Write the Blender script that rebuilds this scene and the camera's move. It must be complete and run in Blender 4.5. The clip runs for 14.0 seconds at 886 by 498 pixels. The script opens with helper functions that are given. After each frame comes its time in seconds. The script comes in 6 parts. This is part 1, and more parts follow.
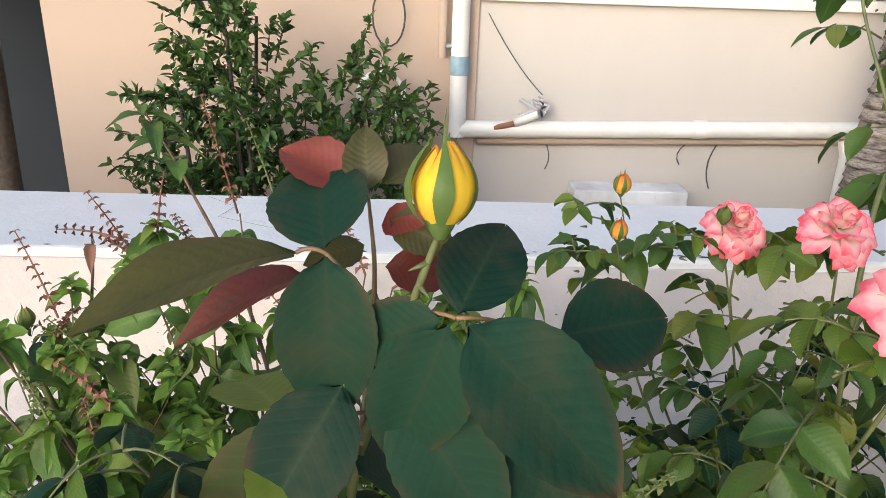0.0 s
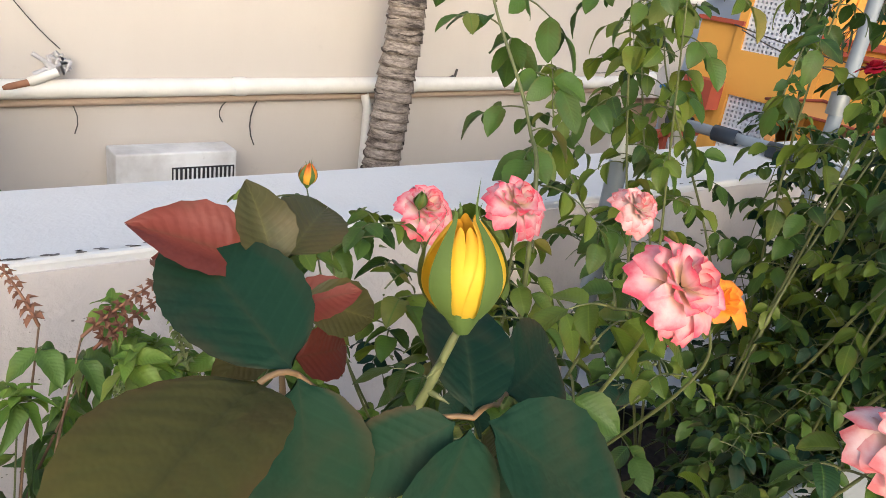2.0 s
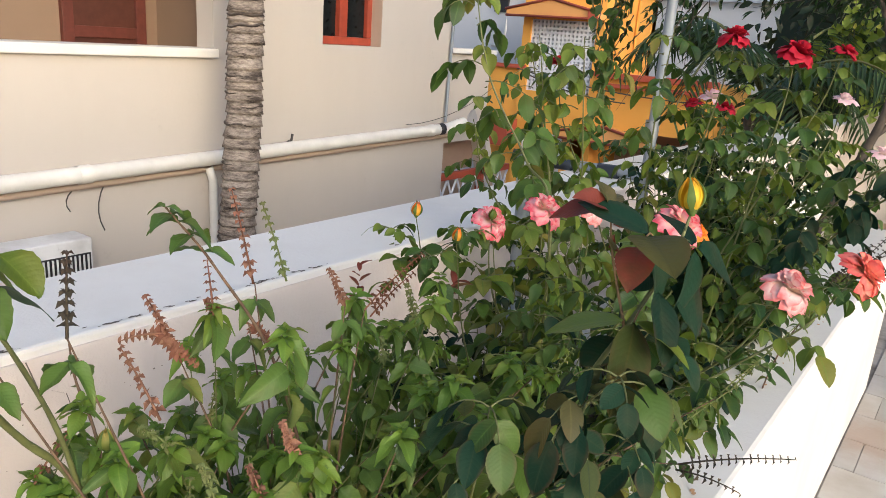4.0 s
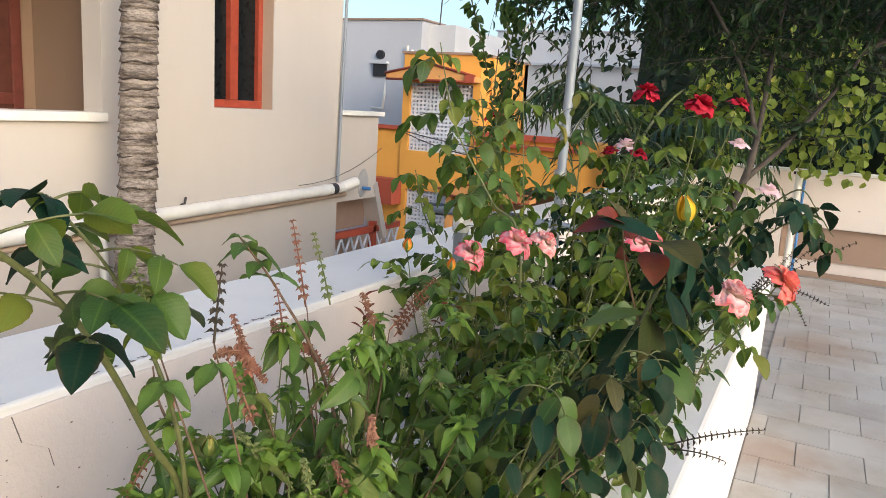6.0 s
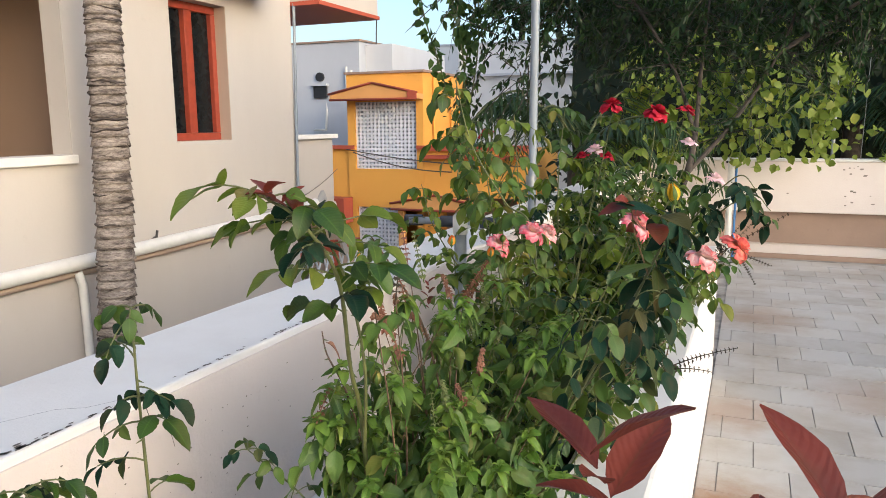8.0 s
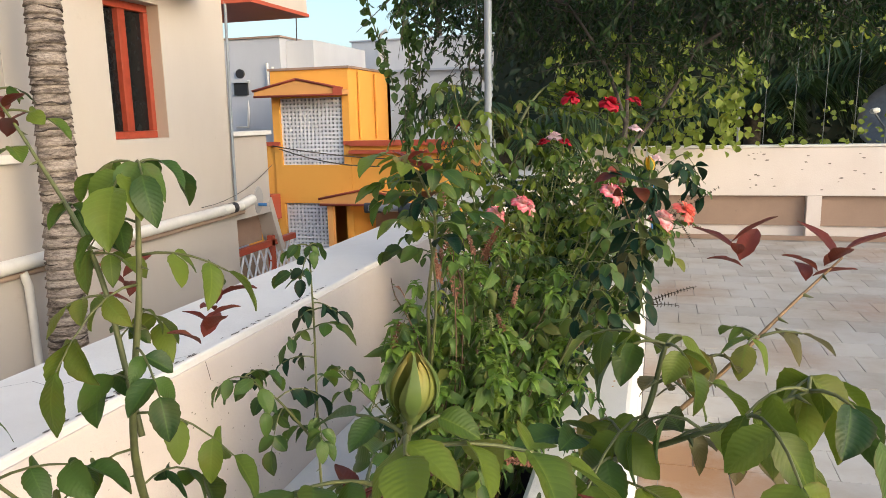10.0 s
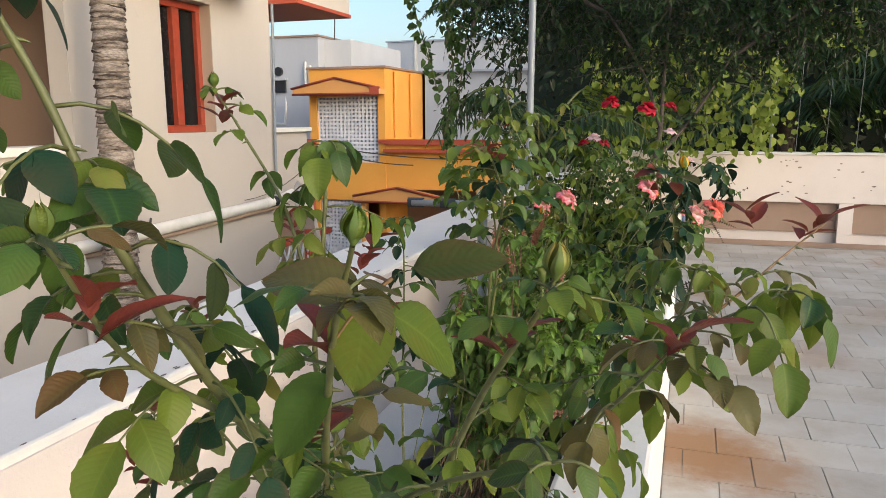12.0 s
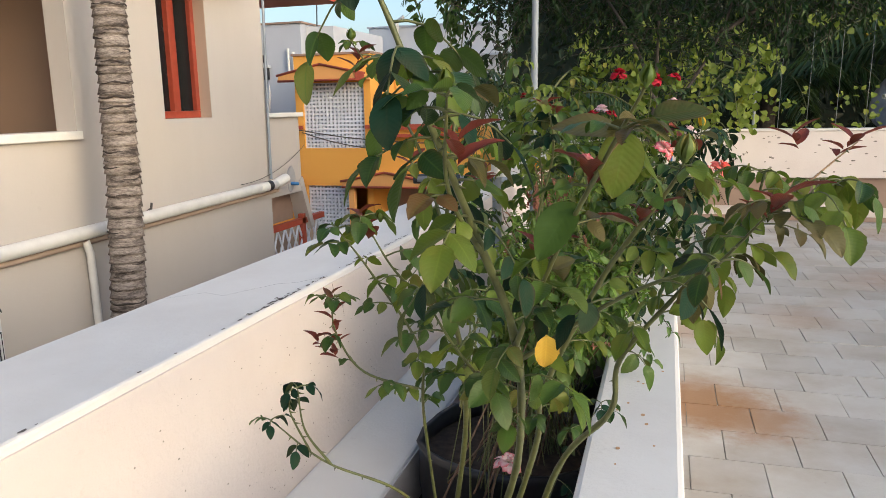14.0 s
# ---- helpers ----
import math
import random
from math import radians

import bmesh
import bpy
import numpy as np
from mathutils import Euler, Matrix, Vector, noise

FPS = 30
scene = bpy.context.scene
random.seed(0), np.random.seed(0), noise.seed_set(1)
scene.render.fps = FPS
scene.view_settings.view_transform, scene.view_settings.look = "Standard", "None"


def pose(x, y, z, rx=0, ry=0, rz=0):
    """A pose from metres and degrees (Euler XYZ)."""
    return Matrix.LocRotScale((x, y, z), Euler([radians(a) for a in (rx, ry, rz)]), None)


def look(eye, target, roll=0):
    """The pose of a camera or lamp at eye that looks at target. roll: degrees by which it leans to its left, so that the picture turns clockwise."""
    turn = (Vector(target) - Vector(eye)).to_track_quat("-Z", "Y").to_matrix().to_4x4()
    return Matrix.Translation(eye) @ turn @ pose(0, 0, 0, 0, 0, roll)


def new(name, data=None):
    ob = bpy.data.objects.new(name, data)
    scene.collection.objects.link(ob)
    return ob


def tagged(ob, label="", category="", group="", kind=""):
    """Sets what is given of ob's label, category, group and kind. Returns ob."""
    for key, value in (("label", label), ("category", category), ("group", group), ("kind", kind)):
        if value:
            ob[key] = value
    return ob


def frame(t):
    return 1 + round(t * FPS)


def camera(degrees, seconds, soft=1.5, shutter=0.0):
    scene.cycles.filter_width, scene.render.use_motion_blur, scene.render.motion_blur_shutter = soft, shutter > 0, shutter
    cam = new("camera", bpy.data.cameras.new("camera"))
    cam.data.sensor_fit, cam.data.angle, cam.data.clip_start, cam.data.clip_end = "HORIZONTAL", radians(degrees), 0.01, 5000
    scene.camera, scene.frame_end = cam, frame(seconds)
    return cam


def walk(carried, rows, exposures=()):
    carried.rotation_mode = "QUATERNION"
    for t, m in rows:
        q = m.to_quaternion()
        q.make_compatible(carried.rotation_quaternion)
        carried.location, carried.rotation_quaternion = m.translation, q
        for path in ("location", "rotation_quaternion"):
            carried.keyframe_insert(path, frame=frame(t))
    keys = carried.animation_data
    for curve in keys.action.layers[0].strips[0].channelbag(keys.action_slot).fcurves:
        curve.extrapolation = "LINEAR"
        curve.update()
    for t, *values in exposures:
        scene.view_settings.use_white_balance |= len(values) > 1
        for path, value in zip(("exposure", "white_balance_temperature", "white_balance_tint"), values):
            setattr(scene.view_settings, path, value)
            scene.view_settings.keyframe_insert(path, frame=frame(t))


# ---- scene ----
cam = camera(61.8, 14.0, 0.45)
PATH = [
    (0, (0.314, 3.524, 1.536), (-1.546, 3.598, 0.806), 2.0),
    (0.5, (0.264, 3.508, 1.524), (-1.586, 3.676, 0.783), 2.1),
    (1, (0.248, 3.511, 1.527), (-1.56, 3.917, 0.774), 4.2),
    (1.5, (0.242, 3.495, 1.53), (-1.443, 4.279, 0.792), 5.8),
    (2, (0.204, 3.396, 1.545), (-1.221, 4.589, 0.807), 8.6),
    (2.2, (0.197, 3.368, 1.543), (-1.121, 4.697, 0.839), 6.7),
    (4.3, (0.27, 2.8, 1.586), (-0.817, 4.382, 1.026), 4.2),
    (4.5, (0.25, 2.786, 1.583), (-0.802, 4.384, 1.001), 4.1),
    (5, (0.208, 2.743, 1.583), (-0.801, 4.376, 1.021), 3.9),
    (5.5, (0.199, 2.711, 1.578), (-0.738, 4.409, 1.091), 2.7),
    (6, (0.188, 2.64, 1.556), (-0.695, 4.396, 1.183), 3.6),
    (6.5, (0.151, 2.568, 1.564), (-0.613, 4.373, 1.163), 2.8),
    (7, (0.162, 2.455, 1.575), (-0.637, 4.248, 1.191), 2.3),
    (7.5, (0.175, 2.325, 1.586), (-0.566, 4.151, 1.245), 0.5),
    (7.7, (0.173, 2.288, 1.583), (-0.59, 4.106, 1.248), -0.4),
    (9.8, (0.101, 1.885, 1.547), (-0.474, 3.773, 1.221), -1.6),
    (10, (0.067, 1.851, 1.568), (-0.483, 3.742, 1.219), -1.4),
    (10.5, (0.052, 1.78, 1.556), (-0.417, 3.692, 1.205), -0.3),
    (11, (0.044, 1.766, 1.559), (-0.4, 3.691, 1.242), 0.0),
    (11.5, (0.051, 1.716, 1.564), (-0.472, 3.623, 1.26), 0.4),
    (12, (0.064, 1.603, 1.565), (-0.556, 3.473, 1.219), -0.2),
    (12.5, (0.061, 1.538, 1.556), (-0.479, 3.422, 1.157), -2.5),
    (13, (0.046, 1.484, 1.55), (-0.505, 3.371, 1.181), -1.2),
    (13.5, (0.016, 1.423, 1.544), (-0.499, 3.322, 1.186), -1.0),
    (14, (-0.036, 1.37, 1.512), (-0.605, 3.249, 1.132), -1.1),
]
walk(cam, [(t, look(eye, target, roll)) for t, eye, target, roll in PATH],
     [(0, 0.82, 5500, 10), (2.2, 0.84, 5700, 10), (4.3, 0.70, 5750, 10), (7.7, 0.77, 5700, 10), (10, 0.77, 6050, 10), (11.2, 0.78, 6050, 10), (12, 0.62, 5900, 10), (14, 0.585, 5850, 10)])

# ---- light ----
SUN_EL, SUN_ROT = radians(17), radians(118)
world = bpy.data.worlds.new("world")
scene.world = world
world.use_nodes = True
wn = world.node_tree.nodes
sky = wn.new("ShaderNodeTexSky")
sky.sky_type, sky.sun_disc = "NISHITA", False
sky.sun_elevation, sky.sun_rotation = SUN_EL, SUN_ROT
sky.air_density, sky.dust_density, sky.ozone_density = 1.0, 3.2, 0.9
wn["Background"].inputs["Strength"].default_value = 0.165
world.node_tree.links.new(sky.outputs["Color"], wn["Background"].inputs["Color"])
sun = new("sun", bpy.data.lights.new("sun", "SUN"))
sun.data.energy, sun.data.angle, sun.data.color = 1.05, radians(85), (1.0, 0.90, 0.81)
SUN_DIR = Vector((math.sin(SUN_ROT) * math.cos(SUN_EL), math.cos(SUN_ROT) * math.cos(SUN_EL), math.sin(SUN_EL)))
sun.matrix_world = SUN_DIR.to_track_quat("Z", "Y").to_matrix().to_4x4()


# ---- materials ----
def nodes_of(name, rough=0.6, metal=0.0, spec=0.5):
    mat = bpy.data.materials.new(name)
    mat.use_nodes = True
    nt = mat.node_tree
    b = nt.nodes["Principled BSDF"]
    b.inputs["Roughness"].default_value = rough
    b.inputs["Metallic"].default_value = metal
    b.inputs["Specular IOR Level"].default_value = spec
    return mat, nt, b


def rgb(c):
    return (c[0], c[1], c[2], 1.0)


def ramp(nt, src, stops):
    r = nt.nodes.new("ShaderNodeValToRGB")
    while len(r.color_ramp.elements) < len(stops):
        r.color_ramp.elements.new(0.5)
    for e, (p, c) in zip(r.color_ramp.elements, stops):
        e.position, e.color = p, rgb(c)
    nt.links.new(src, r.inputs["Fac"])
    return r.outputs["Color"]


def noise_tex(nt, scale, detail=4.0, coord="Object", stretch=None, rough=0.6):
    tc = nt.nodes.new("ShaderNodeTexCoord")
    n = nt.nodes.new("ShaderNodeTexNoise")
    n.inputs["Scale"].default_value, n.inputs["Detail"].default_value, n.inputs["Roughness"].default_value = scale, detail, rough
    if coord == "World":
        g = nt.nodes.new("ShaderNodeNewGeometry")
        out = g.outputs["Position"]
    else:
        out = tc.outputs[coord]
    if stretch:
        mp = nt.nodes.new("ShaderNodeMapping")
        mp.inputs["Scale"].default_value = stretch
        nt.links.new(out, mp.inputs["Vector"])
        out = mp.outputs["Vector"]
    nt.links.new(out, n.inputs["Vector"])
    return n.outputs["Fac"]


def mixc(nt, fac, a, b, blend="MIX"):
    m = nt.nodes.new("ShaderNodeMix")
    m.data_type, m.blend_type = "RGBA", blend
    for sock, v in ((m.inputs[0], fac), (m.inputs[6], a), (m.inputs[7], b)):
        if isinstance(v, (int, float)):
            sock.default_value = v
        elif isinstance(v, tuple):
            sock.default_value = rgb(v)
        else:
            nt.links.new(v, sock)
    return m.outputs[2]


def bump(nt, b, height, strength=0.3, dist=0.01):
    bp = nt.nodes.new("ShaderNodeBump")
    bp.inputs["Strength"].default_value, bp.inputs["Distance"].default_value = strength, dist
    nt.links.new(height, bp.inputs["Height"])
    nt.links.new(bp.outputs["Normal"], b.inputs["Normal"])


def plaster(name, col, dirt, amount=0.35, scale=1.0, grain=0.35, rough=0.75, streak=False):
    mat, nt, b = nodes_of(name, rough, 0, 0.25)
    big = noise_tex(nt, 1.3 * scale, 6, "World", (1, 1, 0.35) if streak else None)
    fine = noise_tex(nt, 45 * scale, 3, "World")
    spots = noise_tex(nt, 9 * scale, 8, "World", None, 0.75)
    f1 = ramp(nt, big, [(0.42, (0, 0, 0)), (0.72, (amount, amount, amount))])
    f2 = ramp(nt, spots, [(0.62, (0, 0, 0)), (0.78, (amount, amount, amount))])
    c = mixc(nt, f1, col, dirt)
    c = mixc(nt, f2, c, tuple(v * 0.8 for v in dirt))
    nt.links.new(c, b.inputs["Base Color"])
    mx = nt.nodes.new("ShaderNodeMath")
    mx.operation = "ADD"
    nt.links.new(fine, mx.inputs[0])
    nt.links.new(spots, mx.inputs[1])
    bump(nt, b, mx.outputs[0], grain, 0.004)
    return mat


def plain(name, col, rough=0.5, metal=0.0, vary=0.18, scale=12.0, spec=0.5):
    mat, nt, b = nodes_of(name, rough, metal, spec)
    n = noise_tex(nt, scale, 5, "World")
    lo, hi = tuple(v * (1 - vary) for v in col), tuple(min(1, v * (1 + vary)) for v in col)
    nt.links.new(ramp(nt, n, [(0.3, lo), (0.7, hi)]), b.inputs["Base Color"])
    bump(nt, b, n, 0.1, 0.003)
    return mat


def leafy(name, dark, light, old, rough=0.42, trans=0.3, brown=None, vein=True, spec=0.32):
    """Leaf skin: tone from leaf to leaf, lighter midrib, thin enough to let light through."""
    mat, nt, b = nodes_of(name, rough, 0, spec)
    oi = nt.nodes.new("ShaderNodeObjectInfo")
    ge = nt.nodes.new("ShaderNodeNewGeometry")
    add = nt.nodes.new("ShaderNodeMath")
    add.operation = "ADD"
    nt.links.new(oi.outputs["Random"], add.inputs[0])
    nt.links.new(ge.outputs["Random Per Island"], add.inputs[1])
    fr = nt.nodes.new("ShaderNodeMath")
    fr.operation = "FRACT"
    nt.links.new(add.outputs[0], fr.inputs[0])
    c = ramp(nt, fr.outputs[0], [(0.0, dark), (0.6, light), (0.9, light), (1.0, old)])
    spots = noise_tex(nt, 60, 4, "World")
    c = mixc(nt, ramp(nt, spots, [(0.45, (0, 0, 0)), (0.8, (0.35, 0.35, 0.35))]), c, tuple(v * 0.6 for v in light))
    blot = noise_tex(nt, 22, 3, "World")
    c = mixc(nt, ramp(nt, blot, [(0.50, (0, 0, 0)), (0.68, (0.65, 0.65, 0.65))]), c, brown or (light[0] * 0.9 + 0.02, light[1] * 0.75, light[2] * 0.8))
    if vein:
        at = nt.nodes.new("ShaderNodeAttribute")
        at.attribute_name = "rib"
        pw = nt.nodes.new("ShaderNodeMath")
        pw.operation = "POWER"
        nt.links.new(at.outputs["Fac"], pw.inputs[0])
        pw.inputs[1].default_value = 9.0
        c = mixc(nt, pw.outputs[0], c, tuple(0.6 * v + 0.4 * w for v, w in zip(light, brown)) if brown else tuple(min(1, v * 1.05 + 0.003) for v in light))
    nt.links.new(c, b.inputs["Base Color"])
    height = noise_tex(nt, 160, 2, "World")
    if vein:
        # side veins slant forward from the midrib
        ch = nt.nodes.new("ShaderNodeAttribute")
        ch.attribute_name = "along"
        mu = nt.nodes.new("ShaderNodeMath")
        mu.operation = "MULTIPLY"
        nt.links.new(ch.outputs["Fac"], mu.inputs[0])
        mu.inputs[1].default_value = 6.283 * 11
        sn = nt.nodes.new("ShaderNodeMath")
        sn.operation = "SINE"
        nt.links.new(mu.outputs[0], sn.inputs[0])
        line = ramp(nt, sn.outputs[0], [(0.70, (0, 0, 0)), (1.0, (0.13, 0.13, 0.13))])
        c = mixc(nt, line, c, tuple(min(1, v * 1.35 + 0.006) for v in light))
        hm = nt.nodes.new("ShaderNodeMath")
        hm.operation = "MULTIPLY_ADD"
        nt.links.new(sn.outputs[0], hm.inputs[0])
        hm.inputs[1].default_value = -0.10
        nt.links.new(height, hm.inputs[2])
        height = hm.outputs[0]
        rim = nt.nodes.new("ShaderNodeAttribute")
        rim.attribute_name = "rim"
        some = nt.nodes.new("ShaderNodeMath")
        some.operation = "MULTIPLY"
        nt.links.new(ramp(nt, rim.outputs["Fac"], [(0.72, (0, 0, 0)), (1.0, (0.40, 0.40, 0.40))]), some.inputs[0])
        nt.links.new(ramp(nt, noise_tex(nt, 14, 3, "World"), [(0.45, (0, 0, 0)), (0.62, (1, 1, 1))]), some.inputs[1])
        c = mixc(nt, some.outputs[0], c, (0.12, 0.045, 0.022))
        nt.links.new(c, b.inputs["Base Color"])
    bump(nt, b, height, 0.28, 0.002)
    tr = nt.nodes.new("ShaderNodeBsdfTranslucent")
    nt.links.new(mixc(nt, 0.5, c, (light[0] * 1.5, light[1] * 1.5, light[2])), tr.inputs["Color"])
    ms = nt.nodes.new("ShaderNodeMixShader")
    ms.inputs[0].default_value = trans
    nt.links.new(b.outputs[0], ms.inputs[1])
    nt.links.new(tr.outputs[0], ms.inputs[2])
    nt.links.new(ms.outputs[0], nt.nodes["Material Output"].inputs["Surface"])
    return mat


def petal_skin(name, base, mid, edge, rough=0.5, trans=0.25):
    """Petal colour runs from the claw to the rim."""
    mat, nt, b = nodes_of(name, rough, 0, 0.3)
    at = nt.nodes.new("ShaderNodeAttribute")
    at.attribute_name = "along"
    n = noise_tex(nt, 90, 4, "World")
    ad = nt.nodes.new("ShaderNodeMath")
    ad.operation = "MULTIPLY_ADD"
    nt.links.new(n, ad.inputs[0])
    ad.inputs[1].default_value = 0.5
    sb = nt.nodes.new("ShaderNodeMath")
    sb.operation = "SUBTRACT"
    nt.links.new(at.outputs["Fac"], sb.inputs[0])
    sb.inputs[1].default_value = 0.25
    nt.links.new(sb.outputs[0], ad.inputs[2])
    c = ramp(nt, ad.outputs[0], [(0.24, base), (0.58, mid), (0.92, edge)])
    nt.links.new(c, b.inputs["Base Color"])
    tr = nt.nodes.new("ShaderNodeBsdfTranslucent")
    nt.links.new(c, tr.inputs["Color"])
    ms = nt.nodes.new("ShaderNodeMixShader")
    ms.inputs[0].default_value = trans
    nt.links.new(b.outputs[0], ms.inputs[1])
    nt.links.new(tr.outputs[0], ms.inputs[2])
    nt.links.new(ms.outputs[0], nt.nodes["Material Output"].inputs["Surface"])
    return mat


M_WHITE = plaster("white_limewash", (0.76, 0.74, 0.69), (0.48, 0.43, 0.37), 0.26, 1.9, 0.35)
M_CREAM = plaster("cream_plaster", (0.71, 0.64, 0.59), (0.56, 0.48, 0.42), 0.34, 1.4, 0.5)
M_HOUSE = plaster("house_cream_paint", (0.535, 0.495, 0.445), (0.42, 0.375, 0.325), 0.34, 0.5, 0.2, streak=True)
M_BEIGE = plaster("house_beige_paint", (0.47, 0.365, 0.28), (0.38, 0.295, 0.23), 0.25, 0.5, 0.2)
M_GREYWALL = plaster("grey_plaster", (0.52, 0.54, 0.58), (0.36, 0.37, 0.40), 0.35, 0.5, 0.2, streak=True)
M_PALEWALL = plaster("pale_plaster", (0.70, 0.70, 0.70), (0.46, 0.46, 0.46), 0.35, 0.5, 0.2, streak=True)
M_YELLOW = plaster("yellow_paint", (0.78, 0.39, 0.075), (0.58, 0.27, 0.05), 0.3, 0.5, 0.2)
M_PEACH = plaster("orange_paint", (0.72, 0.36, 0.12), (0.50, 0.24, 0.08), 0.3, 0.5, 0.2)
M_REDTRIM = plaster("red_oxide_trim", (0.42, 0.09, 0.05), (0.25, 0.06, 0.04), 0.3, 1, 0.2, 0.5)
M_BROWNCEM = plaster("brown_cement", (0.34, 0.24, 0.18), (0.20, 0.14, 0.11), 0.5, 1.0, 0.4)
M_TILE = plaster("cool_roof_tile", (0.50, 0.49, 0.465), (0.32, 0.26, 0.19), 0.7, 1.4, 0.3, 0.6)
nt = M_TILE.node_tree
b = nt.nodes["Principled BSDF"]
old = b.inputs["Base Color"].links[0].from_socket
oi, ge = nt.nodes.new("ShaderNodeObjectInfo"), nt.nodes.new("ShaderNodeNewGeometry")
ad = nt.nodes.new("ShaderNodeMath")
ad.operation = "ADD"
nt.links.new(oi.outputs["Random"], ad.inputs[0])
nt.links.new(ge.outputs["Random Per Island"], ad.inputs[1])
fr = nt.nodes.new("ShaderNodeMath")
fr.operation = "FRACT"
nt.links.new(ad.outputs[0], fr.inputs[0])
old = mixc(nt, 1.0, old, ramp(nt, fr.outputs[0], [(0.0, (0.84, 0.83, 0.81)), (0.3, (0.96, 0.96, 0.96)), (1.0, (1.04, 1.03, 1.0))]), "MULTIPLY")
for sx, sy, sr, amount in ((0.16, 5.15, 0.42, 0.95), (0.42, 5.0, 0.30, 0.7), (1.9, 8.2, 0.5, 0.5), (0.9, 6.9, 0.35, 0.35), (0.3, 8.6, 0.4, 0.4), (0.15, 6.4, 0.28, 0.5), (0.55, 3.2, 0.15, 0.6), (2.4, 10.6, 0.9, 0.4)):
    g = nt.nodes.new("ShaderNodeNewGeometry")
    dn = nt.nodes.new("ShaderNodeVectorMath")
    dn.operation = "DISTANCE"
    nt.links.new(g.outputs["Position"], dn.inputs[0])
    dn.inputs[1].default_value = (sx, sy, 0)
    wob = noise_tex(nt, 7, 6, "World", None, 0.7)
    ad = nt.nodes.new("ShaderNodeMath")
    ad.operation = "MULTIPLY_ADD"
    nt.links.new(wob, ad.inputs[0])
    ad.inputs[1].default_value = sr * 1.1
    nt.links.new(dn.outputs["Value"], ad.inputs[2])
    f = ramp(nt, ad.outputs[0], [(sr * 0.95, (amount, amount, amount)), (sr * 1.7, (0, 0, 0))])
    old = mixc(nt, f, old, (0.33, 0.19, 0.10))
nt.links.new(old, b.inputs["Base Color"])
M_GROUT = plaster("dark_joint", (0.17, 0.15, 0.13), (0.09, 0.08, 0.07), 0.5, 2, 0.4)
M_JOINT = plaster("grey_brown_joint", (0.40, 0.375, 0.34), (0.09, 0.075, 0.065), 0.95, 2.6, 0.4)
M_PIT = plaster("dark_pit", (0.27, 0.23, 0.20), (0.13, 0.11, 0.09), 0.8, 4, 0.4)
M_RUST = plaster("rust_stain", (0.52, 0.32, 0.17), (0.36, 0.20, 0.10), 0.6, 3, 0.3)
M_REDWOOD = plain("red_painted_wood", (0.34, 0.06, 0.03), 0.4)
M_DARKGLASS = plain("dark_window_glass", (0.010, 0.012, 0.013), 0.25, 0, 0.3, 12, 0.25)
M_DARKWOOD = plain("dark_door_wood", (0.09, 0.03, 0.02), 0.5)
M_PVC = plain("white_plastic_pipe", (0.74, 0.72, 0.66), 0.4, 0, 0.1, 4)
M_PVCGREY = plain("grey_plastic_pipe", (0.24, 0.27, 0.30), 0.4, 0, 0.12, 6)
M_BLUE = plain("blue_plastic", (0.05, 0.18, 0.42), 0.4)
M_STEEL = plain("grey_steel_tube", (0.30, 0.32, 0.33), 0.45, 0.6)
M_BLACK = plain("black_plastic_bag", (0.016, 0.016, 0.018), 0.45, 0, 0.3, 30)
M_SOIL = plain("dark_soil", (0.05, 0.033, 0.022), 0.95, 0, 0.5, 40)
M_GROUND = plaster("dusty_ground", (0.20, 0.16, 0.12), (0.12, 0.10, 0.07), 0.5, 0.6, 0.5, 0.9)
M_ACWHITE = plaster("weathered_white_metal", (0.78, 0.78, 0.77), (0.22, 0.19, 0.16), 0.6, 1.6, 0.2, 0.5)
M_BLACKMETAL = plain("black_grille", (0.02, 0.02, 0.022), 0.5)
M_WIRE = plain("dark_cable", (0.06, 0.055, 0.05), 0.6)
M_DISH = plain("grey_dish_metal", (0.30, 0.31, 0.33), 0.5, 0.2)
M_VOIDDARK = plain("interior_shade", (0.02, 0.02, 0.02), 0.9)
M_SCREEN = plaster("white_block_screen", (0.66, 0.68, 0.74), (0.45, 0.46, 0.5), 0.3, 2, 0.2)
M_BROKEN = plain("torn_net_cloth", (0.52, 0.50, 0.50), 0.8)

M_STEM = plain("green_cane", (0.115, 0.125, 0.040), 0.5, 0, 0.3, 60)
M_STEMRED = plain("reddish_cane", (0.20, 0.12, 0.05), 0.55, 0, 0.3, 60)
M_WOODY = plain("brown_twig", (0.14, 0.085, 0.05), 0.8, 0, 0.4, 50)
M_BARK = plain("grey_brown_bark", (0.065, 0.052, 0.04), 0.9, 0, 0.4, 18)
M_ROSELEAF = leafy("rose_leaf", (0.012, 0.040, 0.011), (0.066, 0.122, 0.018), (0.15, 0.16, 0.03), 0.46, 0.22, spec=0.32)
M_ROSELIGHT = leafy("young_rose_leaf", (0.055, 0.105, 0.013), (0.140, 0.195, 0.023), (0.22, 0.17, 0.04), 0.46, 0.32, spec=0.32)
M_BIGLEAF = leafy("broad_rose_leaf", (0.007, 0.024, 0.014), (0.014, 0.042, 0.022), (0.06, 0.070, 0.020), 0.60, 0.10, (0.042, 0.044, 0.022), True, 0.11)
M_OLIVELEAF = leafy("olive_rose_leaf", (0.024, 0.040, 0.010), (0.050, 0.064, 0.016), (0.09, 0.075, 0.02), 0.55, 0.18, (0.075, 0.045, 0.016), True, 0.14)
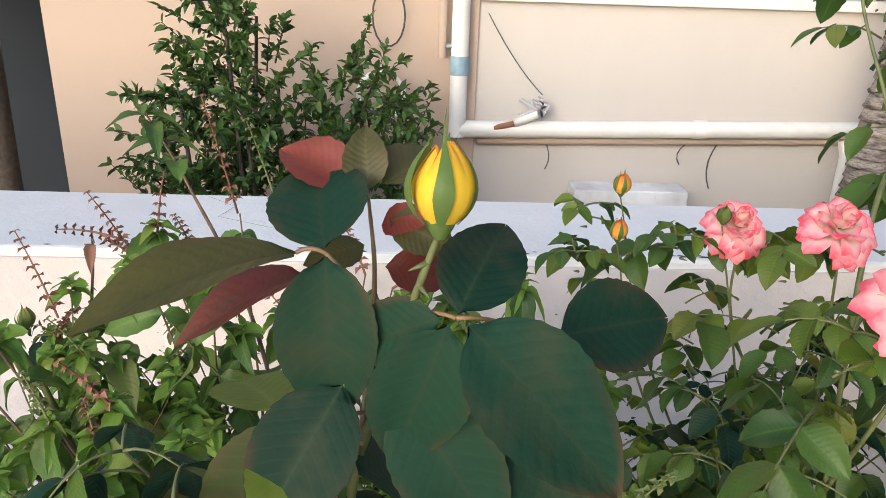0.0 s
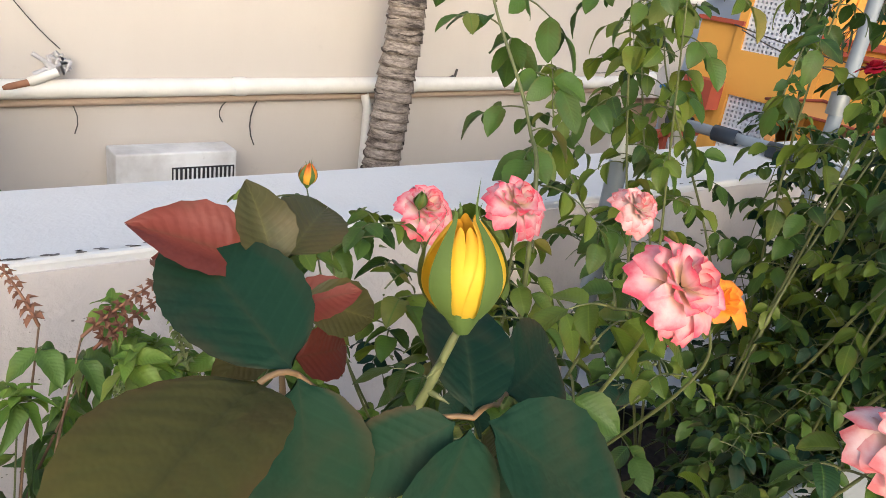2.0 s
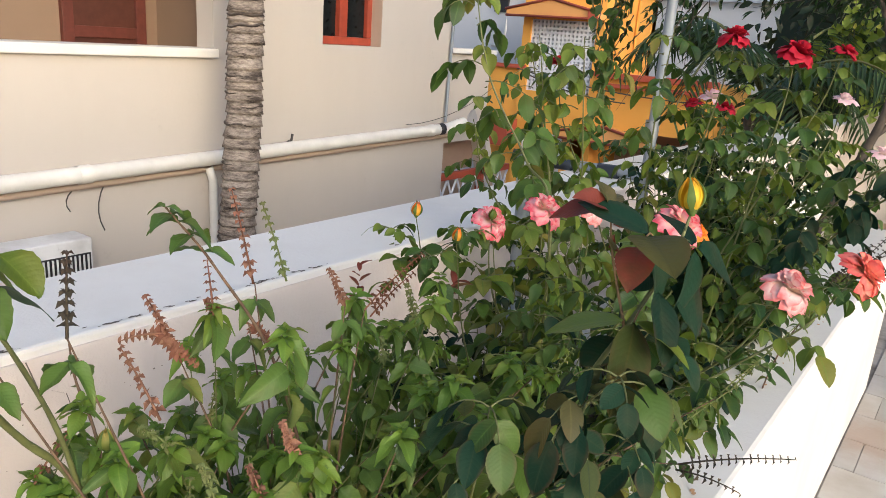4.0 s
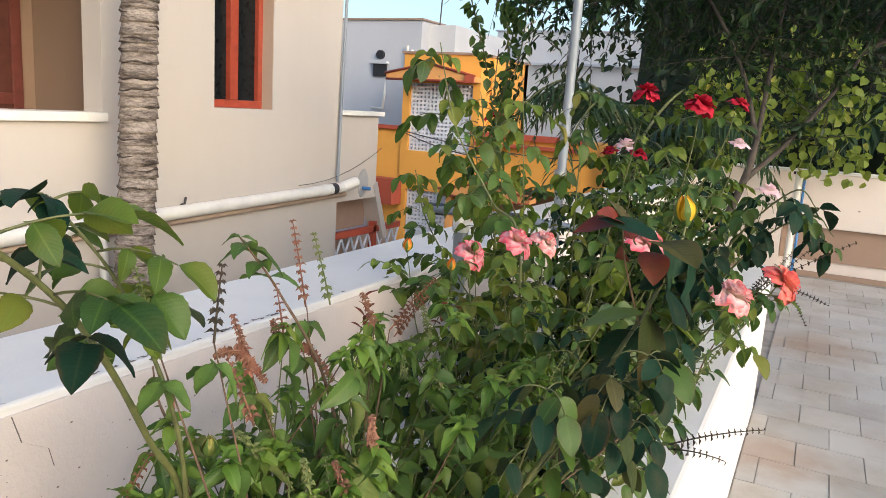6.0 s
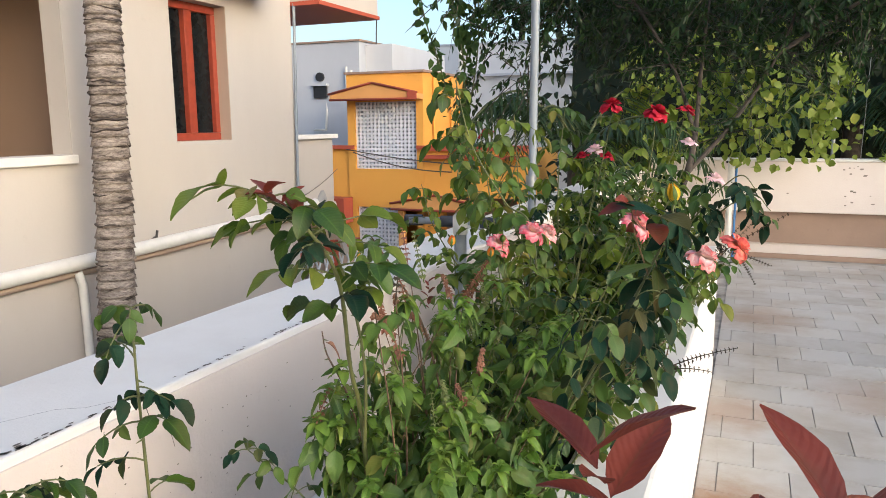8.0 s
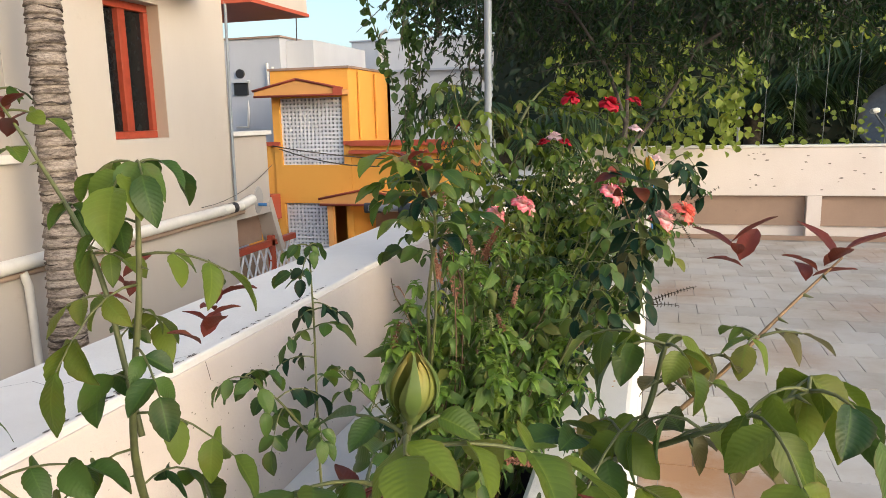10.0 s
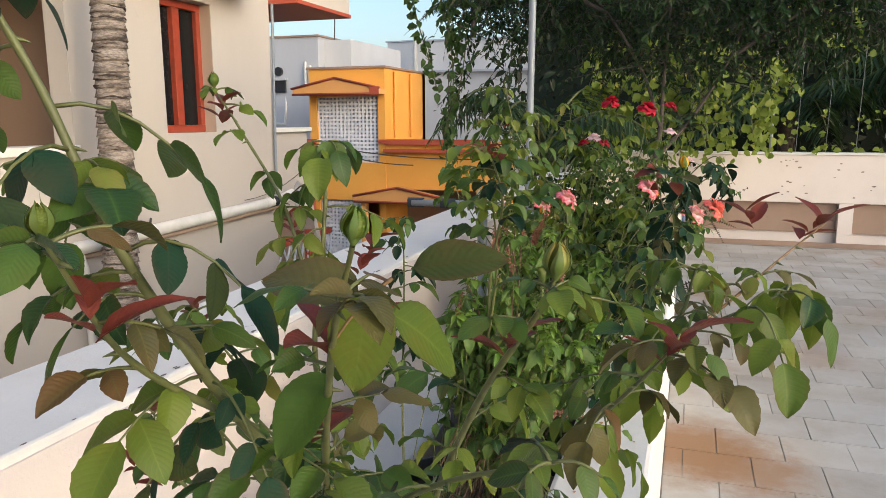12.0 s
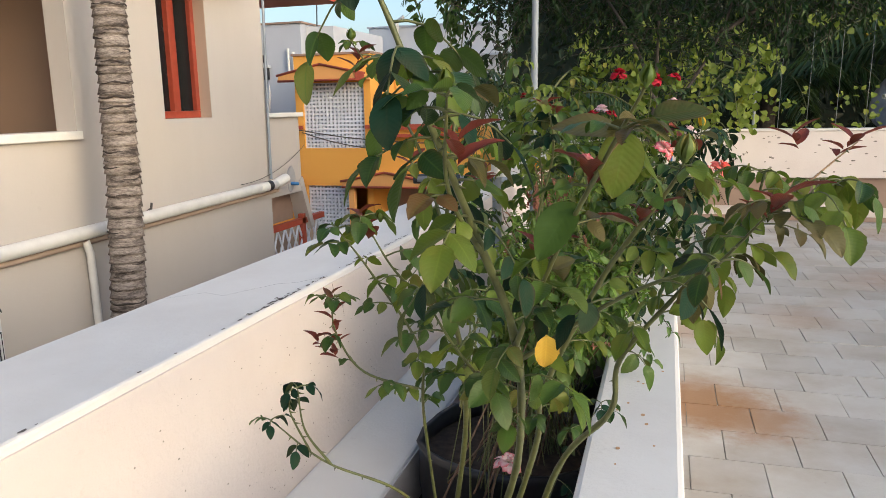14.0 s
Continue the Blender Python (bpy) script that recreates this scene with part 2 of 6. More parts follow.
M_REDLEAF = leafy("red_new_leaf", (0.10, 0.022, 0.016), (0.20, 0.044, 0.028), (0.14, 0.10, 0.04), 0.48, 0.3, (0.07, 0.06, 0.025))
M_BRONZE = leafy("bronze_young_leaf", (0.065, 0.065, 0.022), (0.115, 0.105, 0.032), (0.15, 0.07, 0.03), 0.45, 0.3)
M_YLEAF = leafy("yellowed_leaf", (0.62, 0.40, 0.04), (0.70, 0.46, 0.05), (0.5, 0.3, 0.05), 0.5, 0.3)
M_TULSI = leafy("basil_leaf", (0.026, 0.066, 0.015), (0.105, 0.182, 0.036), (0.20, 0.20, 0.05), 0.46, 0.25, spec=0.32)
M_TULSINEW = leafy("basil_new_leaf", (0.08, 0.17, 0.022), (0.165, 0.27, 0.038), (0.24, 0.28, 0.05), 0.45, 0.35)
M_SPIKEBROWN = leafy("dry_seed_head", (0.17, 0.075, 0.045), (0.32, 0.16, 0.10), (0.42, 0.27, 0.17), 0.8, 0.15, vein=False)
M_SPIKEGREEN = leafy("green_seed_head", (0.13, 0.17, 0.05), (0.22, 0.26, 0.09), (0.30, 0.27, 0.12), 0.7, 0.2, vein=False)
M_SPIKEDARK = leafy("dark_seed_head", (0.045, 0.04, 0.025), (0.08, 0.065, 0.045), (0.1, 0.08, 0.05), 0.8, 0.1, vein=False)
M_TREELEAF = leafy("tree_leaf", (0.008, 0.024, 0.007), (0.020, 0.052, 0.011), (0.06, 0.10, 0.02), 0.45, 0.2, vein=False)
M_SHRUBLEAF = leafy("shrub_leaf", (0.028, 0.070, 0.016), (0.070, 0.135, 0.028), (0.12, 0.18, 0.04), 0.45, 0.25, vein=False)
M_VINELEAF = leafy("vine_leaf", (0.10, 0.155, 0.022), (0.21, 0.275, 0.042), (0.36, 0.32, 0.06), 0.5, 0.4, vein=False)
M_PALMLEAF = leafy("palm_frond", (0.020, 0.050, 0.016), (0.045, 0.085, 0.026), (0.09, 0.11, 0.04), 0.4, 0.2, vein=False)
# Leaf colour taken nearly to black to hold the grove's shade.
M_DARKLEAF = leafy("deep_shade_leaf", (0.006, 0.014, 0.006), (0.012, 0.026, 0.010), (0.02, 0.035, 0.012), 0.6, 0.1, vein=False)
M_PINK = petal_skin("pink_white_petal", (0.86, 0.64, 0.46), (0.84, 0.52, 0.50), (0.78, 0.10, 0.15))
M_PALEPINK = petal_skin("pale_pink_petal", (0.84, 0.70, 0.60), (0.84, 0.62, 0.58), (0.72, 0.18, 0.18))
M_CORAL = petal_skin("coral_petal", (0.90, 0.52, 0.32), (0.86, 0.28, 0.20), (0.78, 0.12, 0.11))
M_ORANGE = petal_skin("orange_petal", (0.90, 0.50, 0.05), (0.92, 0.36, 0.03), (0.85, 0.20, 0.03))
M_YELLOWP = petal_skin("yellow_petal", (0.74, 0.50, 0.03), (0.84, 0.55, 0.02), (0.84, 0.44, 0.03))
M_RED = petal_skin("crimson_petal", (0.20, 0.004, 0.009), (0.38, 0.007, 0.02), (0.50, 0.012, 0.035), 0.6)
M_BLUSH = petal_skin("blush_petal", (0.86, 0.74, 0.66), (0.85, 0.66, 0.66), (0.82, 0.52, 0.58))
M_GREENBUD = petal_skin("green_bud_petal", (0.16, 0.19, 0.045), (0.26, 0.27, 0.06), (0.36, 0.30, 0.07))
M_SEPAL = leafy("green_sepal", (0.075, 0.13, 0.025), (0.12, 0.18, 0.04), (0.16, 0.17, 0.05), 0.5, 0.2, vein=False)


# ---- building tools ----
def thing(name, loc, label, category, group="", kind=""):
    e = new(name)
    e.location = loc
    e.empty_display_size = 0.05
    return tagged(e, label, category, group, kind)


def under(ob, parent):
    ob.parent = parent
    if parent.parent is None:
        ob.matrix_parent_inverse = Matrix.Translation(-parent.location)
    return ob


def link_mesh(name, me, mat, parent=None, label="", smooth=True):
    if mat is not None and not me.materials:
        me.materials.append(mat)
    if smooth:
        me.shade_smooth()
    ob = new(name, me)
    if parent is not None:
        under(ob, parent)
    return tagged(ob, label)


def part(name, bm, mat, parent=None, label="", smooth=False):
    me = bpy.data.meshes.new(name)
    bm.to_mesh(me)
    bm.free()
    return link_mesh(name, me, mat, parent, label, smooth)


def add_box(bm, x0, x1, y0, y1, z0, z1, bev=0.0):
    r = bmesh.ops.create_cube(bm, size=1)
    vs = r["verts"]
    bmesh.ops.scale(bm, vec=(x1 - x0, y1 - y0, z1 - z0), verts=vs)
    bmesh.ops.translate(bm, vec=((x0 + x1) / 2, (y0 + y1) / 2, (z0 + z1) / 2), verts=vs)
    if bev:
        es = list({e for v in vs for e in v.link_edges})
        bmesh.ops.bevel(bm, geom=es, offset=bev, segments=2, affect="EDGES", profile=0.5)
    return bm


def boxes(*dims, bev=0.0):
    bm = bmesh.new()
    for d in dims:
        add_box(bm, *d, bev=bev)
    return bm


class Soup:
    """Gathers vertices and faces of one mesh, with a value along the blade and one for the rib."""

    def __init__(self):
        self.v, self.f, self.a, self.r, self.e, self.n = [], [], [], [], [], 0

    def add(self, v, f, a=None, r=None, e=None):
        self.v.append(v)
        self.f.append(f + self.n)
        self.a.append(np.zeros(len(v)) if a is None else a)
        self.r.append(np.zeros(len(v)) if r is None else r)
        self.e.append(np.zeros(len(v)) if e is None else e)
        self.n += len(v)

    def mesh(self, name):
        me = bpy.data.meshes.new(name)
        fs = [row for block in self.f for row in block.tolist()]
        me.from_pydata(np.concatenate(self.v), [], fs)
        for key, vals in (("along", self.a), ("rib", self.r), ("rim", self.e)):
            at = me.attributes.new(key, "FLOAT", "POINT")
            at.data.foreach_set("value", np.concatenate(vals).astype(np.float32))
        return me


def tube_arrays(pts, radii, n=6):
    pts = np.asarray(pts, float)
    k = len(pts)
    tan = np.gradient(pts, axis=0)
    tan /= np.linalg.norm(tan, axis=1)[:, None] + 1e-9
    ref = np.array((0.31, 0.95, 0.05)) if abs(tan[0][2]) > 0.8 else np.array((0.0, 0.0, 1.0))
    u = np.cross(tan, ref)
    u /= np.linalg.norm(u, axis=1)[:, None] + 1e-9
    w = np.cross(tan, u)
    ang = np.linspace(0, 2 * np.pi, n, endpoint=False)
    r = np.broadcast_to(np.asarray(radii, float), (k,))
    v = pts[:, None, :] + r[:, None, None] * (np.cos(ang)[None, :, None] * u[:, None, :] + np.sin(ang)[None, :, None] * w[:, None, :])
    f = []
    for i in range(k - 1):
        for j in range(n):
            f.append((i * n + j, i * n + (j + 1) % n, (i + 1) * n + (j + 1) % n, (i + 1) * n + j))
    f.append(tuple(range(n - 1, -1, -1))[:4] if n == 4 else (0, n - 1, n - 2, 1))
    return v.reshape(-1, 3), np.array(f)


def tube(name, pts, radii, mat, parent=None, n=8, label=""):
    s = Soup()
    s.add(*tube_arrays(pts, radii, n))
    return link_mesh(name, s.mesh(name), mat, parent, label)


def bend(a, b, sag, k=8, side=(0, 0)):
    a, b = np.array(a, float), np.array(b, float)
    t = np.linspace(0, 1, k)[:, None]
    p = a + (b - a) * t
    p[:, 2] += sag * (4 * t[:, 0] * (1 - t[:, 0]))
    p[:, 0] += side[0] * 4 * t[:, 0] * (1 - t[:, 0])
    p[:, 1] += side[1] * 4 * t[:, 0] * (1 - t[:, 0])
    return p


# ---- terrace ----
Y0, Y1 = -3.0, 11.6
ground = tagged(part("ground", boxes((-700, 700, -700, 700, -3.5, -3.2)), M_GROUND), "dusty bare ground between the houses below", "ground", kind="structure")
floor = tagged(part("floor", boxes((-1.36, 9.0, Y0, 12.2, -0.35, -0.006)), M_JOINT), "terrace slab with dark joints between pale tiles", "floor", kind="structure")
wall_left = tagged(part("wall_left", boxes((-1.36, -1.01, Y0, 12.2, -0.006, 1.005), bev=0.008), M_WHITE), "wide whitewashed parapet with a cracked top", "wall", kind="structure")
tagged(part("wall_left_face", boxes((-1.011, -1.004, Y0, 12.0, 0.46, 0.985)), M_CREAM, wall_left, "pinkish cream inner face"))
ledge = tagged(part("ledge", boxes((-1.004, -0.75, Y0, 7.2, -0.006, 0.47), bev=0.01), M_WHITE), "low whitewashed ledge along the foot of the parapet", "ledge", kind="structure")
tagged(part("ledge_face", boxes((-0.751, -0.745, Y0, 7.2, 0.0, 0.458)), M_CREAM, ledge, "cream side towards the planter"))
planter_wall = tagged(part("planter_wall", boxes((-0.175, 0.018, Y0, 7.0, -0.006, 0.825), bev=0.012), M_WHITE), "whitewashed planter wall between roses and terrace", "wall", kind="structure")
tagged(part("planter_end", boxes((-0.745, -0.176, 6.85, 7.0, -0.006, 0.62)), M_WHITE, planter_wall))
back_wall = tagged(part("wall_back", boxes((0.0, 9.0, Y0 - 0.2, Y0, -0.006, 1.0)), M_WHITE), "plain white parapet closing the terrace", "wall", kind="structure")
right_wall = tagged(part("wall_right", boxes((9.0, 9.2, Y0 - 0.2, 12.2, -0.006, 1.0)), M_WHITE), "plain white parapet closing the terrace", "wall", kind="structure")
# far parapet: heavy upper band, recessed brown panels between piers
fw = bmesh.new()
add_box(fw, -1.0, 9.0, 11.60, 11.85, 0.535, 1.12, 0.01)
add_box(fw, -1.0, 9.0, 11.72, 11.85, -0.006, 0.535)
for i in range(5):
    add_box(fw, -0.30 + 2.12 * i, -0.14 + 2.12 * i, 11.605, 11.72, -0.006, 0.535)
far_wall = tagged(part("wall_far", fw, M_CREAM), "cream parapet with brown recessed panels between piers", "wall", kind="structure")
for i in range(4):
    x0 = -0.14 + 2.12 * i
    part("recess_panel", boxes((x0 + 0.01, x0 + 1.95, 11.690, 11.718, 0.16, 0.53)), M_BROWNCEM, far_wall, "brown cement panel")
part("plinth", boxes((-0.9, 8.9, 11.56, 11.598, -0.004, 0.05)), M_BROWNCEM, far_wall, "dark brown strip along the wall foot")
part("coping", boxes((-1.0, 9.0, 11.58, 11.87, 1.122, 1.145)), M_WHITE, far_wall)

# cracks and flaking along the parapet's inner top edge
rnd = random.Random(5)


def crack(pts, w):
    s = Soup()
    pts = np.array(pts, float)
    for i in range(len(pts) - 1):
        a, b = pts[i], pts[i + 1]
        d = b - a
        side = np.cross(d, (0, 0, 1) if abs(d[2]) < 0.8 * np.linalg.norm(d) else (1, 0, 0))
        side = side / (np.linalg.norm(side) + 1e-9) * w * rnd.uniform(0.5, 1.2)
        s.add(np.array([a - side, a + side, b + side, b - side]), np.array([[0, 1, 2, 3]]))
    return s


s = crack([(-1.36, 3.02, 1.0062), (-1.27, 3.12, 1.0062), (-1.2, 3.10, 1.0062), (-1.12, 3.26, 1.0062), (-1.07, 3.29, 1.0062), (-1.016, 3.384, 1.0062)], 0.0006)
link_mesh("crack", s.mesh("crack"), M_GROUT, wall_left, "fine dark crack", False)
s = crack([(-1.0025, 3.384, 0.984), (-1.0025, 3.40, 0.93), (-1.0025, 3.45, 0.90), (-1.0025, 3.46, 0.86)], 0.0010)
link_mesh("crack", s.mesh("crack"), M_GROUT, wall_left, "fine dark crack", False)
fl = Soup()
for i in range(150):
    y = rnd.choice((rnd.uniform(2.95, 3.38), rnd.uniform(3.5, 4.1), rnd.uniform(1.2, 7.0)))
    x, r = -1.018 - abs(rnd.gauss(0, 0.006)), rnd.uniform(0.002, 0.006)
    a = np.linspace(0, 2 * np.pi, 6, endpoint=False)
    ring = np.stack([x + r * 0.7 * np.cos(a) * (1 + 0.4 * np.sin(3 * a + y)), y + 1.8 * r * np.sin(a), np.full(6, 1.0064)], 1)
    fl.add(ring, np.array([[0, 1, 2, 3], [0, 3, 4, 5]]))
tagged(link_mesh("flaking_edge", fl.mesh("flaking"), M_GROUT, wall_left, "dark flaked specks on the edge"), kind="stuff")
pit = Soup()
for i in range(260):
    y, z, r = rnd.gauss(3.15, 0.5), 0.50 + 0.46 * rnd.random() ** 1.3, rnd.choice((0.0008, 0.0012, 0.0020))
    a = np.linspace(0, 2 * np.pi, 6, endpoint=False)
    pit.add(np.stack([np.full(6, -1.0025), y + 1.5 * r * np.cos(a), z + r * np.sin(a)], 1), np.array([[0, 1, 2, 3], [0, 3, 4, 5]]))
tagged(link_mesh("pitting", pit.mesh("pitting"), M_PIT, wall_left, "small dark pits in the plaster"), kind="stuff")
chip = Soup()
for i in range(36):
    x, z, r = rnd.choice((rnd.gauss(2.3, 0.35), rnd.gauss(1.25, 0.12), rnd.uniform(0.3, 6.0))), rnd.uniform(0.60, 1.08), rnd.uniform(0.005, 0.016)
    a = np.linspace(0, 2 * np.pi, 6, endpoint=False)
    chip.add(np.stack([x + 1.7 * r * np.cos(a) * (1 + 0.4 * np.sin(2 * a + x * 9)), np.full(6, 11.597), z + 0.7 * r * np.sin(a)], 1), np.array([[0, 1, 2, 3], [0, 3, 4, 5]]))
tagged(link_mesh("flaked_chips", chip.mesh("chips"), M_PIT, far_wall, "dark chips in the flaking paint"), kind="stuff")
wd = Soup()
for i in range(60):
    y, x, r = rnd.uniform(1.0, 6.5), rnd.uniform(-0.135, -0.02), rnd.uniform(0.002, 0.005)
    if i > 45:
        y, x = 3.55 + rnd.gauss(0, 0.03), -0.09 + rnd.gauss(0, 0.015)
    a = np.linspace(0, 2 * np.pi, 6, endpoint=False)
    wd.add(np.stack([x + r * np.cos(a), y + 1.5 * r * np.sin(a), np.full(6, 0.8265)], 1), np.array([[0, 1, 2, 3], [0, 3, 4, 5]]))
tagged(link_mesh("dry_litter", wd.mesh("litter"), M_RUST), "crumbs of dry leaf on the planter wall", "litter", kind="stuff")

# planting bags with soil in the trough
soil = tagged(part("soil_bed", boxes((-0.744, -0.176, Y0, 6.85, 0.0, 0.30)), M_SOIL), "dark soil filling the planter trough", "soil", kind="structure")


def grow_bag(y, r):
    bag = thing("grow_bag", (-0.45, y, 0.30), "black plastic planting bag filled with dark soil", "plant bag", "planting bags in the trough")
    bm = bmesh.new()
    n = 20
    rings = []
    for z, k in ((0.30, 0.94), (0.42, 1.0), (0.52, 0.99), (0.545, 1.02), (0.545, 0.95), (0.50, 0.94)):
        rings.append([bm.verts.new((-0.45 + r * k * math.cos(a) * (1 + 0.03 * math.sin(5 * a + y)), y + r * k * math.sin(a) * (1 + 0.03 * math.cos(4 * a)), z + 0.012 * math.sin(3 * a + 2 * y)))
                      for a in (2 * math.pi * i / n for i in range(n))])
    for p, q in zip(rings, rings[1:]):
        for i in range(n):
            bm.faces.new((p[i], p[(i + 1) % n], q[(i + 1) % n], q[i]))
    part("bag", bm, M_BLACK, bag, smooth=True)
    bm = bmesh.new()
    bmesh.ops.create_circle(bm, cap_ends=True, segments=20, radius=r * 0.95, matrix=Matrix.Translation((-0.45, y, 0.50)))
    part("soil", bm, M_SOIL, bag, "dark crumbly soil")


for y in (1.2, 1.95, 2.7, 3.4, 4.1, 4.8, 5.5):
    grow_bag(y, 0.27)

# ---- poles and pipes on the terrace ----
pole = thing("pole", (-0.76, 5.53, 0.47), "tall grey steel pole standing behind the roses", "pole")
tube("shaft", [(-0.76, 5.53, 0.47), (-0.75, 5.53, 1.6), (-0.74, 5.54, 2.9)], 0.019, M_PVCGREY, pole)
tube("collar", [(-0.757, 5.53, 1.28), (-0.757, 5.53, 1.34)], 0.026, M_STEEL, pole)
stub = thing("standpipe", (-0.77, 4.66, 0.47), "short grey plastic standpipe with a pale cap", "pipe")
tube("shaft", [(-0.77, 4.66, 0.47), (-0.77, 4.66, 1.25)], 0.022, M_PVCGREY, stub)
tube("cap", [(-0.77, 4.66, 1.19), (-0.77, 4.66, 1.255), (-0.77, 4.655, 1.268)], [0.027, 0.027, 0.014], M_PVC, stub)
wp = thing("water_pipe", (-1.3, 6.1, 1.005), "grey water pipe with black joints lying across the parapet", "pipe")
tube("run", [(-1.62, 6.05, 1.035), (-1.2, 6.1, 1.035), (-0.85, 6.12, 1.02), (-0.80, 6.12, 0.9), (-0.80, 6.12, 0.48)], 0.022, M_PVCGREY, wp)
for dx in (-1.60, -1.38, -1.14):
    tube("joint", [(dx - 0.05, 6.06, 1.035), (dx + 0.05, 6.075, 1.035)], 0.032, plain("black_rubber_joint", (0.03, 0.04, 0.055), 0.5), wp)
post = thing("post", (-0.03, 11.30, 0), "white plastic pipe post with a thin blue hose", "post")
tube("shaft", [(-0.03, 11.30, 0), (-0.03, 11.30, 1.17)], 0.040, M_PVC, post)
tube("hose", [(0.03, 11.27, 0), (0.03, 11.28, 0.6), (0.022, 11.29, 1.14)], 0.014, M_BLUE, post)
tube("clip", [(-0.09, 11.30, 1.12), (0.04, 11.30, 1.12)], 0.014, M_BLACKMETAL, post)



# ---- neighbour house beside the gap ----
house = thing("house", (-6.0, 7, -3.2), "cream two-storey house with red windows and a balcony", "house")
W = -4.98
for d in ((-5.2, W, 3.93, 6.73, -3.2, 1.28), (-5.2, W, 6.73, 7.95, -3.2, 5.0), (-5.2, W, 7.95, 8.78, -3.2, 1.43), (-5.2, W, 7.95, 8.78, 2.80, 5.0),
          (-5.2, W, 8.78, 9.98, -3.2, 5.0), (-5.2, W, 3.93, 6.73, 2.9, 5.0), (-9.0, -5.2, 9.80, 9.98, -3.2, 5.0)):
    part("wall", boxes(d), M_HOUSE, house)
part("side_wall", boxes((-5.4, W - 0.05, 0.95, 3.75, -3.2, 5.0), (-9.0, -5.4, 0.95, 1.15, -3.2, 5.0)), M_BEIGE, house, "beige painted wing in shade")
# The column's shaded tone is put in with the wing's beige.
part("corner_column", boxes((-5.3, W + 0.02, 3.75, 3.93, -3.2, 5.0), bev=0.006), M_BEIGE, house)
part("balcony_coping", boxes((-5.24, W + 0.05, 3.93, 6.745, 1.282, 1.355), bev=0.008), M_WHITE, house, "chipped white coping")
# Balcony paint made browner and darker to stand in for the recess's shade.
M_BALCONY = plaster("balcony_shade_paint", (0.29, 0.205, 0.145), (0.20, 0.14, 0.10), 0.3, 0.5, 0.2)
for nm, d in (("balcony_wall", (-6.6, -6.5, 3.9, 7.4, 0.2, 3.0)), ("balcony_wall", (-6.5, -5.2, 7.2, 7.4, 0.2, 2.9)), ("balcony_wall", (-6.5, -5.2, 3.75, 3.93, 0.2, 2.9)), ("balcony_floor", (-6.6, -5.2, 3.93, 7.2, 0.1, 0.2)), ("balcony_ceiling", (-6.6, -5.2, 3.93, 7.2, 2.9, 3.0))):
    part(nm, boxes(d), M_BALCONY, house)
M_DARKRED = plain("dark_red_door_frame", (0.13, 0.035, 0.025), 0.5)
door = part("balcony_door", boxes((-6.5, -6.44, 6.25, 6.35, 0.2, 2.4), (-6.5, -6.44, 6.95, 7.05, 0.2, 2.4), (-6.5, -6.44, 6.35, 6.95, 2.3, 2.4), (-6.5, -6.44, 6.35, 6.95, 1.35, 1.45), bev=0.005), M_DARKRED, house, "dark red wooden door")
part("door_panel", boxes((-6.498, -6.47, 6.35, 6.95, 0.2, 2.3)), M_DARKWOOD, door)
win = part("window", boxes((-5.2, -5.12, 7.952, 8.778, 1.432, 1.508), bev=0.006), M_REDWOOD, house, "red wooden casement window")
for d in ((-5.2, -5.12, 7.952, 8.02, 1.51, 2.72), (-5.2, -5.12, 8.71, 8.778, 1.51, 2.72), (-5.2, -5.12, 7.952, 8.778, 2.722, 2.80), (-5.2, -5.11, 8.30, 8.41, 1.51, 2.72)):
    part("frame", boxes(d, bev=0.006), M_REDWOOD, win)
part("pane", boxes((-5.19, -5.17, 8.02, 8.30, 1.51, 2.72)), M_DARKGLASS, win, "dark glass pane")
part("pane", boxes((-5.19, -5.17, 8.41, 8.71, 1.51, 2.72)), M_DARKGLASS, win, "dark glass pane")
# Thin strip coloured darker than the wall for the shade on the jamb.
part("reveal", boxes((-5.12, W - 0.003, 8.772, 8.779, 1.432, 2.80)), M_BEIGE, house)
# Near-black sheet painted as the unlit room behind the panes.
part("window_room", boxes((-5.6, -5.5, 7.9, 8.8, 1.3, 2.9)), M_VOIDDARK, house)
part("sunshade", boxes((-5.2, -4.55, 7.5, 9.3, 2.95, 3.03), bev=0.01), M_REDTRIM, house, "red edged sunshade slab")
part("eave", boxes((-7.5, -4.60, 9.985, 11.5, 3.02, 3.5)), M_HOUSE, house)
part("eave_soffit", boxes((-7.5, -4.58, 9.983, 11.52, 2.97, 3.016)), M_REDTRIM, house, "brick-red underside")
part("low_wing", boxes((-5.2, W - 0.01, 9.985, 10.86, 0.36, 1.40)), M_HOUSE, house)
part("low_coping", boxes((-5.26, W + 0.04, 9.985, 10.93, 1.402, 1.46), bev=0.006), M_WHITE, house, "white coping")
# Brown block fills the stair opening; its colour carries the shade there.
part("stair_soffit", boxes((-5.9, -5.205, 9.985, 10.95, -0.05, 0.62)), M_BROWNCEM, house, "stair recess, its shade put in as brown")
bm = boxes((-5.22, W, -0.05, 0.05, -0.40, 0.40))
bmesh.ops.rotate(bm, verts=bm.verts, cent=(0, 0, 0), matrix=Matrix.Rotation(radians(22), 3, "X"))
bmesh.ops.translate(bm, verts=bm.verts, vec=(0, 10.99, 0.17))
part("stair_beam", bm, M_HOUSE, house, "slanting cream stair beam")
rail = part("stair_rail", boxes((-5.10, -5.02, 9.99, 11.6, -0.12, -0.04), (-5.10, -5.02, 9.99, 11.6, -0.62, -0.54), (-5.10, -5.02, 10.9, 10.98, -0.6, 0.02)), M_REDTRIM, house, "red railing with white lattice")
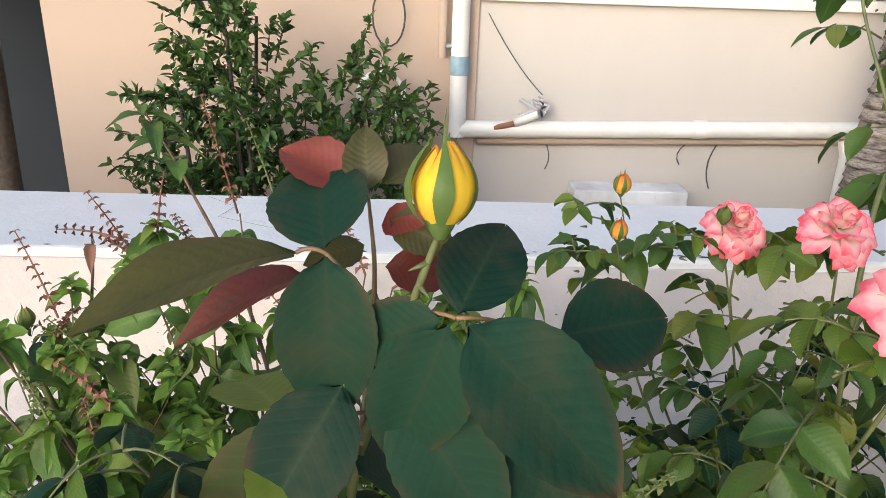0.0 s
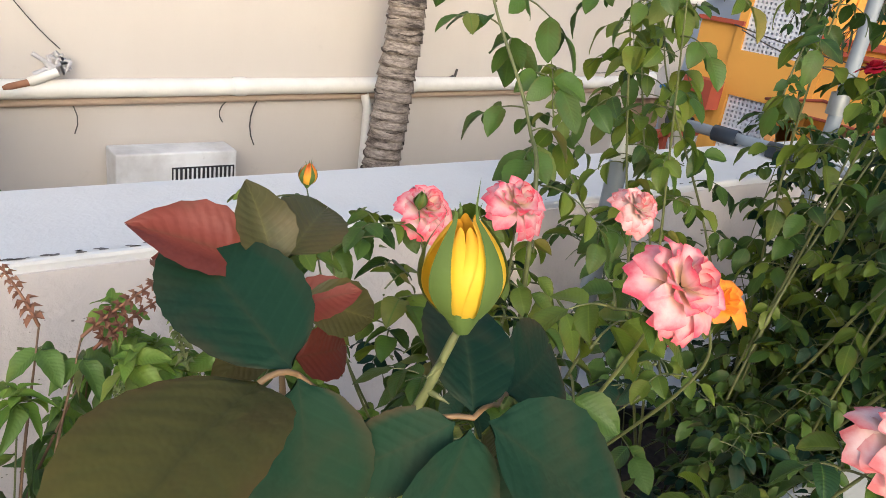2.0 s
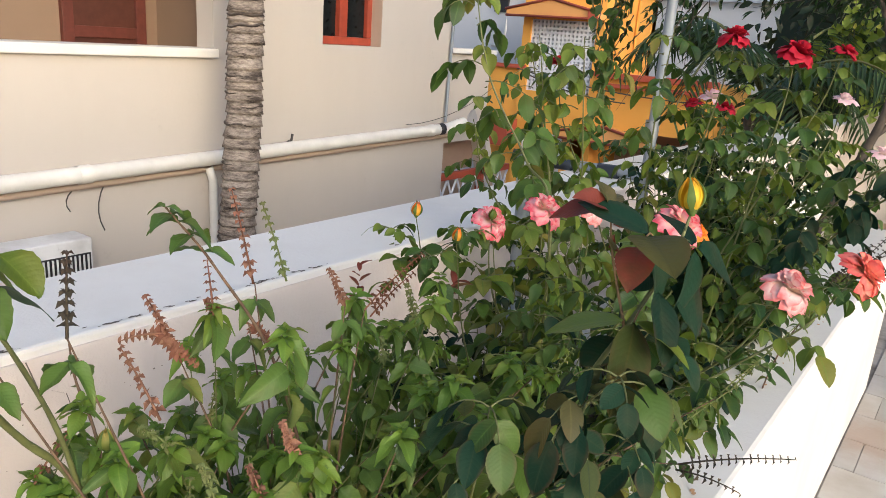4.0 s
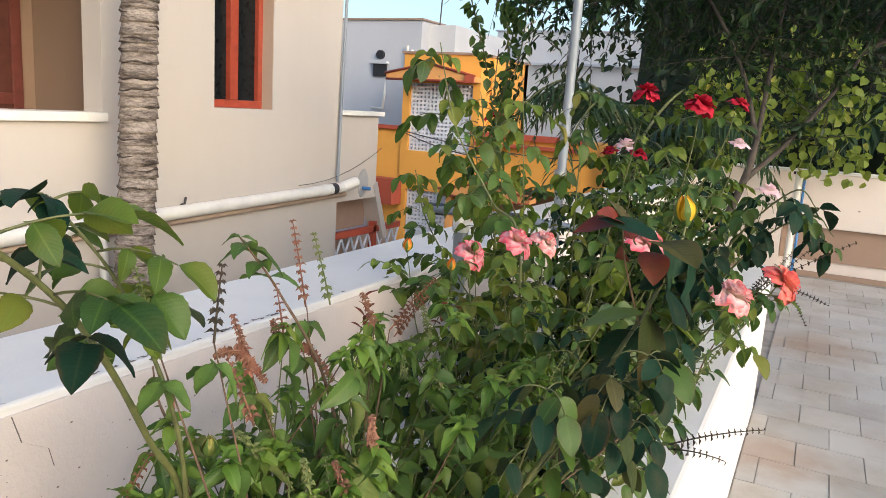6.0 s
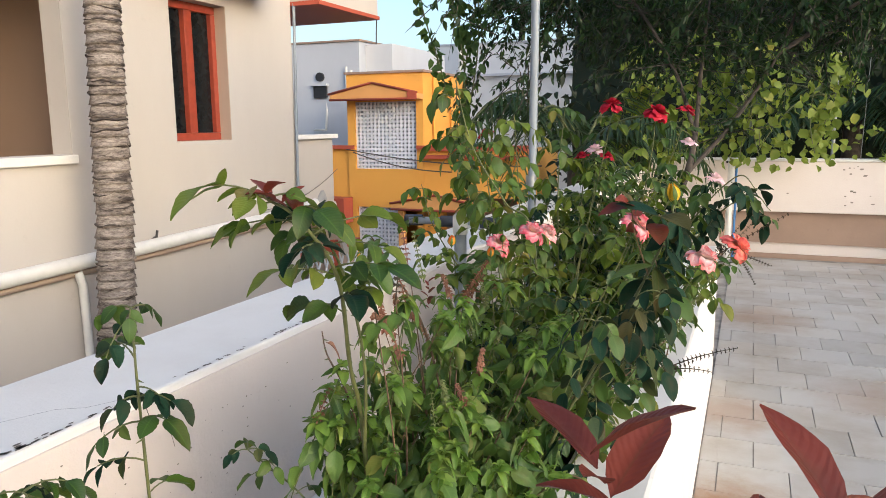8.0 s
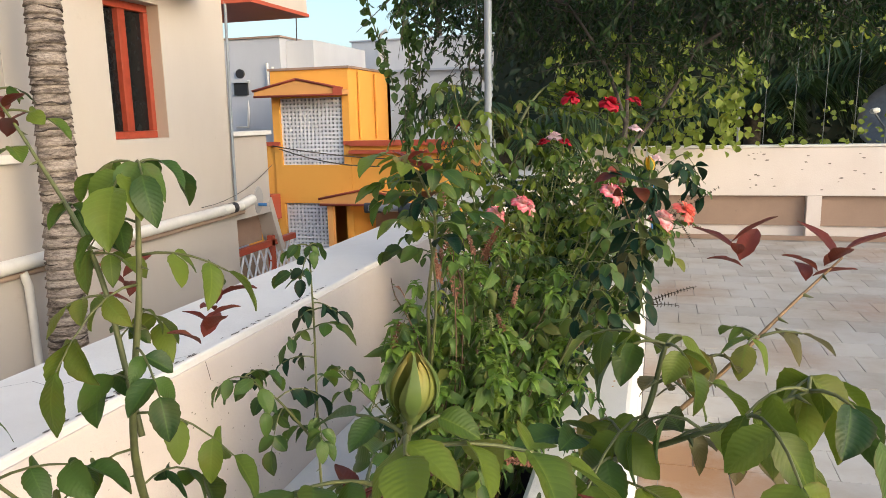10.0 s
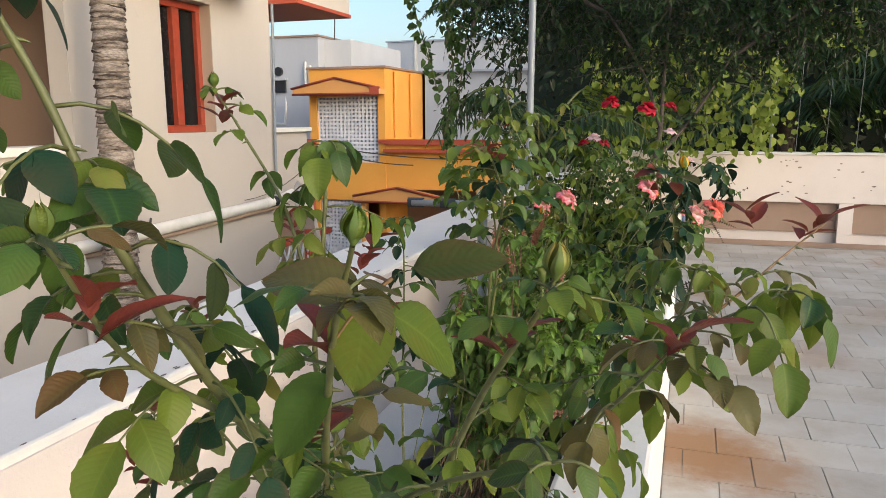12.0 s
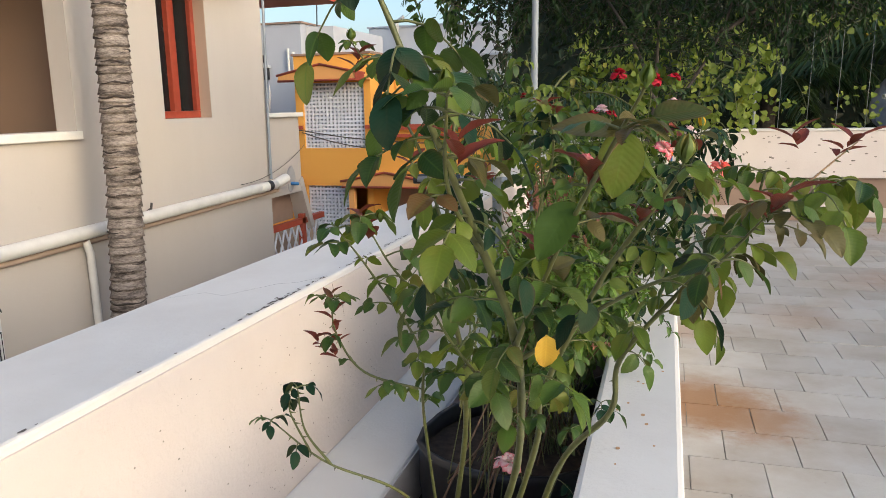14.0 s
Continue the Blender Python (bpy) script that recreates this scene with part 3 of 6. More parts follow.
for k in range(8):
    y = 10.02 + 0.2 * k
    tube("lattice", [(-5.06, y, -0.54), (-5.06, y + 0.2, -0.12)], 0.016, M_SCREEN, rail, 5)
    tube("lattice", [(-5.06, y + 0.2, -0.54), (-5.06, y, -0.12)], 0.016, M_SCREEN, rail, 5)
part("lower_wall", boxes((-5.9, -5.6, 9.99, 12.5, -3.2, -0.3)), M_BEIGE, house)

dp = thing("drainpipe", (-4.9, 6.7, 0.3), "long cream drainpipe fixed along the house wall", "pipe")
tube("run", bend((-4.90, 3.80, 0.41), (-4.90, 9.96, 0.55), 0.0, 12), 0.062, M_PVC, dp, 12)
tube("run", [(-4.90, 9.96, 0.55), (-4.90, 10.25, 0.60)], 0.066, M_PVC, dp, 12)
for y in (5.5, 7.0, 9.55):
    tube("socket", [(-4.90, y, 0.449 + (y - 5.5) * 0.0227), (-4.90, y + 0.09, 0.451 + (y - 5.5) * 0.0227)], 0.069, M_PVC, dp, 12)
tube("joint_gap", [(-4.90, 9.74, 0.545), (-4.90, 9.83, 0.547)], 0.067, M_BLACKMETAL, dp, 12, "black gap at the joint")
tube("bracket_ledge", bend((-4.95, 3.95, 0.32), (-4.95, 10.1, 0.46), 0, 6), 0.03, M_BEIGE, dp, 6)
tube("downspout", [(-4.92, 6.62, 0.40), (-4.92, 6.66, 0.28), (-4.92, 6.67, -0.45), (-4.9, 6.64, -0.62)], 0.035, M_PVC, dp, 10)
dv = thing("downpipe", (-4.9, 3.82, 0.42), "upright cream downpipe with a blue-grey coupling", "pipe")
tube("run", [(-4.90, 3.80, 0.36), (-4.90, 3.80, 4.0)], 0.062, M_PVC, dv, 12)
tube("run", [(-4.93, 3.68, 0.9), (-4.93, 3.68, 4.0)], 0.03, M_BEIGE, dv, 10)
tube("coupling", [(-4.90, 3.80, 0.79), (-4.90, 3.80, 0.92)], 0.07, plain("blue_grey_coupling", (0.25, 0.36, 0.42), 0.5), dv, 12)
tube("clamp", [(-4.90, 3.70, 0.98), (-4.90, 3.76, 0.98)], 0.02, M_STEEL, dv, 8)
cp = thing("conduit", (-4.93, 9.95, 0.7), "thin grey conduit on the house corner", "conduit")
tube("run", [(-4.94, 9.93, 0.62), (-4.945, 9.96, 1.6), (-4.94, 10.0, 3.0)], 0.018, M_PVCGREY, cp, 8)
cable = thing("cable", (-4.9, 4.3, 0.8), "thin dark cable hanging on the wall", "cable")
tube("strand", bend((-4.94, 3.99, 1.2), (-4.94, 4.40, 0.66), -0.04, 8), 0.0038, M_WIRE, cable, 5)
tube("strand", bend((-4.94, 4.42, 0.36), (-4.94, 4.46, 0.12), 0, 5, (0, 0.04)), 0.004, M_WIRE, cable, 5)
tube("strand", bend((-4.94, 5.72, 0.36), (-4.94, 5.70, 0.0), 0, 6, (0, -0.05)), 0.005, M_WIRE, cable, 5)
tube("strand", bend((-4.94, 5.48, 0.34), (-4.94, 5.45, 0.18), 0, 5, (0, -0.04)), 0.005, M_WIRE, cable, 5)
tube("strand", bend((-4.94, 9.2, 0.62), (-4.92, 10.85, 1.0), -0.1, 8), 0.004, M_WIRE, cable, 5)
loop = thing("cable_loop", (-4.95, 3.3, 1.1), "loop of thin cable hanging on the beige wall", "cable")
tube("strand", [(-4.96, 3.31 + 0.11 * math.sin(a), 1.16 - 0.20 * math.cos(a)) for a in np.linspace(-2.6, 2.6, 16)], 0.007, M_WIRE, loop, 5)
knot = thing("rag_tie", (-4.88, 4.38, 0.6), "knotted pale rag tied to the drainpipe", "rag")
for k in range(9):
    a = k * 0.9
    tube("rag_strip", [(-4.86 + 0.02 * math.sin(a), 4.38 + 0.06 * math.cos(a * 1.7), 0.60 + 0.05 * math.sin(a * 1.3)), (-4.85, 4.36 + 0.05 * math.sin(a), 0.62 - 0.012 * k), (-4.86, 4.30 + 0.08 * math.cos(a), 0.58 + 0.08 * math.sin(2 * a))], 0.014, M_BROKEN, knot, 5)
tube("stick", [(-4.86, 4.06, 0.43), (-4.85, 4.20, 0.47)], 0.022, plain("rusty_stub", (0.28, 0.13, 0.07), 0.8), knot, 8, "brown stub")
tube("stick_end", [(-4.85, 4.20, 0.47), (-4.85, 4.36, 0.54)], 0.03, M_PVC, knot, 8)
clip = thing("wall_clip", (-4.93, 7.52, 0.5), "small dark bracket with frayed ties on the wall", "bracket")
tube("tie", [(-4.93, 7.40, 0.50), (-4.92, 7.50, 0.56), (-4.93, 7.56, 0.50)], 0.012, M_WIRE, clip, 5)
tube("tie", [(-4.93, 7.52, 0.50), (-4.92, 7.54, 0.62)], 0.012, M_WIRE, clip, 5)
tube("rod", [(-4.93, 7.52, 0.53), (-4.92, 7.90, 0.55)], 0.008, M_PVC, clip, 5)
patch = thing("cement_patch", (-4.985, 10.55, 0.56), "rough grey cement patch round a blue pipe stub", "patch")
bm = bmesh.new()
ring = [(0.11 * math.cos(a) * (1 + 0.12 * math.sin(3 * a + 1)), 0.17 * math.sin(a) * (1 + 0.10 * math.sin(2 * a))) for a in (2 * math.pi * i / 20 for i in range(20))]
fr = [bm.verts.new((-4.982, 10.55 + y, 0.56 + z)) for y, z in ring]
bk = [bm.verts.new((-4.989, 10.55 + 1.06 * y, 0.56 + 1.06 * z)) for y, z in ring]
bm.faces.new(fr)
for i in range(20):
    bm.faces.new((bk[i], bk[(i + 1) % 20], fr[(i + 1) % 20], fr[i]))
bmesh.ops.recalc_face_normals(bm, faces=bm.faces[:])
part("cement", bm, plaster("rough_cement", (0.42, 0.41, 0.40), (0.28, 0.27, 0.26), 0.6, 5, 0.9), patch)
tube("pipe_stub", [(-4.99, 10.54, 0.50), (-4.90, 10.60, 0.49)], 0.022, M_BLUE, patch, 10, "blue plastic pipe stub")

ac = thing("air_conditioner", (-4.75, 5.1, -0.2), "weathered white outdoor air conditioner on the wall", "air conditioner")
part("casing", boxes((-4.92, -4.68, 4.64, 5.46, -0.52, 0.045), bev=0.012), M_ACWHITE, ac)
part("grille_backing", boxes((-4.678, -4.672, 5.00, 5.44, -0.48, -0.06)), M_BLACKMETAL, ac, "black front grille")
for k in range(14):
    y = 5.01 + 0.031 * k
    part("slat", boxes((-4.672, -4.662, y, y + 0.010, -0.47, -0.07)), M_ACWHITE, ac)
for y in (4.80, 5.42):
    part("bracket", boxes((-4.98, -4.66, y, y + 0.04, -0.57, -0.525)), M_STEEL, ac)

# ---- coconut trunk ----
palm = thing("coconut_palm", (-4.45, 6.45, -3.2), "ringed grey coconut palm trunk rising beside the house", "palm tree")
pts, rad = [], []
rp = random.Random(3)
z = -3.2
while z < 6.0:
    h = rp.uniform(0.05, 0.10)
    for f, k in ((0.0, 1.06), (0.25, 1.01), (0.8, 0.95), (0.97, 0.92)):
        zz = z + h * f
        q = (zz + 3.2)
        pts.append((-4.45 + 0.01 * math.sin(zz * 2.1), 6.38 + 0.05 * q + 0.015 * math.sin(zz * 1.3), zz))
        rad.append((0.165 - 0.006 * q) * k)
    z += h
sv, sf = tube_arrays(pts, rad, 18)
sv = sv.reshape(-1, 18, 3)
for i in range(len(sv)):
    c = np.array(pts[i])
    for j in range(18):
        d = 0.055 * noise.noise(Vector((sv[i, j, 0] * 5, sv[i, j, 1] * 5, sv[i, j, 2] * 6)))
        sv[i, j] += (sv[i, j] - c) * d * 1.3
        sv[i, j, 2] += 0.02 * noise.noise(Vector((sv[i, j, 0] * 3, sv[i, j, 1] * 3, sv[i, j, 2] * 1.5 + 7)))
sp = Soup()
sp.add(sv.reshape(-1, 3), sf)
mt, nt, b = nodes_of("coconut_bark", 0.9, 0, 0.2)
ring = noise_tex(nt, 5, 7, "World", (0.8, 0.8, 4.0), 0.75)
fine = noise_tex(nt, 30, 5, "World", (1, 1, 3))
c = ramp(nt, ring, [(0.38, (0.05, 0.040, 0.034)), (0.45, (0.19, 0.16, 0.135)), (0.52, (0.31, 0.265, 0.225)), (0.68, (0.42, 0.37, 0.32))])
c = mixc(nt, ramp(nt, fine, [(0.35, (0.6, 0.6, 0.6)), (0.55, (0, 0, 0))]), c, (0.10, 0.08, 0.068))
nt.links.new(c, b.inputs["Base Color"])
bump(nt, b, fine, 0.7, 0.012)
link_mesh("trunk", sp.mesh("trunk"), mt, palm)

M_SCAR = plain("dark_leaf_scar", (0.06, 0.048, 0.04), 0.95, 0, 0.4, 25)
z = -0.6
while z < 4.2:
    q = z + 3.2
    r = (0.165 - 0.006 * q) * 0.995
    a0, span, tl = rp.uniform(0, 6.28), rp.uniform(1.6, 4.6), rp.uniform(-0.12, 0.12)
    arc = [(-4.45 + 0.01 * math.sin(z * 2.1) + r * math.cos(a), 6.38 + 0.05 * q + 0.015 * math.sin(z * 1.3) + r * math.sin(a), z + tl * r * math.cos(a - a0) + 0.006 * math.sin(5 * a)) for a in np.linspace(a0, a0 + span, 20)]
    tube("leaf_scar", arc, np.array([0.002 + 0.008 * math.sin(math.pi * i / 19) * rp.uniform(0.5, 1.3) for i in range(20)]), M_SCAR, palm, 5)
    z += rp.uniform(0.07, 0.17)


# ---- leaves, stems and flowers ----
def leaf_arrays(wide=0.5, n=6, fold=0.18, droop=0.25, serr=0.0, wave=0.0, tip=0.72, twist=0.0):
    """A unit leaf along +y: two halves folded up from the midrib, with a bent blade."""
    s = np.linspace(0, 1, n + 1)
    w = (s ** 0.60) * (1 - s) ** tip
    w = w / w.max() * wide / 2
    w[0], w[-1] = 0.012, 0.004
    if serr:
        w = w * (1 + serr * np.where(np.arange(n + 1) % 2 == 0, 1, -1))
    y = s - 0.06 * s ** 2
    z = -droop * s ** 2
    cols = []
    for k in (-1, -0.5, 0, 0.5, 1):
        x = w * k
        zz = z + fold * np.abs(x) * (1.2 - 0.5 * abs(k)) + wave * np.sin(s * 11 + k * 2) * abs(k) * 0.5 + twist * s * x
        yy = y + (0.02 if serr and abs(k) == 1 else 0)
        cols.append(np.stack([x, yy + np.zeros(n + 1), zz], 1))
    v = np.concatenate(cols)
    m = n + 1
    f = [[c * m + i, (c + 1) * m + i, (c + 1) * m + i + 1, c * m + i + 1] for c in range(4) for i in range(n)]
    rib = np.concatenate([np.zeros(m), np.full(m, 0.05), np.ones(m), np.full(m, 0.05), np.zeros(m)])
    chev = np.concatenate([s - 0.20 * abs(k) for k in (-1, -0.5, 0, 0.5, 1)])
    rim = np.concatenate([np.maximum(abs(k), np.clip(s * 4 - 3, 0, 1)) for k in (-1, -0.5, 0, 0.5, 1)])
    return v, np.array(f), rib, chev, rim


def flat_leaf(wide=0.5, fold=0.3, droop=0.2):
    """A light leaf of six faces for distant crowns."""
    h = wide / 2
    v = np.array([(0, 0, 0), (-h * 0.8, 0.3, fold * h), (0, 0.35, 0), (h * 0.8, 0.3, fold * h), (-h * 0.7, 0.66, fold * h - droop * 0.4), (0, 0.7, -droop * 0.5), (h * 0.7, 0.66, fold * h - droop * 0.4), (0, 1, -droop)], float)
    f = np.array([(0, 2, 1, 1), (0, 3, 2, 2), (1, 2, 5, 4), (2, 3, 6, 5), (4, 5, 7, 7), (5, 6, 7, 7)])
    return v, f


def basis(d, nrm):
    d = np.asarray(d, float)
    d = d / (np.linalg.norm(d) + 1e-9)
    nrm = np.asarray(nrm, float)
    x = np.cross(d, nrm)
    x /= np.linalg.norm(x) + 1e-9
    return np.stack([x, d, np.cross(x, d)], 1)


def mat4(pos, d, nrm, size):
    b = basis(d, nrm) * size
    return Matrix(((b[0, 0], b[0, 1], b[0, 2], pos[0]), (b[1, 0], b[1, 1], b[1, 2], pos[1]), (b[2, 0], b[2, 1], b[2, 2], pos[2]), (0, 0, 0, 1)))


LEAVES = {
    "rose": [leaf_arrays(0.62, 12, 0.40, 0.24, 0.03, 0.02, 0.86), leaf_arrays(0.66, 12, 0.60, 0.36, 0.03, 0.035, 0.82), leaf_arrays(0.56, 12, 0.25, 0.50, 0.03, 0.035, 0.88, 0.4), leaf_arrays(0.62, 12, 0.75, 0.18, 0.03, 0.03, 0.86, -0.4), leaf_arrays(0.58, 12, -0.2, 0.40, 0.03, 0.03, 0.86, 0.2)],
    "broad": [leaf_arrays(0.60, 22, 0.20, 0.16, 0.014, 0.014, 0.86), leaf_arrays(0.64, 22, 0.14, 0.28, 0.014, 0.02, 0.84), leaf_arrays(0.56, 22, 0.34, 0.22, 0.014, 0.018, 0.88, 0.15)],
    "basil": [leaf_arrays(0.56, 10, 0.5, 0.45, 0.04, 0.06, 0.95), leaf_arrays(0.52, 10, 0.8, 0.7, 0.04, 0.09, 0.95, twist=0.6), leaf_arrays(0.62, 10, 0.35, 0.3, 0.04, 0.08, 0.95, twist=-0.6), leaf_arrays(0.46, 10, 0.9, 0.9, 0.04, 0.08, 0.95, twist=0.3)],
    "red": [leaf_arrays(0.40, 8, 0.5, 0.15, 0.03, 0.02), leaf_arrays(0.36, 8, 0.7, 0.3, 0.03, 0.03)],
}
MESHES = {}


def leaf_mesh(kind, i, mat):
    key = (kind, i, mat.name)
    if key not in MESHES:
        s = Soup()
        v, f, r, a, e = LEAVES[kind][i]
        s.add(v, f, a, r, e)
        me = s.mesh("leaf")
        me.materials.append(mat)
        me.shade_smooth()
        MESHES[key] = me
    return MESHES[key]


def smooth_path(ctrl, k=8):
    """A Catmull-Rom line through the given points."""
    p = [Vector(c) for c in ctrl]
    p = [p[0] * 2 - p[1]] + p + [p[-1] * 2 - p[-2]]
    out = []
    for i in range(1, len(p) - 2):
        for j in range(k):
            t = j / k
            out.append(0.5 * ((2 * p[i]) + (p[i + 1] - p[i - 1]) * t + (2 * p[i - 1] - 5 * p[i] + 4 * p[i + 1] - p[i + 2]) * t * t + (3 * p[i] - p[i - 1] - 3 * p[i + 1] + p[i + 2]) * t ** 3))
    out.append(p[-2])
    return np.array([tuple(v) for v in out])


class Plant:
    def __init__(self, name, loc, label, category, seed, single=260, group=""):
        self.root = thing(name, loc, label, category, group)
        self.rnd = random.Random(seed)
        self.leaves, self.twigs, self.single = [], Soup(), single

    def leaf(self, pos, d, nrm, size, kind, mat, first=False):
        i = self.rnd.randrange(len(LEAVES[kind]))
        (self.leaves.insert(0, (pos, d, nrm, size, kind, i, mat)) if first else self.leaves.append((pos, d, nrm, size, kind, i, mat)))

    def cane(self, ctrl, r0=0.005, r1=0.0022, mat=None, thorns=True, k=8, own=True):
        p = smooth_path(ctrl, k)
        r = 0.66 * np.linspace(r0, r1 * 0.8, len(p)) * (1 + 0.08 * np.sin(np.arange(len(p)) * 1.9))
        if own:
            tube("cane", p, r, mat or M_STEM, self.root, 7)
            if thorns:
                for i in range(3, len(p) - 1, 3):
                    a = self.rnd.uniform(0, 6.28)
                    d = np.array((math.cos(a), math.sin(a), -0.3))
                    self.twigs.add(*tube_arrays([p[i], p[i] + d * 0.004, p[i] + d * 0.008], [0.0016, 0.0010, 0.0002], 4))
        else:
            self.twigs.add(*tube_arrays(p, r, 5))
        return p

    def compound(self, pos, d, size, mat, kind="rose", pairs=2, droop=0.5, first=False):
        """A rose leaf: a stalk with pairs of leaflets and one at its end."""
        q = self.rnd
        d = np.array(d, float)
        d /= np.linalg.norm(d) + 1e-9
        L = size * (0.55 + 0.62 * pairs)
        t = np.linspace(0, 1, 6)[:, None]
        line = np.array(pos) + d * L * t + np.array((0, 0, -1.0)) * (droop * L * 0.55 * t ** 2)
        self.twigs.add(*tube_arrays(line, np.linspace(0.0012, 0.0007, 6), 4))
        end = line[-1] - line[-2]
        end /= np.linalg.norm(end)
        side = np.cross(end, (0, 0, 1))
        side /= np.linalg.norm(side) + 1e-9
        up = np.cross(side, end)
        self.leaf(line[-1], end + (0, 0, -0.25 * droop), up + 0.2 * np.array((q.gauss(0, 1), q.gauss(0, 1), 0)), size * q.uniform(0.95, 1.15), kind, mat, first)
        for k in range(pairs):
            f = 0.95 - 0.75 * (k + 0.35) / max(pairs, 1)
            at = line[min(5, max(0, round(f * 5)))]
            for sgn in (-1, 1):
                dd = side * sgn * 0.85 + end * 0.5 + np.array((0, 0, -0.32 * droop)) + 0.20 * np.array((q.gauss(0, 1), q.gauss(0, 1), q.gauss(0, 1)))
                self.leaf(at, dd, up + 0.55 * np.array((q.gauss(0, 1), q.gauss(0, 1), 0)) + side * sgn * 0.3, size * q.uniform(0.78, 1.0) * (1 - 0.12 * k), kind, mat, first)

    def dress(self, p, start, step, size, mats, kind="rose", pairs=2, droop=0.6):
        """Leaves spiralling up a cane from the share start of its length."""
        q = self.rnd
        seg = np.linalg.norm(np.diff(p, axis=0), axis=1)
        total, at, a = seg.sum(), start * seg.sum(), q.uniform(0, 6.28)
        cum = np.concatenate([[0], np.cumsum(seg)])
        while at < total:
            i = int(min(len(seg) - 1, np.searchsorted(cum, at) - 1))
            i = max(i, 0)
            pos = p[i] + (p[i + 1] - p[i]) * ((at - cum[i]) / (seg[i] + 1e-9))
            d = np.array((math.cos(a), math.sin(a), q.uniform(0.1, 0.75)))
            self.compound(pos, d, size * q.uniform(0.75, 1.15), q.choice(mats), kind, pairs if q.random() < 0.7 else 1, droop * q.uniform(0.6, 1.3))
            a += 2.4 + q.uniform(-0.3, 0.3)
            at += step * q.uniform(0.7, 1.3)
        for k in range(3):
            self.compound(p[-1], (math.cos(a), math.sin(a), 0.5), size * q.uniform(0.6, 0.9), q.choice(mats), kind, 1, droop)
            a += 2.1

    def red_shoot(self, pos, d, size=0.03, n=6):
        n = n + 3
        q = self.rnd
        for k in range(n):
            a = k * 2.4
            dd = np.array(d) * 0.5 + 0.9 * np.array((math.cos(a), math.sin(a), 0.25 + 0.3 * q.random()))
            self.leaf(np.array(pos) - np.array(d) * 0.008 * k, dd, (0.2, 0.1, 1), size * q.uniform(0.7, 1.2), "red", M_REDLEAF, True)

    def done(self, stem_mat, moved=(0, 0, 0)):
        self.root.location = self.root.location + Vector(moved)
        if self.twigs.n:
            tagged(link_mesh("stalk", self.twigs.mesh("stalk"), stem_mat, self.root, "thin green leaf stalks"), kind="stuff")
        for pos, d, nrm, size, kind, i, mat in self.leaves[: self.single]:
            ob = new("leaf", leaf_mesh(kind, i, mat))
            under(ob, self.root)
            ob.matrix_basis = mat4(pos, d, nrm, size)
        soups = {}
        for pos, d, nrm, size, kind, i, mat in self.leaves[self.single:]:
            v, f, r, a, e = LEAVES[kind][i]
            soups.setdefault(mat.name, Soup()).add(np.asarray(pos) + (v * size) @ basis(d, nrm).T, f, a, r, e)
        for key, s in soups.items():
            tagged(link_mesh("foliage", s.mesh("foliage"), bpy.data.materials[key], self.root), kind="stuff")


def petal_mesh(mat, cup, flare, wide, ruffle):
    key = ("petal", mat.name, cup, flare)
    if key not in MESHES:
        nu, nv = 7, 6
        v, a = [], []
        for j in range(nv + 1):
            s = j / nv
            w = wide * (0.25 + 0.75 * math.sin(min(1, s * 1.15) * math.pi / 2)) * (1 if s < 0.8 else 1 - 0.9 * (s - 0.8) ** 1.3)
            for i in range(nu):
                u = i / (nu - 1) * 2 - 1
                out = cup * math.sin(s * 2.2) * 0.5 + flare * s ** 3
                y = out - 0.35 * w * u * u * cup
                v.append((u * w * 0.5, y + ruffle * math.sin(u * 5 + s * 3) * s * s, s * (1 - 0.1 * u * u) - flare * 0.45 * s ** 4))
                a.append(s * (0.8 + 0.2 * abs(u)))
        f = [(j * nu + i, j * nu + i + 1, (j + 1) * nu + i + 1, (j + 1) * nu + i) for j in range(nv) for i in range(nu - 1)]
        s = Soup()
        s.add(np.array(v), np.array(f), np.array(a))
        me = s.mesh("petal")
        me.materials.append(mat)
        me.shade_smooth()
        MESHES[key] = me
    return MESHES[key]


def bloom(plant, pos, d, size, mat, open_=1.0, n=26, label="open rose"):
    """A rose: petals wound in a spiral, upright in the heart and flaring outside, over green sepals."""
    q = plant.rnd
    head = under(new("bloom"), plant.root)
    head.location = (0, 0, 0)
    tagged(head, label)
    rot = Matrix(basis((0, 1, 0), d).tolist()).to_4x4() if abs(Vector(d).normalized().y) < 0.95 else Matrix(basis((1, 0, 0), d).tolist()).to_4x4()
    head.matrix_basis = Matrix.Translation(Vector(pos)) @ rot
    for k in range(n):
        s = k / (n - 1)
        inner, mid = s < 0.25, s < 0.6
        me = petal_mesh(mat, 0.5, 0.05, 0.75, 0.05) if inner else petal_mesh(mat, 0.55, 0.35, 0.95, 0.09) if mid else petal_mesh(mat, 0.5, 0.75, 1.1, 0.11)
        a = k * 2.4 + q.uniform(-0.25, 0.25)
        tilt = (0.05 + 1.05 * s ** 1.2) * open_
        r = (0.02 + 0.16 * s)
        h = size * (0.62 + 0.30 * s) * q.uniform(0.9, 1.1)
        ob = new("petal", me)
        ob.parent = head
        ob.matrix_basis = Matrix.Rotation(a, 4, "Z") @ Matrix.Translation((0, r * size, (0.10 - 0.16 * s) * size)) @ Matrix.Rotation(-tilt, 4, "X") @ Matrix.Rotation(q.uniform(-0.35, 0.35), 4, "Y") @ Matrix.Scale(h, 4)
    for k in range(5):
        ob = new("sepal", leaf_mesh("red", 0, M_SEPAL))
        ob.parent = head
        a = k * 1.2566 + 0.4
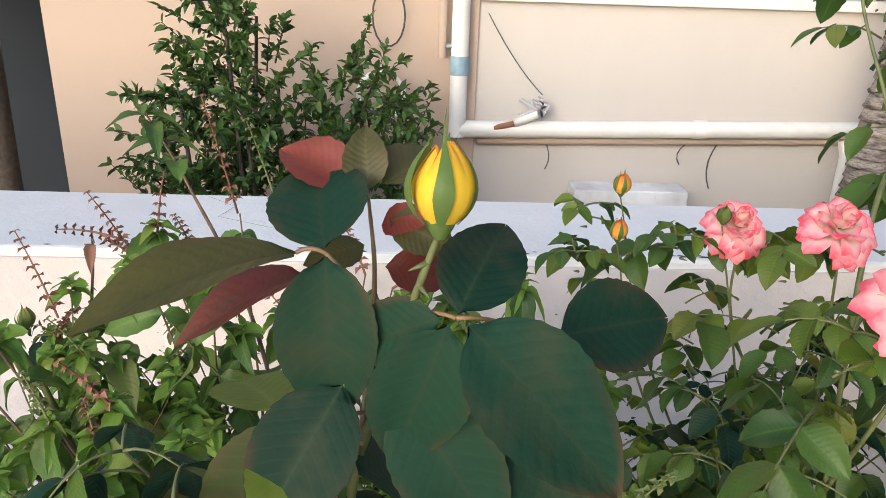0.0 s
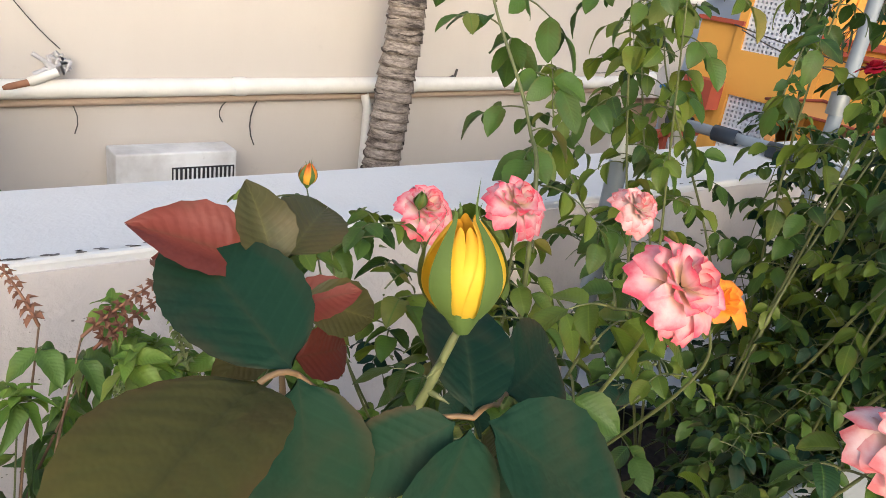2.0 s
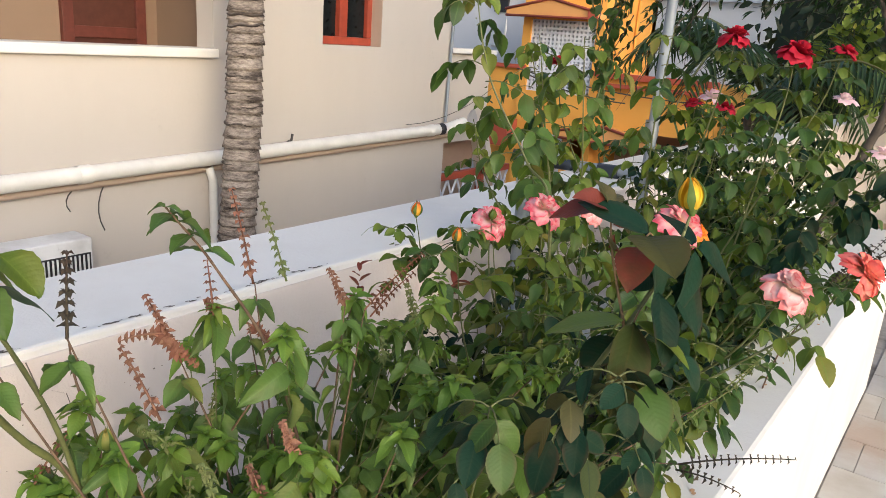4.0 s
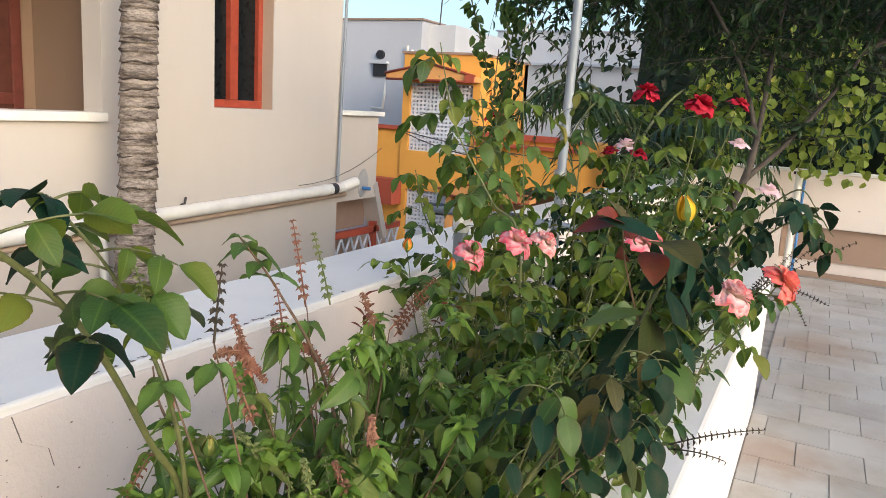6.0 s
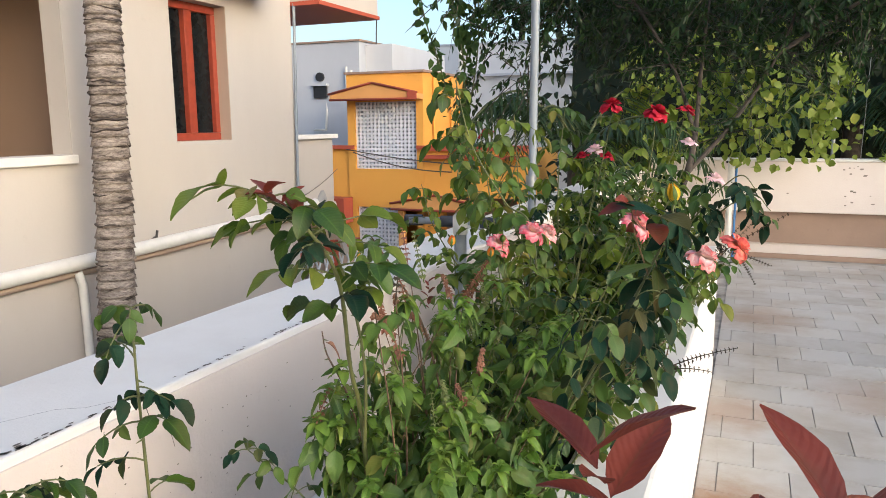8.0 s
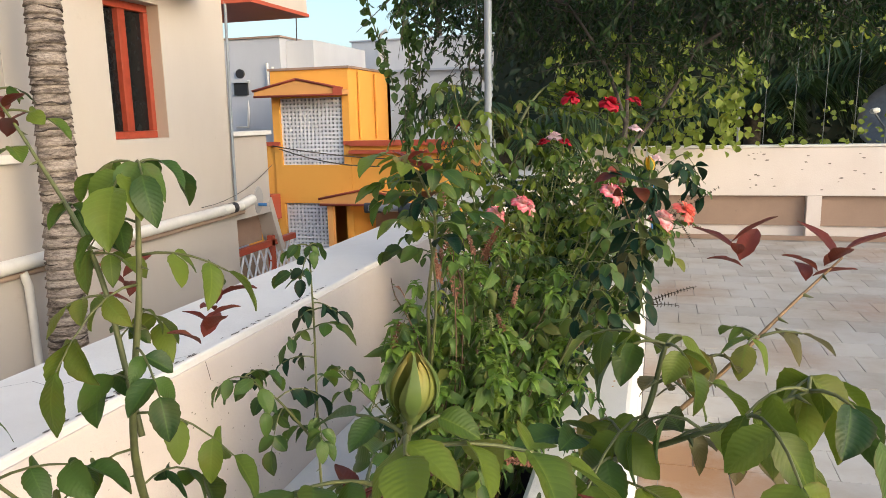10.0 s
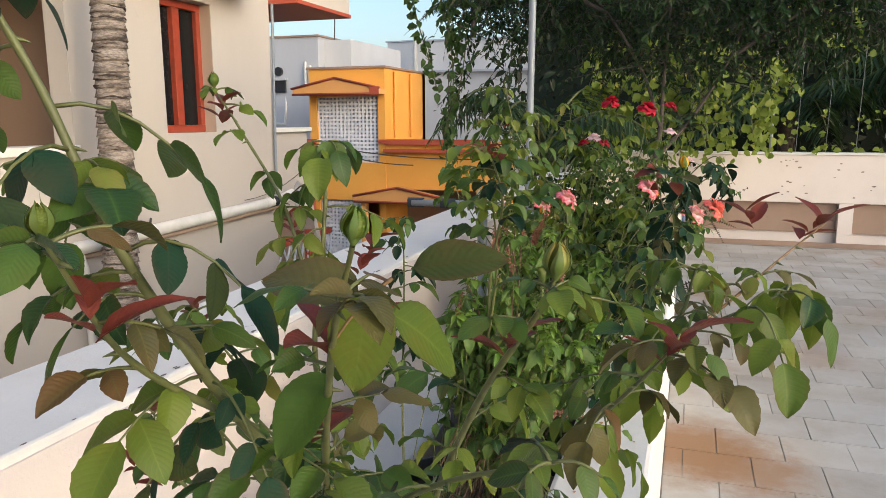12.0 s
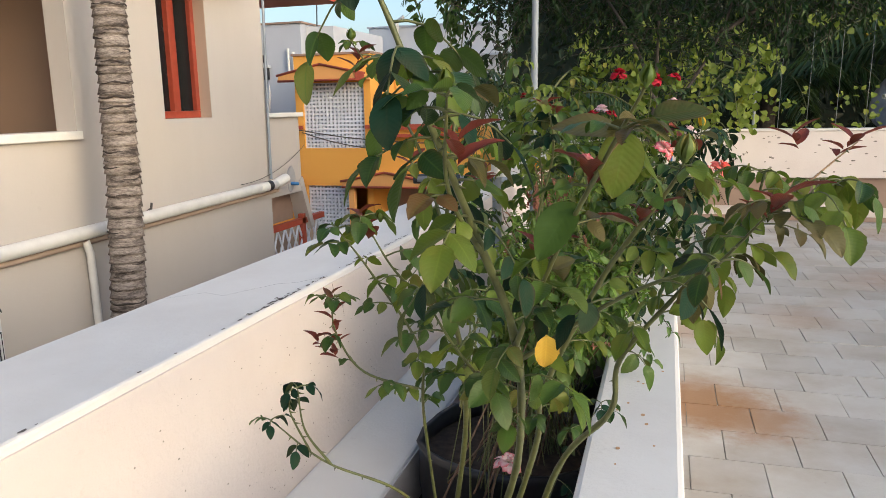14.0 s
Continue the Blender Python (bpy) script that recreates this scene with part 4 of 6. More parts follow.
        ob.matrix_basis = Matrix.Rotation(a, 4, "Z") @ Matrix.Translation((0, 0.05 * size, -0.12 * size)) @ Matrix.Rotation(-0.35, 4, "X") @ Matrix.Scale(size * 0.7, 4)
    return head


def rose_bud(plant, pos, d, size, mat, sep=1.0, label="closed rose bud"):
    """A bud: an egg of tightly furled petals in five clasping sepals."""
    q = plant.rnd
    head = under(new("bud"), plant.root)
    rot = Matrix(basis((0, 1, 0), d).tolist()).to_4x4()
    head.matrix_basis = Matrix.Translation(Vector(pos)) @ rot
    tagged(head, label)
    for k in range(7):
        s = Soup()
        v, a = [], []
        nu, nv = 9, 12
        for j in range(nv + 1):
            t = j / nv
            r = size * 0.40 * math.sin(math.pi * (0.10 + 0.80 * t) ** 0.85) ** 0.9 * (1.0 - 0.10 * (k % 3) + 0.02 * k)
            z = size * (-0.02 + (0.98 - 0.05 * (k % 3)) * t)
            for i in range(nu):
                u = (i / (nu - 1) - 0.5) * 2.0
                ang = k * 2.4 + u * 0.75 * (1 - 0.5 * t * t) + 0.5 * t
                rr = r * (1 + 0.05 * u)
                v.append((rr * math.cos(ang), rr * math.sin(ang), z - 0.06 * size * u * u * t))
                a.append(t)
        f = [(j * nu + i, j * nu + i + 1, (j + 1) * nu + i + 1, (j + 1) * nu + i) for j in range(nv) for i in range(nu - 1)]
        s.add(np.array(v), np.array(f), np.array(a))
        ob = link_mesh("petal", s.mesh("petal"), mat)
        ob.parent = head
    for k in range(5):
        s = Soup()
        v = []
        nv = 12
        for j in range(nv + 1):
            t = j / nv
            body = min(t / 0.78, 1.0)
            r = size * 0.40 * math.sin(math.pi * (0.10 + 0.80 * body) ** 0.85) ** 0.9 * 1.07 + size * 0.02 + (sep * 0.06 * size * max(0, t - 0.78) / 0.22)
            z = size * (-0.03 + 1.0 * body + (0.38 if k == 0 else 0.10) * max(0, (t - 0.78) / 0.22))
            w = 0.37 * (1 - t) ** 0.75 * (0.55 + 0.45 * min(1, t * 4))
            for u in (-1, -0.4, 0.4, 1):
                ang = k * 1.2566 + u * w + 0.15 * t
                v.append((r * math.cos(ang), r * math.sin(ang), z))
        f = [(j * 4 + i, j * 4 + i + 1, j * 4 + i + 5, j * 4 + i + 4) for j in range(nv) for i in range(3)]
        s.add(np.array(v), np.array(f))
        ob = link_mesh("sepal", s.mesh("sepal"), M_SEPAL)
        ob.parent = head
    s = Soup()
    s.add(*tube_arrays([(0, 0, -0.22 * size), (0, 0, -0.10 * size), (0, 0, 0.0), (0, 0, 0.10 * size)], [0.07 * size, 0.15 * size, 0.20 * size, 0.22 * size], 10))
    ob = link_mesh("hip", s.mesh("hip"), M_SEPAL)
    ob.parent = head
    return head


def spike(plant, base, tip, mat, whorls=16, size=0.0062):
    """A basil flower spike: whorls of small dry cups round a thin stalk."""
    q = plant.rnd
    base, tip = np.array(base, float), np.array(tip, float)
    line = bend(base, tip, 0.004, 10)
    s = Soup()
    s.add(*tube_arrays(line, np.linspace(0.0014, 0.0006, 10), 4))
    cup = leaf_arrays(0.8, 2, 0.9, 0.3)
    ax = (tip - base) / np.linalg.norm(tip - base)
    whorls = max(6, round(whorls * 0.75))
    for k in range(whorls):
        f = 0.12 + 0.88 * k / (whorls - 1)
        p = base + (tip - base) * f
        p[2] += 0.004 * 4 * f * (1 - f)
        sz = size * (1.5 - 0.7 * f)
        for m in range(6 if q.random() < 0.8 else 3):
            a = m * 1.047 + k * 0.5 + q.uniform(-0.3, 0.3)
            out = np.cross(ax, (math.cos(a), math.sin(a), 0.3))
            out /= np.linalg.norm(out) + 1e-9
            s.add(p + (cup[0] * sz * q.uniform(0.8, 1.3)) @ basis(out + 0.25 * ax - np.array((0, 0, 0.25)), ax + 0.3 * out).T, cup[1])
    link_mesh("flower_spike", s.mesh("flower_spike"), mat, plant.root)


ROSE_MIX = [M_ROSELEAF, M_ROSELEAF, M_ROSELIGHT]
GRP = "rose plants in the trough"

# ---- rose with the single yellow bud ----
E = Plant("rose_plant", (-0.2, 3.5, 0.52), "rose plant with broad dark leaves and a striped yellow bud", "rose", 11, 120, GRP)
E.cane([(-0.30, 3.48, 0.52), (-0.16, 3.48, 0.95), (-0.02, 3.49, 1.24), (0.030, 3.508, 1.35), (0.049, 3.522, 1.405), (0.054, 3.532, 1.438)], 0.006, 0.0025, M_STEM, True, 9)
rose_bud(E, (0.054, 3.533, 1.445), (-0.22, 0.16, 1.0), 0.031, M_YELLOWP, 1.0, "fat yellow bud in striped green sepals")
N1, N2 = (0.036, 3.488, 1.424), (0.060, 3.540, 1.408)
for base, tip, nrm, mat in (((0.036, 3.476, 1.424), (0.085, 3.410, 1.432), (-0.2, 0.1, 1), M_OLIVELEAF), ((0.037, 3.488, 1.423), (0.061, 3.490, 1.358), (1, -0.1, 0.5), M_BIGLEAF),
                            ((0.034, 3.487, 1.425), (-0.028, 3.474, 1.452), (0.7, -0.1, 0.8), M_BIGLEAF), ((0.062, 3.545, 1.406), (0.102, 3.602, 1.362), (0.6, -0.3, 1), M_BIGLEAF),
                            ((0.058, 3.541, 1.409), (0.022, 3.562, 1.440), (1, -0.2, 0.6), M_BIGLEAF), ((0.028, 3.588, 1.384), (0.010, 3.648, 1.389), (0.9, 0.1, 0.7), M_BIGLEAF),
                            ((0.062, 3.537, 1.406), (0.070, 3.515, 1.342), (1, 0, 0.5), M_BIGLEAF), ((0.058, 3.534, 1.407), (0.046, 3.495, 1.386), (0.8, 0.1, 0.6), M_BIGLEAF),
                            ((0.030, 3.478, 1.412), (0.045, 3.425, 1.398), (0, 0, 1), M_REDLEAF), ((0.040, 3.500, 1.395), (0.020, 3.520, 1.360), (0.8, 0, 0.6), M_BIGLEAF),
                            ((0.048, 3.495, 1.370), (0.082, 3.462, 1.322), (0.8, 0, 0.7), M_BIGLEAF), ((0.05, 3.52, 1.37), (0.085, 3.560, 1.318), (1, 0, 0.4), M_BIGLEAF),
                            ((0.035, 3.48, 1.34), (0.055, 3.43, 1.272), (0.9, -0.3, 0.3), M_OLIVELEAF), ((0.04, 3.47, 1.345), (0.095, 3.48, 1.325), (0, 0, 1), M_ROSELIGHT),
                            ((0.03, 3.465, 1.345), (-0.03, 3.43, 1.335), (0, 0, 1), M_ROSELIGHT), ((0.03, 3.50, 1.31), (-0.03, 3.53, 1.27), (0.6, 0, 0.8), M_BIGLEAF),
                            ((0.045, 3.55, 1.37), (0.075, 3.60, 1.31), (0.8, -0.2, 0.6), M_BIGLEAF), ((0.060, 3.545, 1.40), (0.050, 3.572, 1.368), (0.9, 0, 0.4), M_OLIVELEAF)):
    d = np.array(tip) - np.array(base)
    E.leaf(base, d, nrm, float(np.linalg.norm(d)) * 1.08, "broad", mat, True)
for a, b in (((0.045, 3.516, 1.39), N1), ((0.049, 3.522, 1.403), N2), (N1, (0.036, 3.476, 1.424)), (N2, (0.045, 3.566, 1.396)), ((0.045, 3.566, 1.396), (0.028, 3.588, 1.384)), ((0.04, 3.51, 1.37), (0.048, 3.495, 1.370)),
             ((0.03, 3.505, 1.345), (0.035, 3.48, 1.34)), ((0.045, 3.516, 1.39), (0.030, 3.478, 1.412))):
    tube("leaf_stalk", bend(a, b, 0.002, 5), 0.0010, M_STEMRED, E.root, 5)
E.cane([(0.02, 3.50, 1.32), (-0.005, 3.505, 1.39), (-0.012, 3.502, 1.432)], 0.0024, 0.0016, M_STEMRED, False)
for base, tip, mat in (((-0.014, 3.496, 1.438), (-0.028, 3.455, 1.456), M_REDLEAF), ((-0.014, 3.508, 1.438), (-0.036, 3.540, 1.458), M_BRONZE), ((-0.008, 3.512, 1.424), (0.000, 3.545, 1.412), M_BRONZE),
                       ((-0.016, 3.495, 1.435), (-0.060, 3.470, 1.445), M_REDLEAF), ((-0.010, 3.508, 1.42), (0.004, 3.530, 1.432), M_REDLEAF), ((-0.012, 3.502, 1.436), (-0.022, 3.498, 1.468), M_BRONZE), ((-0.010, 3.50, 1.41), (0.012, 3.478, 1.415), M_BRONZE), ((-0.008, 3.51, 1.40), (-0.010, 3.55, 1.395), M_REDLEAF)):
    d = np.array(tip) - np.array(base)
    E.leaf(base, d, (0.8, E.rnd.gauss(0, 0.4), 0.7 + E.rnd.gauss(0, 0.3)), float(np.linalg.norm(d)) * 0.95, "rose", mat, True)
p = E.cane([(-0.25, 3.50, 0.7), (-0.08, 3.50, 1.0), (0.02, 3.55, 1.18)], 0.004, 0.002)
E.dress(p, 0.30, 0.028, 0.052, [M_BIGLEAF, M_BIGLEAF, M_ROSELEAF], "broad", 1, 1.2)
p = E.cane([(-0.02, 3.462, 1.22), (0.02, 3.43, 1.27), (0.05, 3.42, 1.31)], 0.0025, 0.0015)
E.dress(p, 0.2, 0.03, 0.050, [M_BIGLEAF, M_ROSELEAF, M_BRONZE], "broad", 1, 1.2)
for ctrl in (((-0.10, 3.47, 1.05), (-0.02, 3.44, 1.16), (0.02, 3.43, 1.27)), ((-0.10, 3.50, 1.08), (-0.03, 3.54, 1.20), (0.02, 3.57, 1.30)), ((-0.12, 3.46, 1.05), (-0.07, 3.40, 1.18), (-0.04, 3.36, 1.27))):
    p = E.cane(ctrl, 0.003, 0.0016)
    E.dress(p, 0.3, 0.034, 0.048, [M_BIGLEAF, M_BIGLEAF, M_ROSELEAF], "broad", 1, 1.2)
E.done(M_STEM)

# ---- near rose with long canes ----
D = Plant("rose_plant", (-0.42, 2.75, 0.52), "tall open rose plant with drooping leaves and red shoots", "rose", 21, 290, GRP)
c1 = D.cane([(-0.47, 2.80, 0.52), (-0.36, 2.55, 0.93), (-0.31, 2.36, 1.15), (-0.315, 2.30, 1.30), (-0.305, 2.31, 1.45), (-0.30, 2.313, 1.54)], 0.0088, 0.003)
D.dress(c1, 0.60, 0.028, 0.038, [M_ROSELIGHT, M_ROSELEAF, M_ROSELIGHT], "rose", 2, 1.1)
c1c = D.cane([(-0.315, 2.32, 1.22), (-0.36, 2.24, 1.30), (-0.39, 2.20, 1.38)], 0.0036, 0.0016)
D.dress(c1c, 0.35, 0.034, 0.036, [M_ROSELIGHT, M_ROSELEAF], "rose", 2, 0.9)
D.red_shoot((-0.392, 2.198, 1.385), (-0.2, -0.1, 0.8), 0.030, 3)
rose_bud(D, (-0.372, 2.215, 1.375), (0, 0, 1), 0.014, M_GREENBUD, 0.1, "slim green bud")
c1b = D.cane([(-0.312, 2.305, 1.33), (-0.36, 2.33, 1.46), (-0.42, 2.34, 1.55), (-0.454, 2.341, 1.598)], 0.0040, 0.0018)
D.dress(c1b, 0.25, 0.044, 0.025, [M_ROSELIGHT, M_ROSELEAF], "rose", 1, 0.65)
rose_bud(D, (-0.455, 2.341, 1.604), (-0.1, 0.0, 1), 0.015, M_ROSELIGHT, 0.1, "slim green bud")
D.red_shoot((-0.445, 2.341, 1.585), (0.2, -0.2, 0.6), 0.034, 3)
D.red_shoot((-0.27, 2.36, 1.43), (0.3, 0.1, 0.7), 0.034, 5)
D.red_shoot((-0.40, 2.40, 1.45), (-0.3, 0.1, 0.7), 0.030, 5)
# tallest cane, with a hanging tuft of dark leaves at its head
c2 = D.cane([(-0.40, 2.78, 0.52), (-0.24, 2.36, 0.95), (-0.185, 2.16, 1.16), (-0.168, 2.03, 1.30), (-0.180, 1.95, 1.40), (-0.205, 1.90, 1.50), (-0.232, 1.886, 1.58), (-0.26, 1.875, 1.64)], 0.0092, 0.003)
D.dress(c2, 0.80, 0.026, 0.037, [M_BIGLEAF, M_ROSELEAF, M_BIGLEAF], "broad", 2, 1.5)
D.dress(c2[: int(len(c2) * 0.8)], 0.66, 0.037, 0.035, [M_ROSELEAF, M_ROSELEAF, M_ROSELIGHT], "rose", 2, 0.72)
# thin leafy cane with red shoots over the ledge
c3 = D.cane([(-0.46, 2.75, 0.52), (-0.40, 2.45, 1.0), (-0.36, 2.32, 1.17), (-0.385, 2.22, 1.30), (-0.41, 2.17, 1.37)], 0.0048, 0.0018)
D.dress(c3, 0.60, 0.049, 0.026, ROSE_MIX, "rose", 2, 0.58)
c3b = D.cane([(-0.37, 2.33, 1.11), (-0.395, 2.20, 1.18), (-0.415, 2.165, 1.24), (-0.418, 2.161, 1.285)], 0.0032, 0.0015)
D.dress(c3b, 0.25, 0.049, 0.024, ROSE_MIX, "rose", 1, 0.58)
D.red_shoot((-0.418, 2.161, 1.290), (0, -0.1, 1), 0.026, 7)
D.red_shoot((-0.432, 2.140, 1.240), (-0.4, -0.3, 0.5), 0.025, 5)
# low bare cane
c4 = D.cane([(-0.42, 2.62, 0.70), (-0.40, 2.32, 0.95), (-0.48, 2.25, 1.02), (-0.552, 2.228, 1.085)], 0.0046, 0.0018)
D.dress(c4, 0.92, 0.062, 0.025, [M_BIGLEAF, M_ROSELEAF], "rose", 1, 0.72)
c4b = D.cane([(-0.475, 2.252, 1.017), (-0.495, 2.22, 1.08), (-0.492, 2.20, 1.15)], 0.0032, 0.0016)
D.dress(c4b, 0.8, 0.062, 0.027, [M_BIGLEAF], "rose", 1, 0.86)
D.cane([(-0.50, 2.24, 1.04), (-0.515, 2.22, 1.10), (-0.51, 2.21, 1.13)], 0.0026, 0.0014, M_STEM)
# cane with the closed bud
c5 = D.cane([(-0.36, 2.75, 0.52), (-0.21, 2.40, 1.0), (-0.18, 2.28, 1.14), (-0.10, 2.18, 1.32), (-0.032, 2.112, 1.43), (-0.020, 2.101, 1.456)], 0.0088, 0.0026)
D.dress(c5[: int(len(c5) * 0.92)], 0.62, 0.032, 0.034, [M_ROSELIGHT, M_ROSELEAF, M_ROSELIGHT], "rose", 2, 0.50)
rose_bud(D, (-0.019, 2.100, 1.460), (0.05, 0.05, 1), 0.023, M_GREENBUD, 0.1, "pale green-yellow closed bud")
D.red_shoot((-0.055, 2.13, 1.405), (0.2, 0.1, 0.5), 0.036, 2)
# cane leaning over the planter wall
c6 = D.cane([(-0.31, 2.72, 0.52), (-0.19, 2.5, 0.92), (-0.10, 2.38, 1.08), (-0.085, 2.32, 1.18), (-0.02, 2.28, 1.28), (0.055, 2.29, 1.37), (0.075, 2.30, 1.43)], 0.0088, 0.0028)
D.dress(c6, 0.74, 0.024, 0.039, [M_ROSELIGHT, M_ROSELIGHT, M_ROSELEAF], "rose", 2, 1.3)
c7 = D.cane([(0.03, 2.29, 1.34), (0.10, 2.36, 1.38), (0.16, 2.42, 1.425), (0.205, 2.47, 1.455)], 0.0032, 0.0016, M_STEMRED)
D.dress(c7[:14], 0.2, 0.037, 0.032, [M_ROSELIGHT, M_ROSELEAF, M_BRONZE], "rose", 2, 0.65)
c7b = D.cane([(0.05, 2.29, 1.36), (0.10, 2.25, 1.40), (0.145, 2.25, 1.425)], 0.003, 0.0016)
D.dress(c7b, 0.15, 0.026, 0.042, [M_ROSELIGHT, M_ROSELIGHT, M_ROSELEAF], "rose", 2, 1.4)
D.red_shoot((0.205, 2.47, 1.46), (0.5, 0.0, 0.5), 0.042, 4)
D.red_shoot((0.125, 2.47, 1.465), (-0.3, 0.0, 0.6), 0.038, 2)
# nearest shoot, reaching over the trough, with two buds
c8 = D.cane([(-0.170, 2.04, 1.28), (-0.12, 1.95, 1.39), (-0.075, 1.875, 1.475), (-0.050, 1.843, 1.520)], 0.0045, 0.0019, M_STEM)
D.dress(c8[:20], 0.25, 0.044, 0.027, [M_ROSELIGHT, M_BRONZE, M_ROSELEAF], "rose", 1, 0.36)
rose_bud(D, (-0.049, 1.842, 1.523), (0.1, 0.0, 1), 0.012, M_ROSELIGHT, 0.1, "slim green bud")
c8b = D.cane([(-0.178, 1.97, 1.38), (-0.185, 1.88, 1.45), (-0.168, 1.82, 1.518)], 0.0040, 0.0018)
D.dress(c8b, 0.25, 0.044, 0.027, [M_ROSELEAF, M_BRONZE, M_ROSELIGHT], "rose", 1, 0.50)
rose_bud(D, (-0.167, 1.818, 1.523), (-0.1, -0.1, 1), 0.012, M_ROSELIGHT, 0.1, "slim green bud")
for pos, size in (((-0.085, 1.89, 1.47), 0.040), ((-0.165, 1.835, 1.49), 0.038), ((-0.13, 1.95, 1.40), 0.036)):
    D.red_shoot(pos, (0.1, -0.2, 0.7), size, 1)
for base, tip, mat in (((-0.046, 1.893, 1.502), (-0.010, 1.905, 1.510), M_OLIVELEAF), ((-0.062, 1.888, 1.494), (-0.068, 1.872, 1.455), M_ROSELIGHT), ((-0.066, 1.882, 1.492), (-0.105, 1.875, 1.505), M_BRONZE), ((-0.06, 1.90, 1.48), (-0.03, 1.925, 1.455), M_ROSELIGHT), ((-0.10, 1.92, 1.44), (-0.125, 1.90, 1.405), M_ROSELEAF)):
    dd = np.array(tip) - np.array(base)
    D.leaf(base, dd, (0.2, -0.5, 0.9), float(np.linalg.norm(dd)) * 1.12, "broad", mat, True)
tube("leaf_stalk", bend((-0.078, 1.88, 1.47), (-0.054, 1.89, 1.498), 0.003, 5), 0.001, M_STEMRED, D.root, 5)
# side shoots with broad hanging leaves
c12 = D.cane([(-0.172, 2.06, 1.26), (-0.07, 1.99, 1.35), (0.005, 1.955, 1.392)], 0.0040, 0.002)
D.dress(c12, 0.45, 0.037, 0.039, [M_ROSELEAF, M_BIGLEAF, M_ROSELEAF], "broad", 1, 1.08)
c13 = D.cane([(-0.02, 2.28, 1.27), (0.03, 2.16, 1.36), (0.062, 2.09, 1.42)], 0.0040, 0.0018)
D.dress(c13, 0.45, 0.037, 0.034, [M_BRONZE, M_ROSELEAF, M_OLIVELEAF], "rose", 2, 0.79)
D.red_shoot((0.064, 2.09, 1.425), (0.3, -0.1, 0.6), 0.040, 2)
c14 = D.cane([(-0.19, 2.20, 1.13), (-0.24, 2.10, 1.25), (-0.27, 2.06, 1.33)], 0.0036, 0.0018)
D.dress(c14, 0.35, 0.042, 0.035, [M_ROSELEAF, M_ROSELEAF, M_ROSELIGHT], "rose", 2, 0.86)
c15 = D.cane([(-0.33, 2.42, 1.05), (-0.27, 2.25, 1.20), (-0.23, 2.18, 1.30)], 0.0036, 0.0018)
D.dress(c15, 0.4, 0.042, 0.034, [M_ROSELEAF, M_ROSELIGHT], "rose", 2, 0.86)
D.leaf((-0.132, 1.996, 1.312), (0.05, -0.1, -1), (0.4, -1, 0.1), 0.034, "rose", M_YLEAF, True)
# slim cane standing alone beside the ledge
c9 = D.cane([(-0.45, 2.92, 0.55), (-0.42, 2.82, 1.0), (-0.40, 2.785, 1.28), (-0.402, 2.786, 1.395)], 0.0042, 0.002)
D.dress(c9, 0.86, 0.043, 0.030, [M_ROSELEAF, M_BIGLEAF], "rose", 2, 1.15)
c9b = D.cane([(-0.415, 2.81, 1.08), (-0.44, 2.74, 1.18), (-0.46, 2.69, 1.23)], 0.0034, 0.0016)
D.dress(c9b, 0.25, 0.026, 0.038, [M_BIGLEAF, M_ROSELEAF, M_ROSELEAF], "rose", 2, 1.2)
D.dress(c9[: int(len(c9) * 0.75)], 0.74, 0.05, 0.036, [M_ROSELEAF, M_BIGLEAF], "rose", 2, 1.0)
for k in range(2):
    q = D.rnd
    b = (-0.45 + q.uniform(-0.1, 0.2), 2.75 + q.uniform(-0.1, 0.1), 0.52)
    t = (-0.35 + q.gauss(0, 0.15), 2.5 + q.gauss(0, 0.16), 0.72 + 0.35 * q.random())
    p = D.cane([b, ((b[0] + t[0]) / 2, (b[1] + t[1]) / 2, (b[2] + t[2]) / 2 + 0.06), t], 0.003, 0.0014, None, False, 5, False)
    D.dress(p, 0.25, 0.049, 0.035, [M_ROSELEAF, M_ROSELEAF, M_BIGLEAF], "rose", 2, 0.86)
bloom(D, (-0.36, 2.93, 0.70), (0.2, -0.4, 1), 0.030, M_PALEPINK, 1.0, 16, "small faded pink rose")
D.done(M_STEM)

# ---- rose with a leafy arching cane ----
F = Plant("rose_plant", (-0.36, 3.20, 0.52), "rose plant with a leafy arching cane and thorny stems", "rose", 31, 200, GRP)
f1 = F.cane([(-0.36, 3.22, 0.52), (-0.345, 3.16, 1.08), (-0.32, 3.08, 1.25), (-0.27, 2.97, 1.40), (-0.262, 2.88, 1.48), (-0.266, 2.835, 1.505)], 0.0068, 0.0024)
F.dress(f1, 0.78, 0.022, 0.042, [M_ROSELEAF, M_ROSELEAF, M_BIGLEAF, M_ROSELIGHT], "rose", 2, 0.6)
F.red_shoot((-0.266, 2.832, 1.510), (-0.5, -0.4, 0.4), 0.034, 4)
F.cane([(-0.35, 3.18, 1.06), (-0.39, 3.185, 1.17), (-0.42, 3.183, 1.225), (-0.428, 3.183, 1.262)], 0.0034, 0.0018, M_WOODY)
F.leaf((-0.422, 3.183, 1.244), (0.8, 0.2, -0.1), (0, 0, 1), 0.026, "basil", M_SPIKEBROWN, True)
f3 = F.cane([(-0.34, 3.15, 1.10), (-0.315, 3.11, 1.25), (-0.31, 3.05, 1.39), (-0.325, 3.0, 1.47)], 0.0046, 0.002)
F.dress(f3, 0.70, 0.026, 0.040, [M_ROSELEAF, M_BIGLEAF, M_ROSELIGHT], "rose", 2, 0.7)
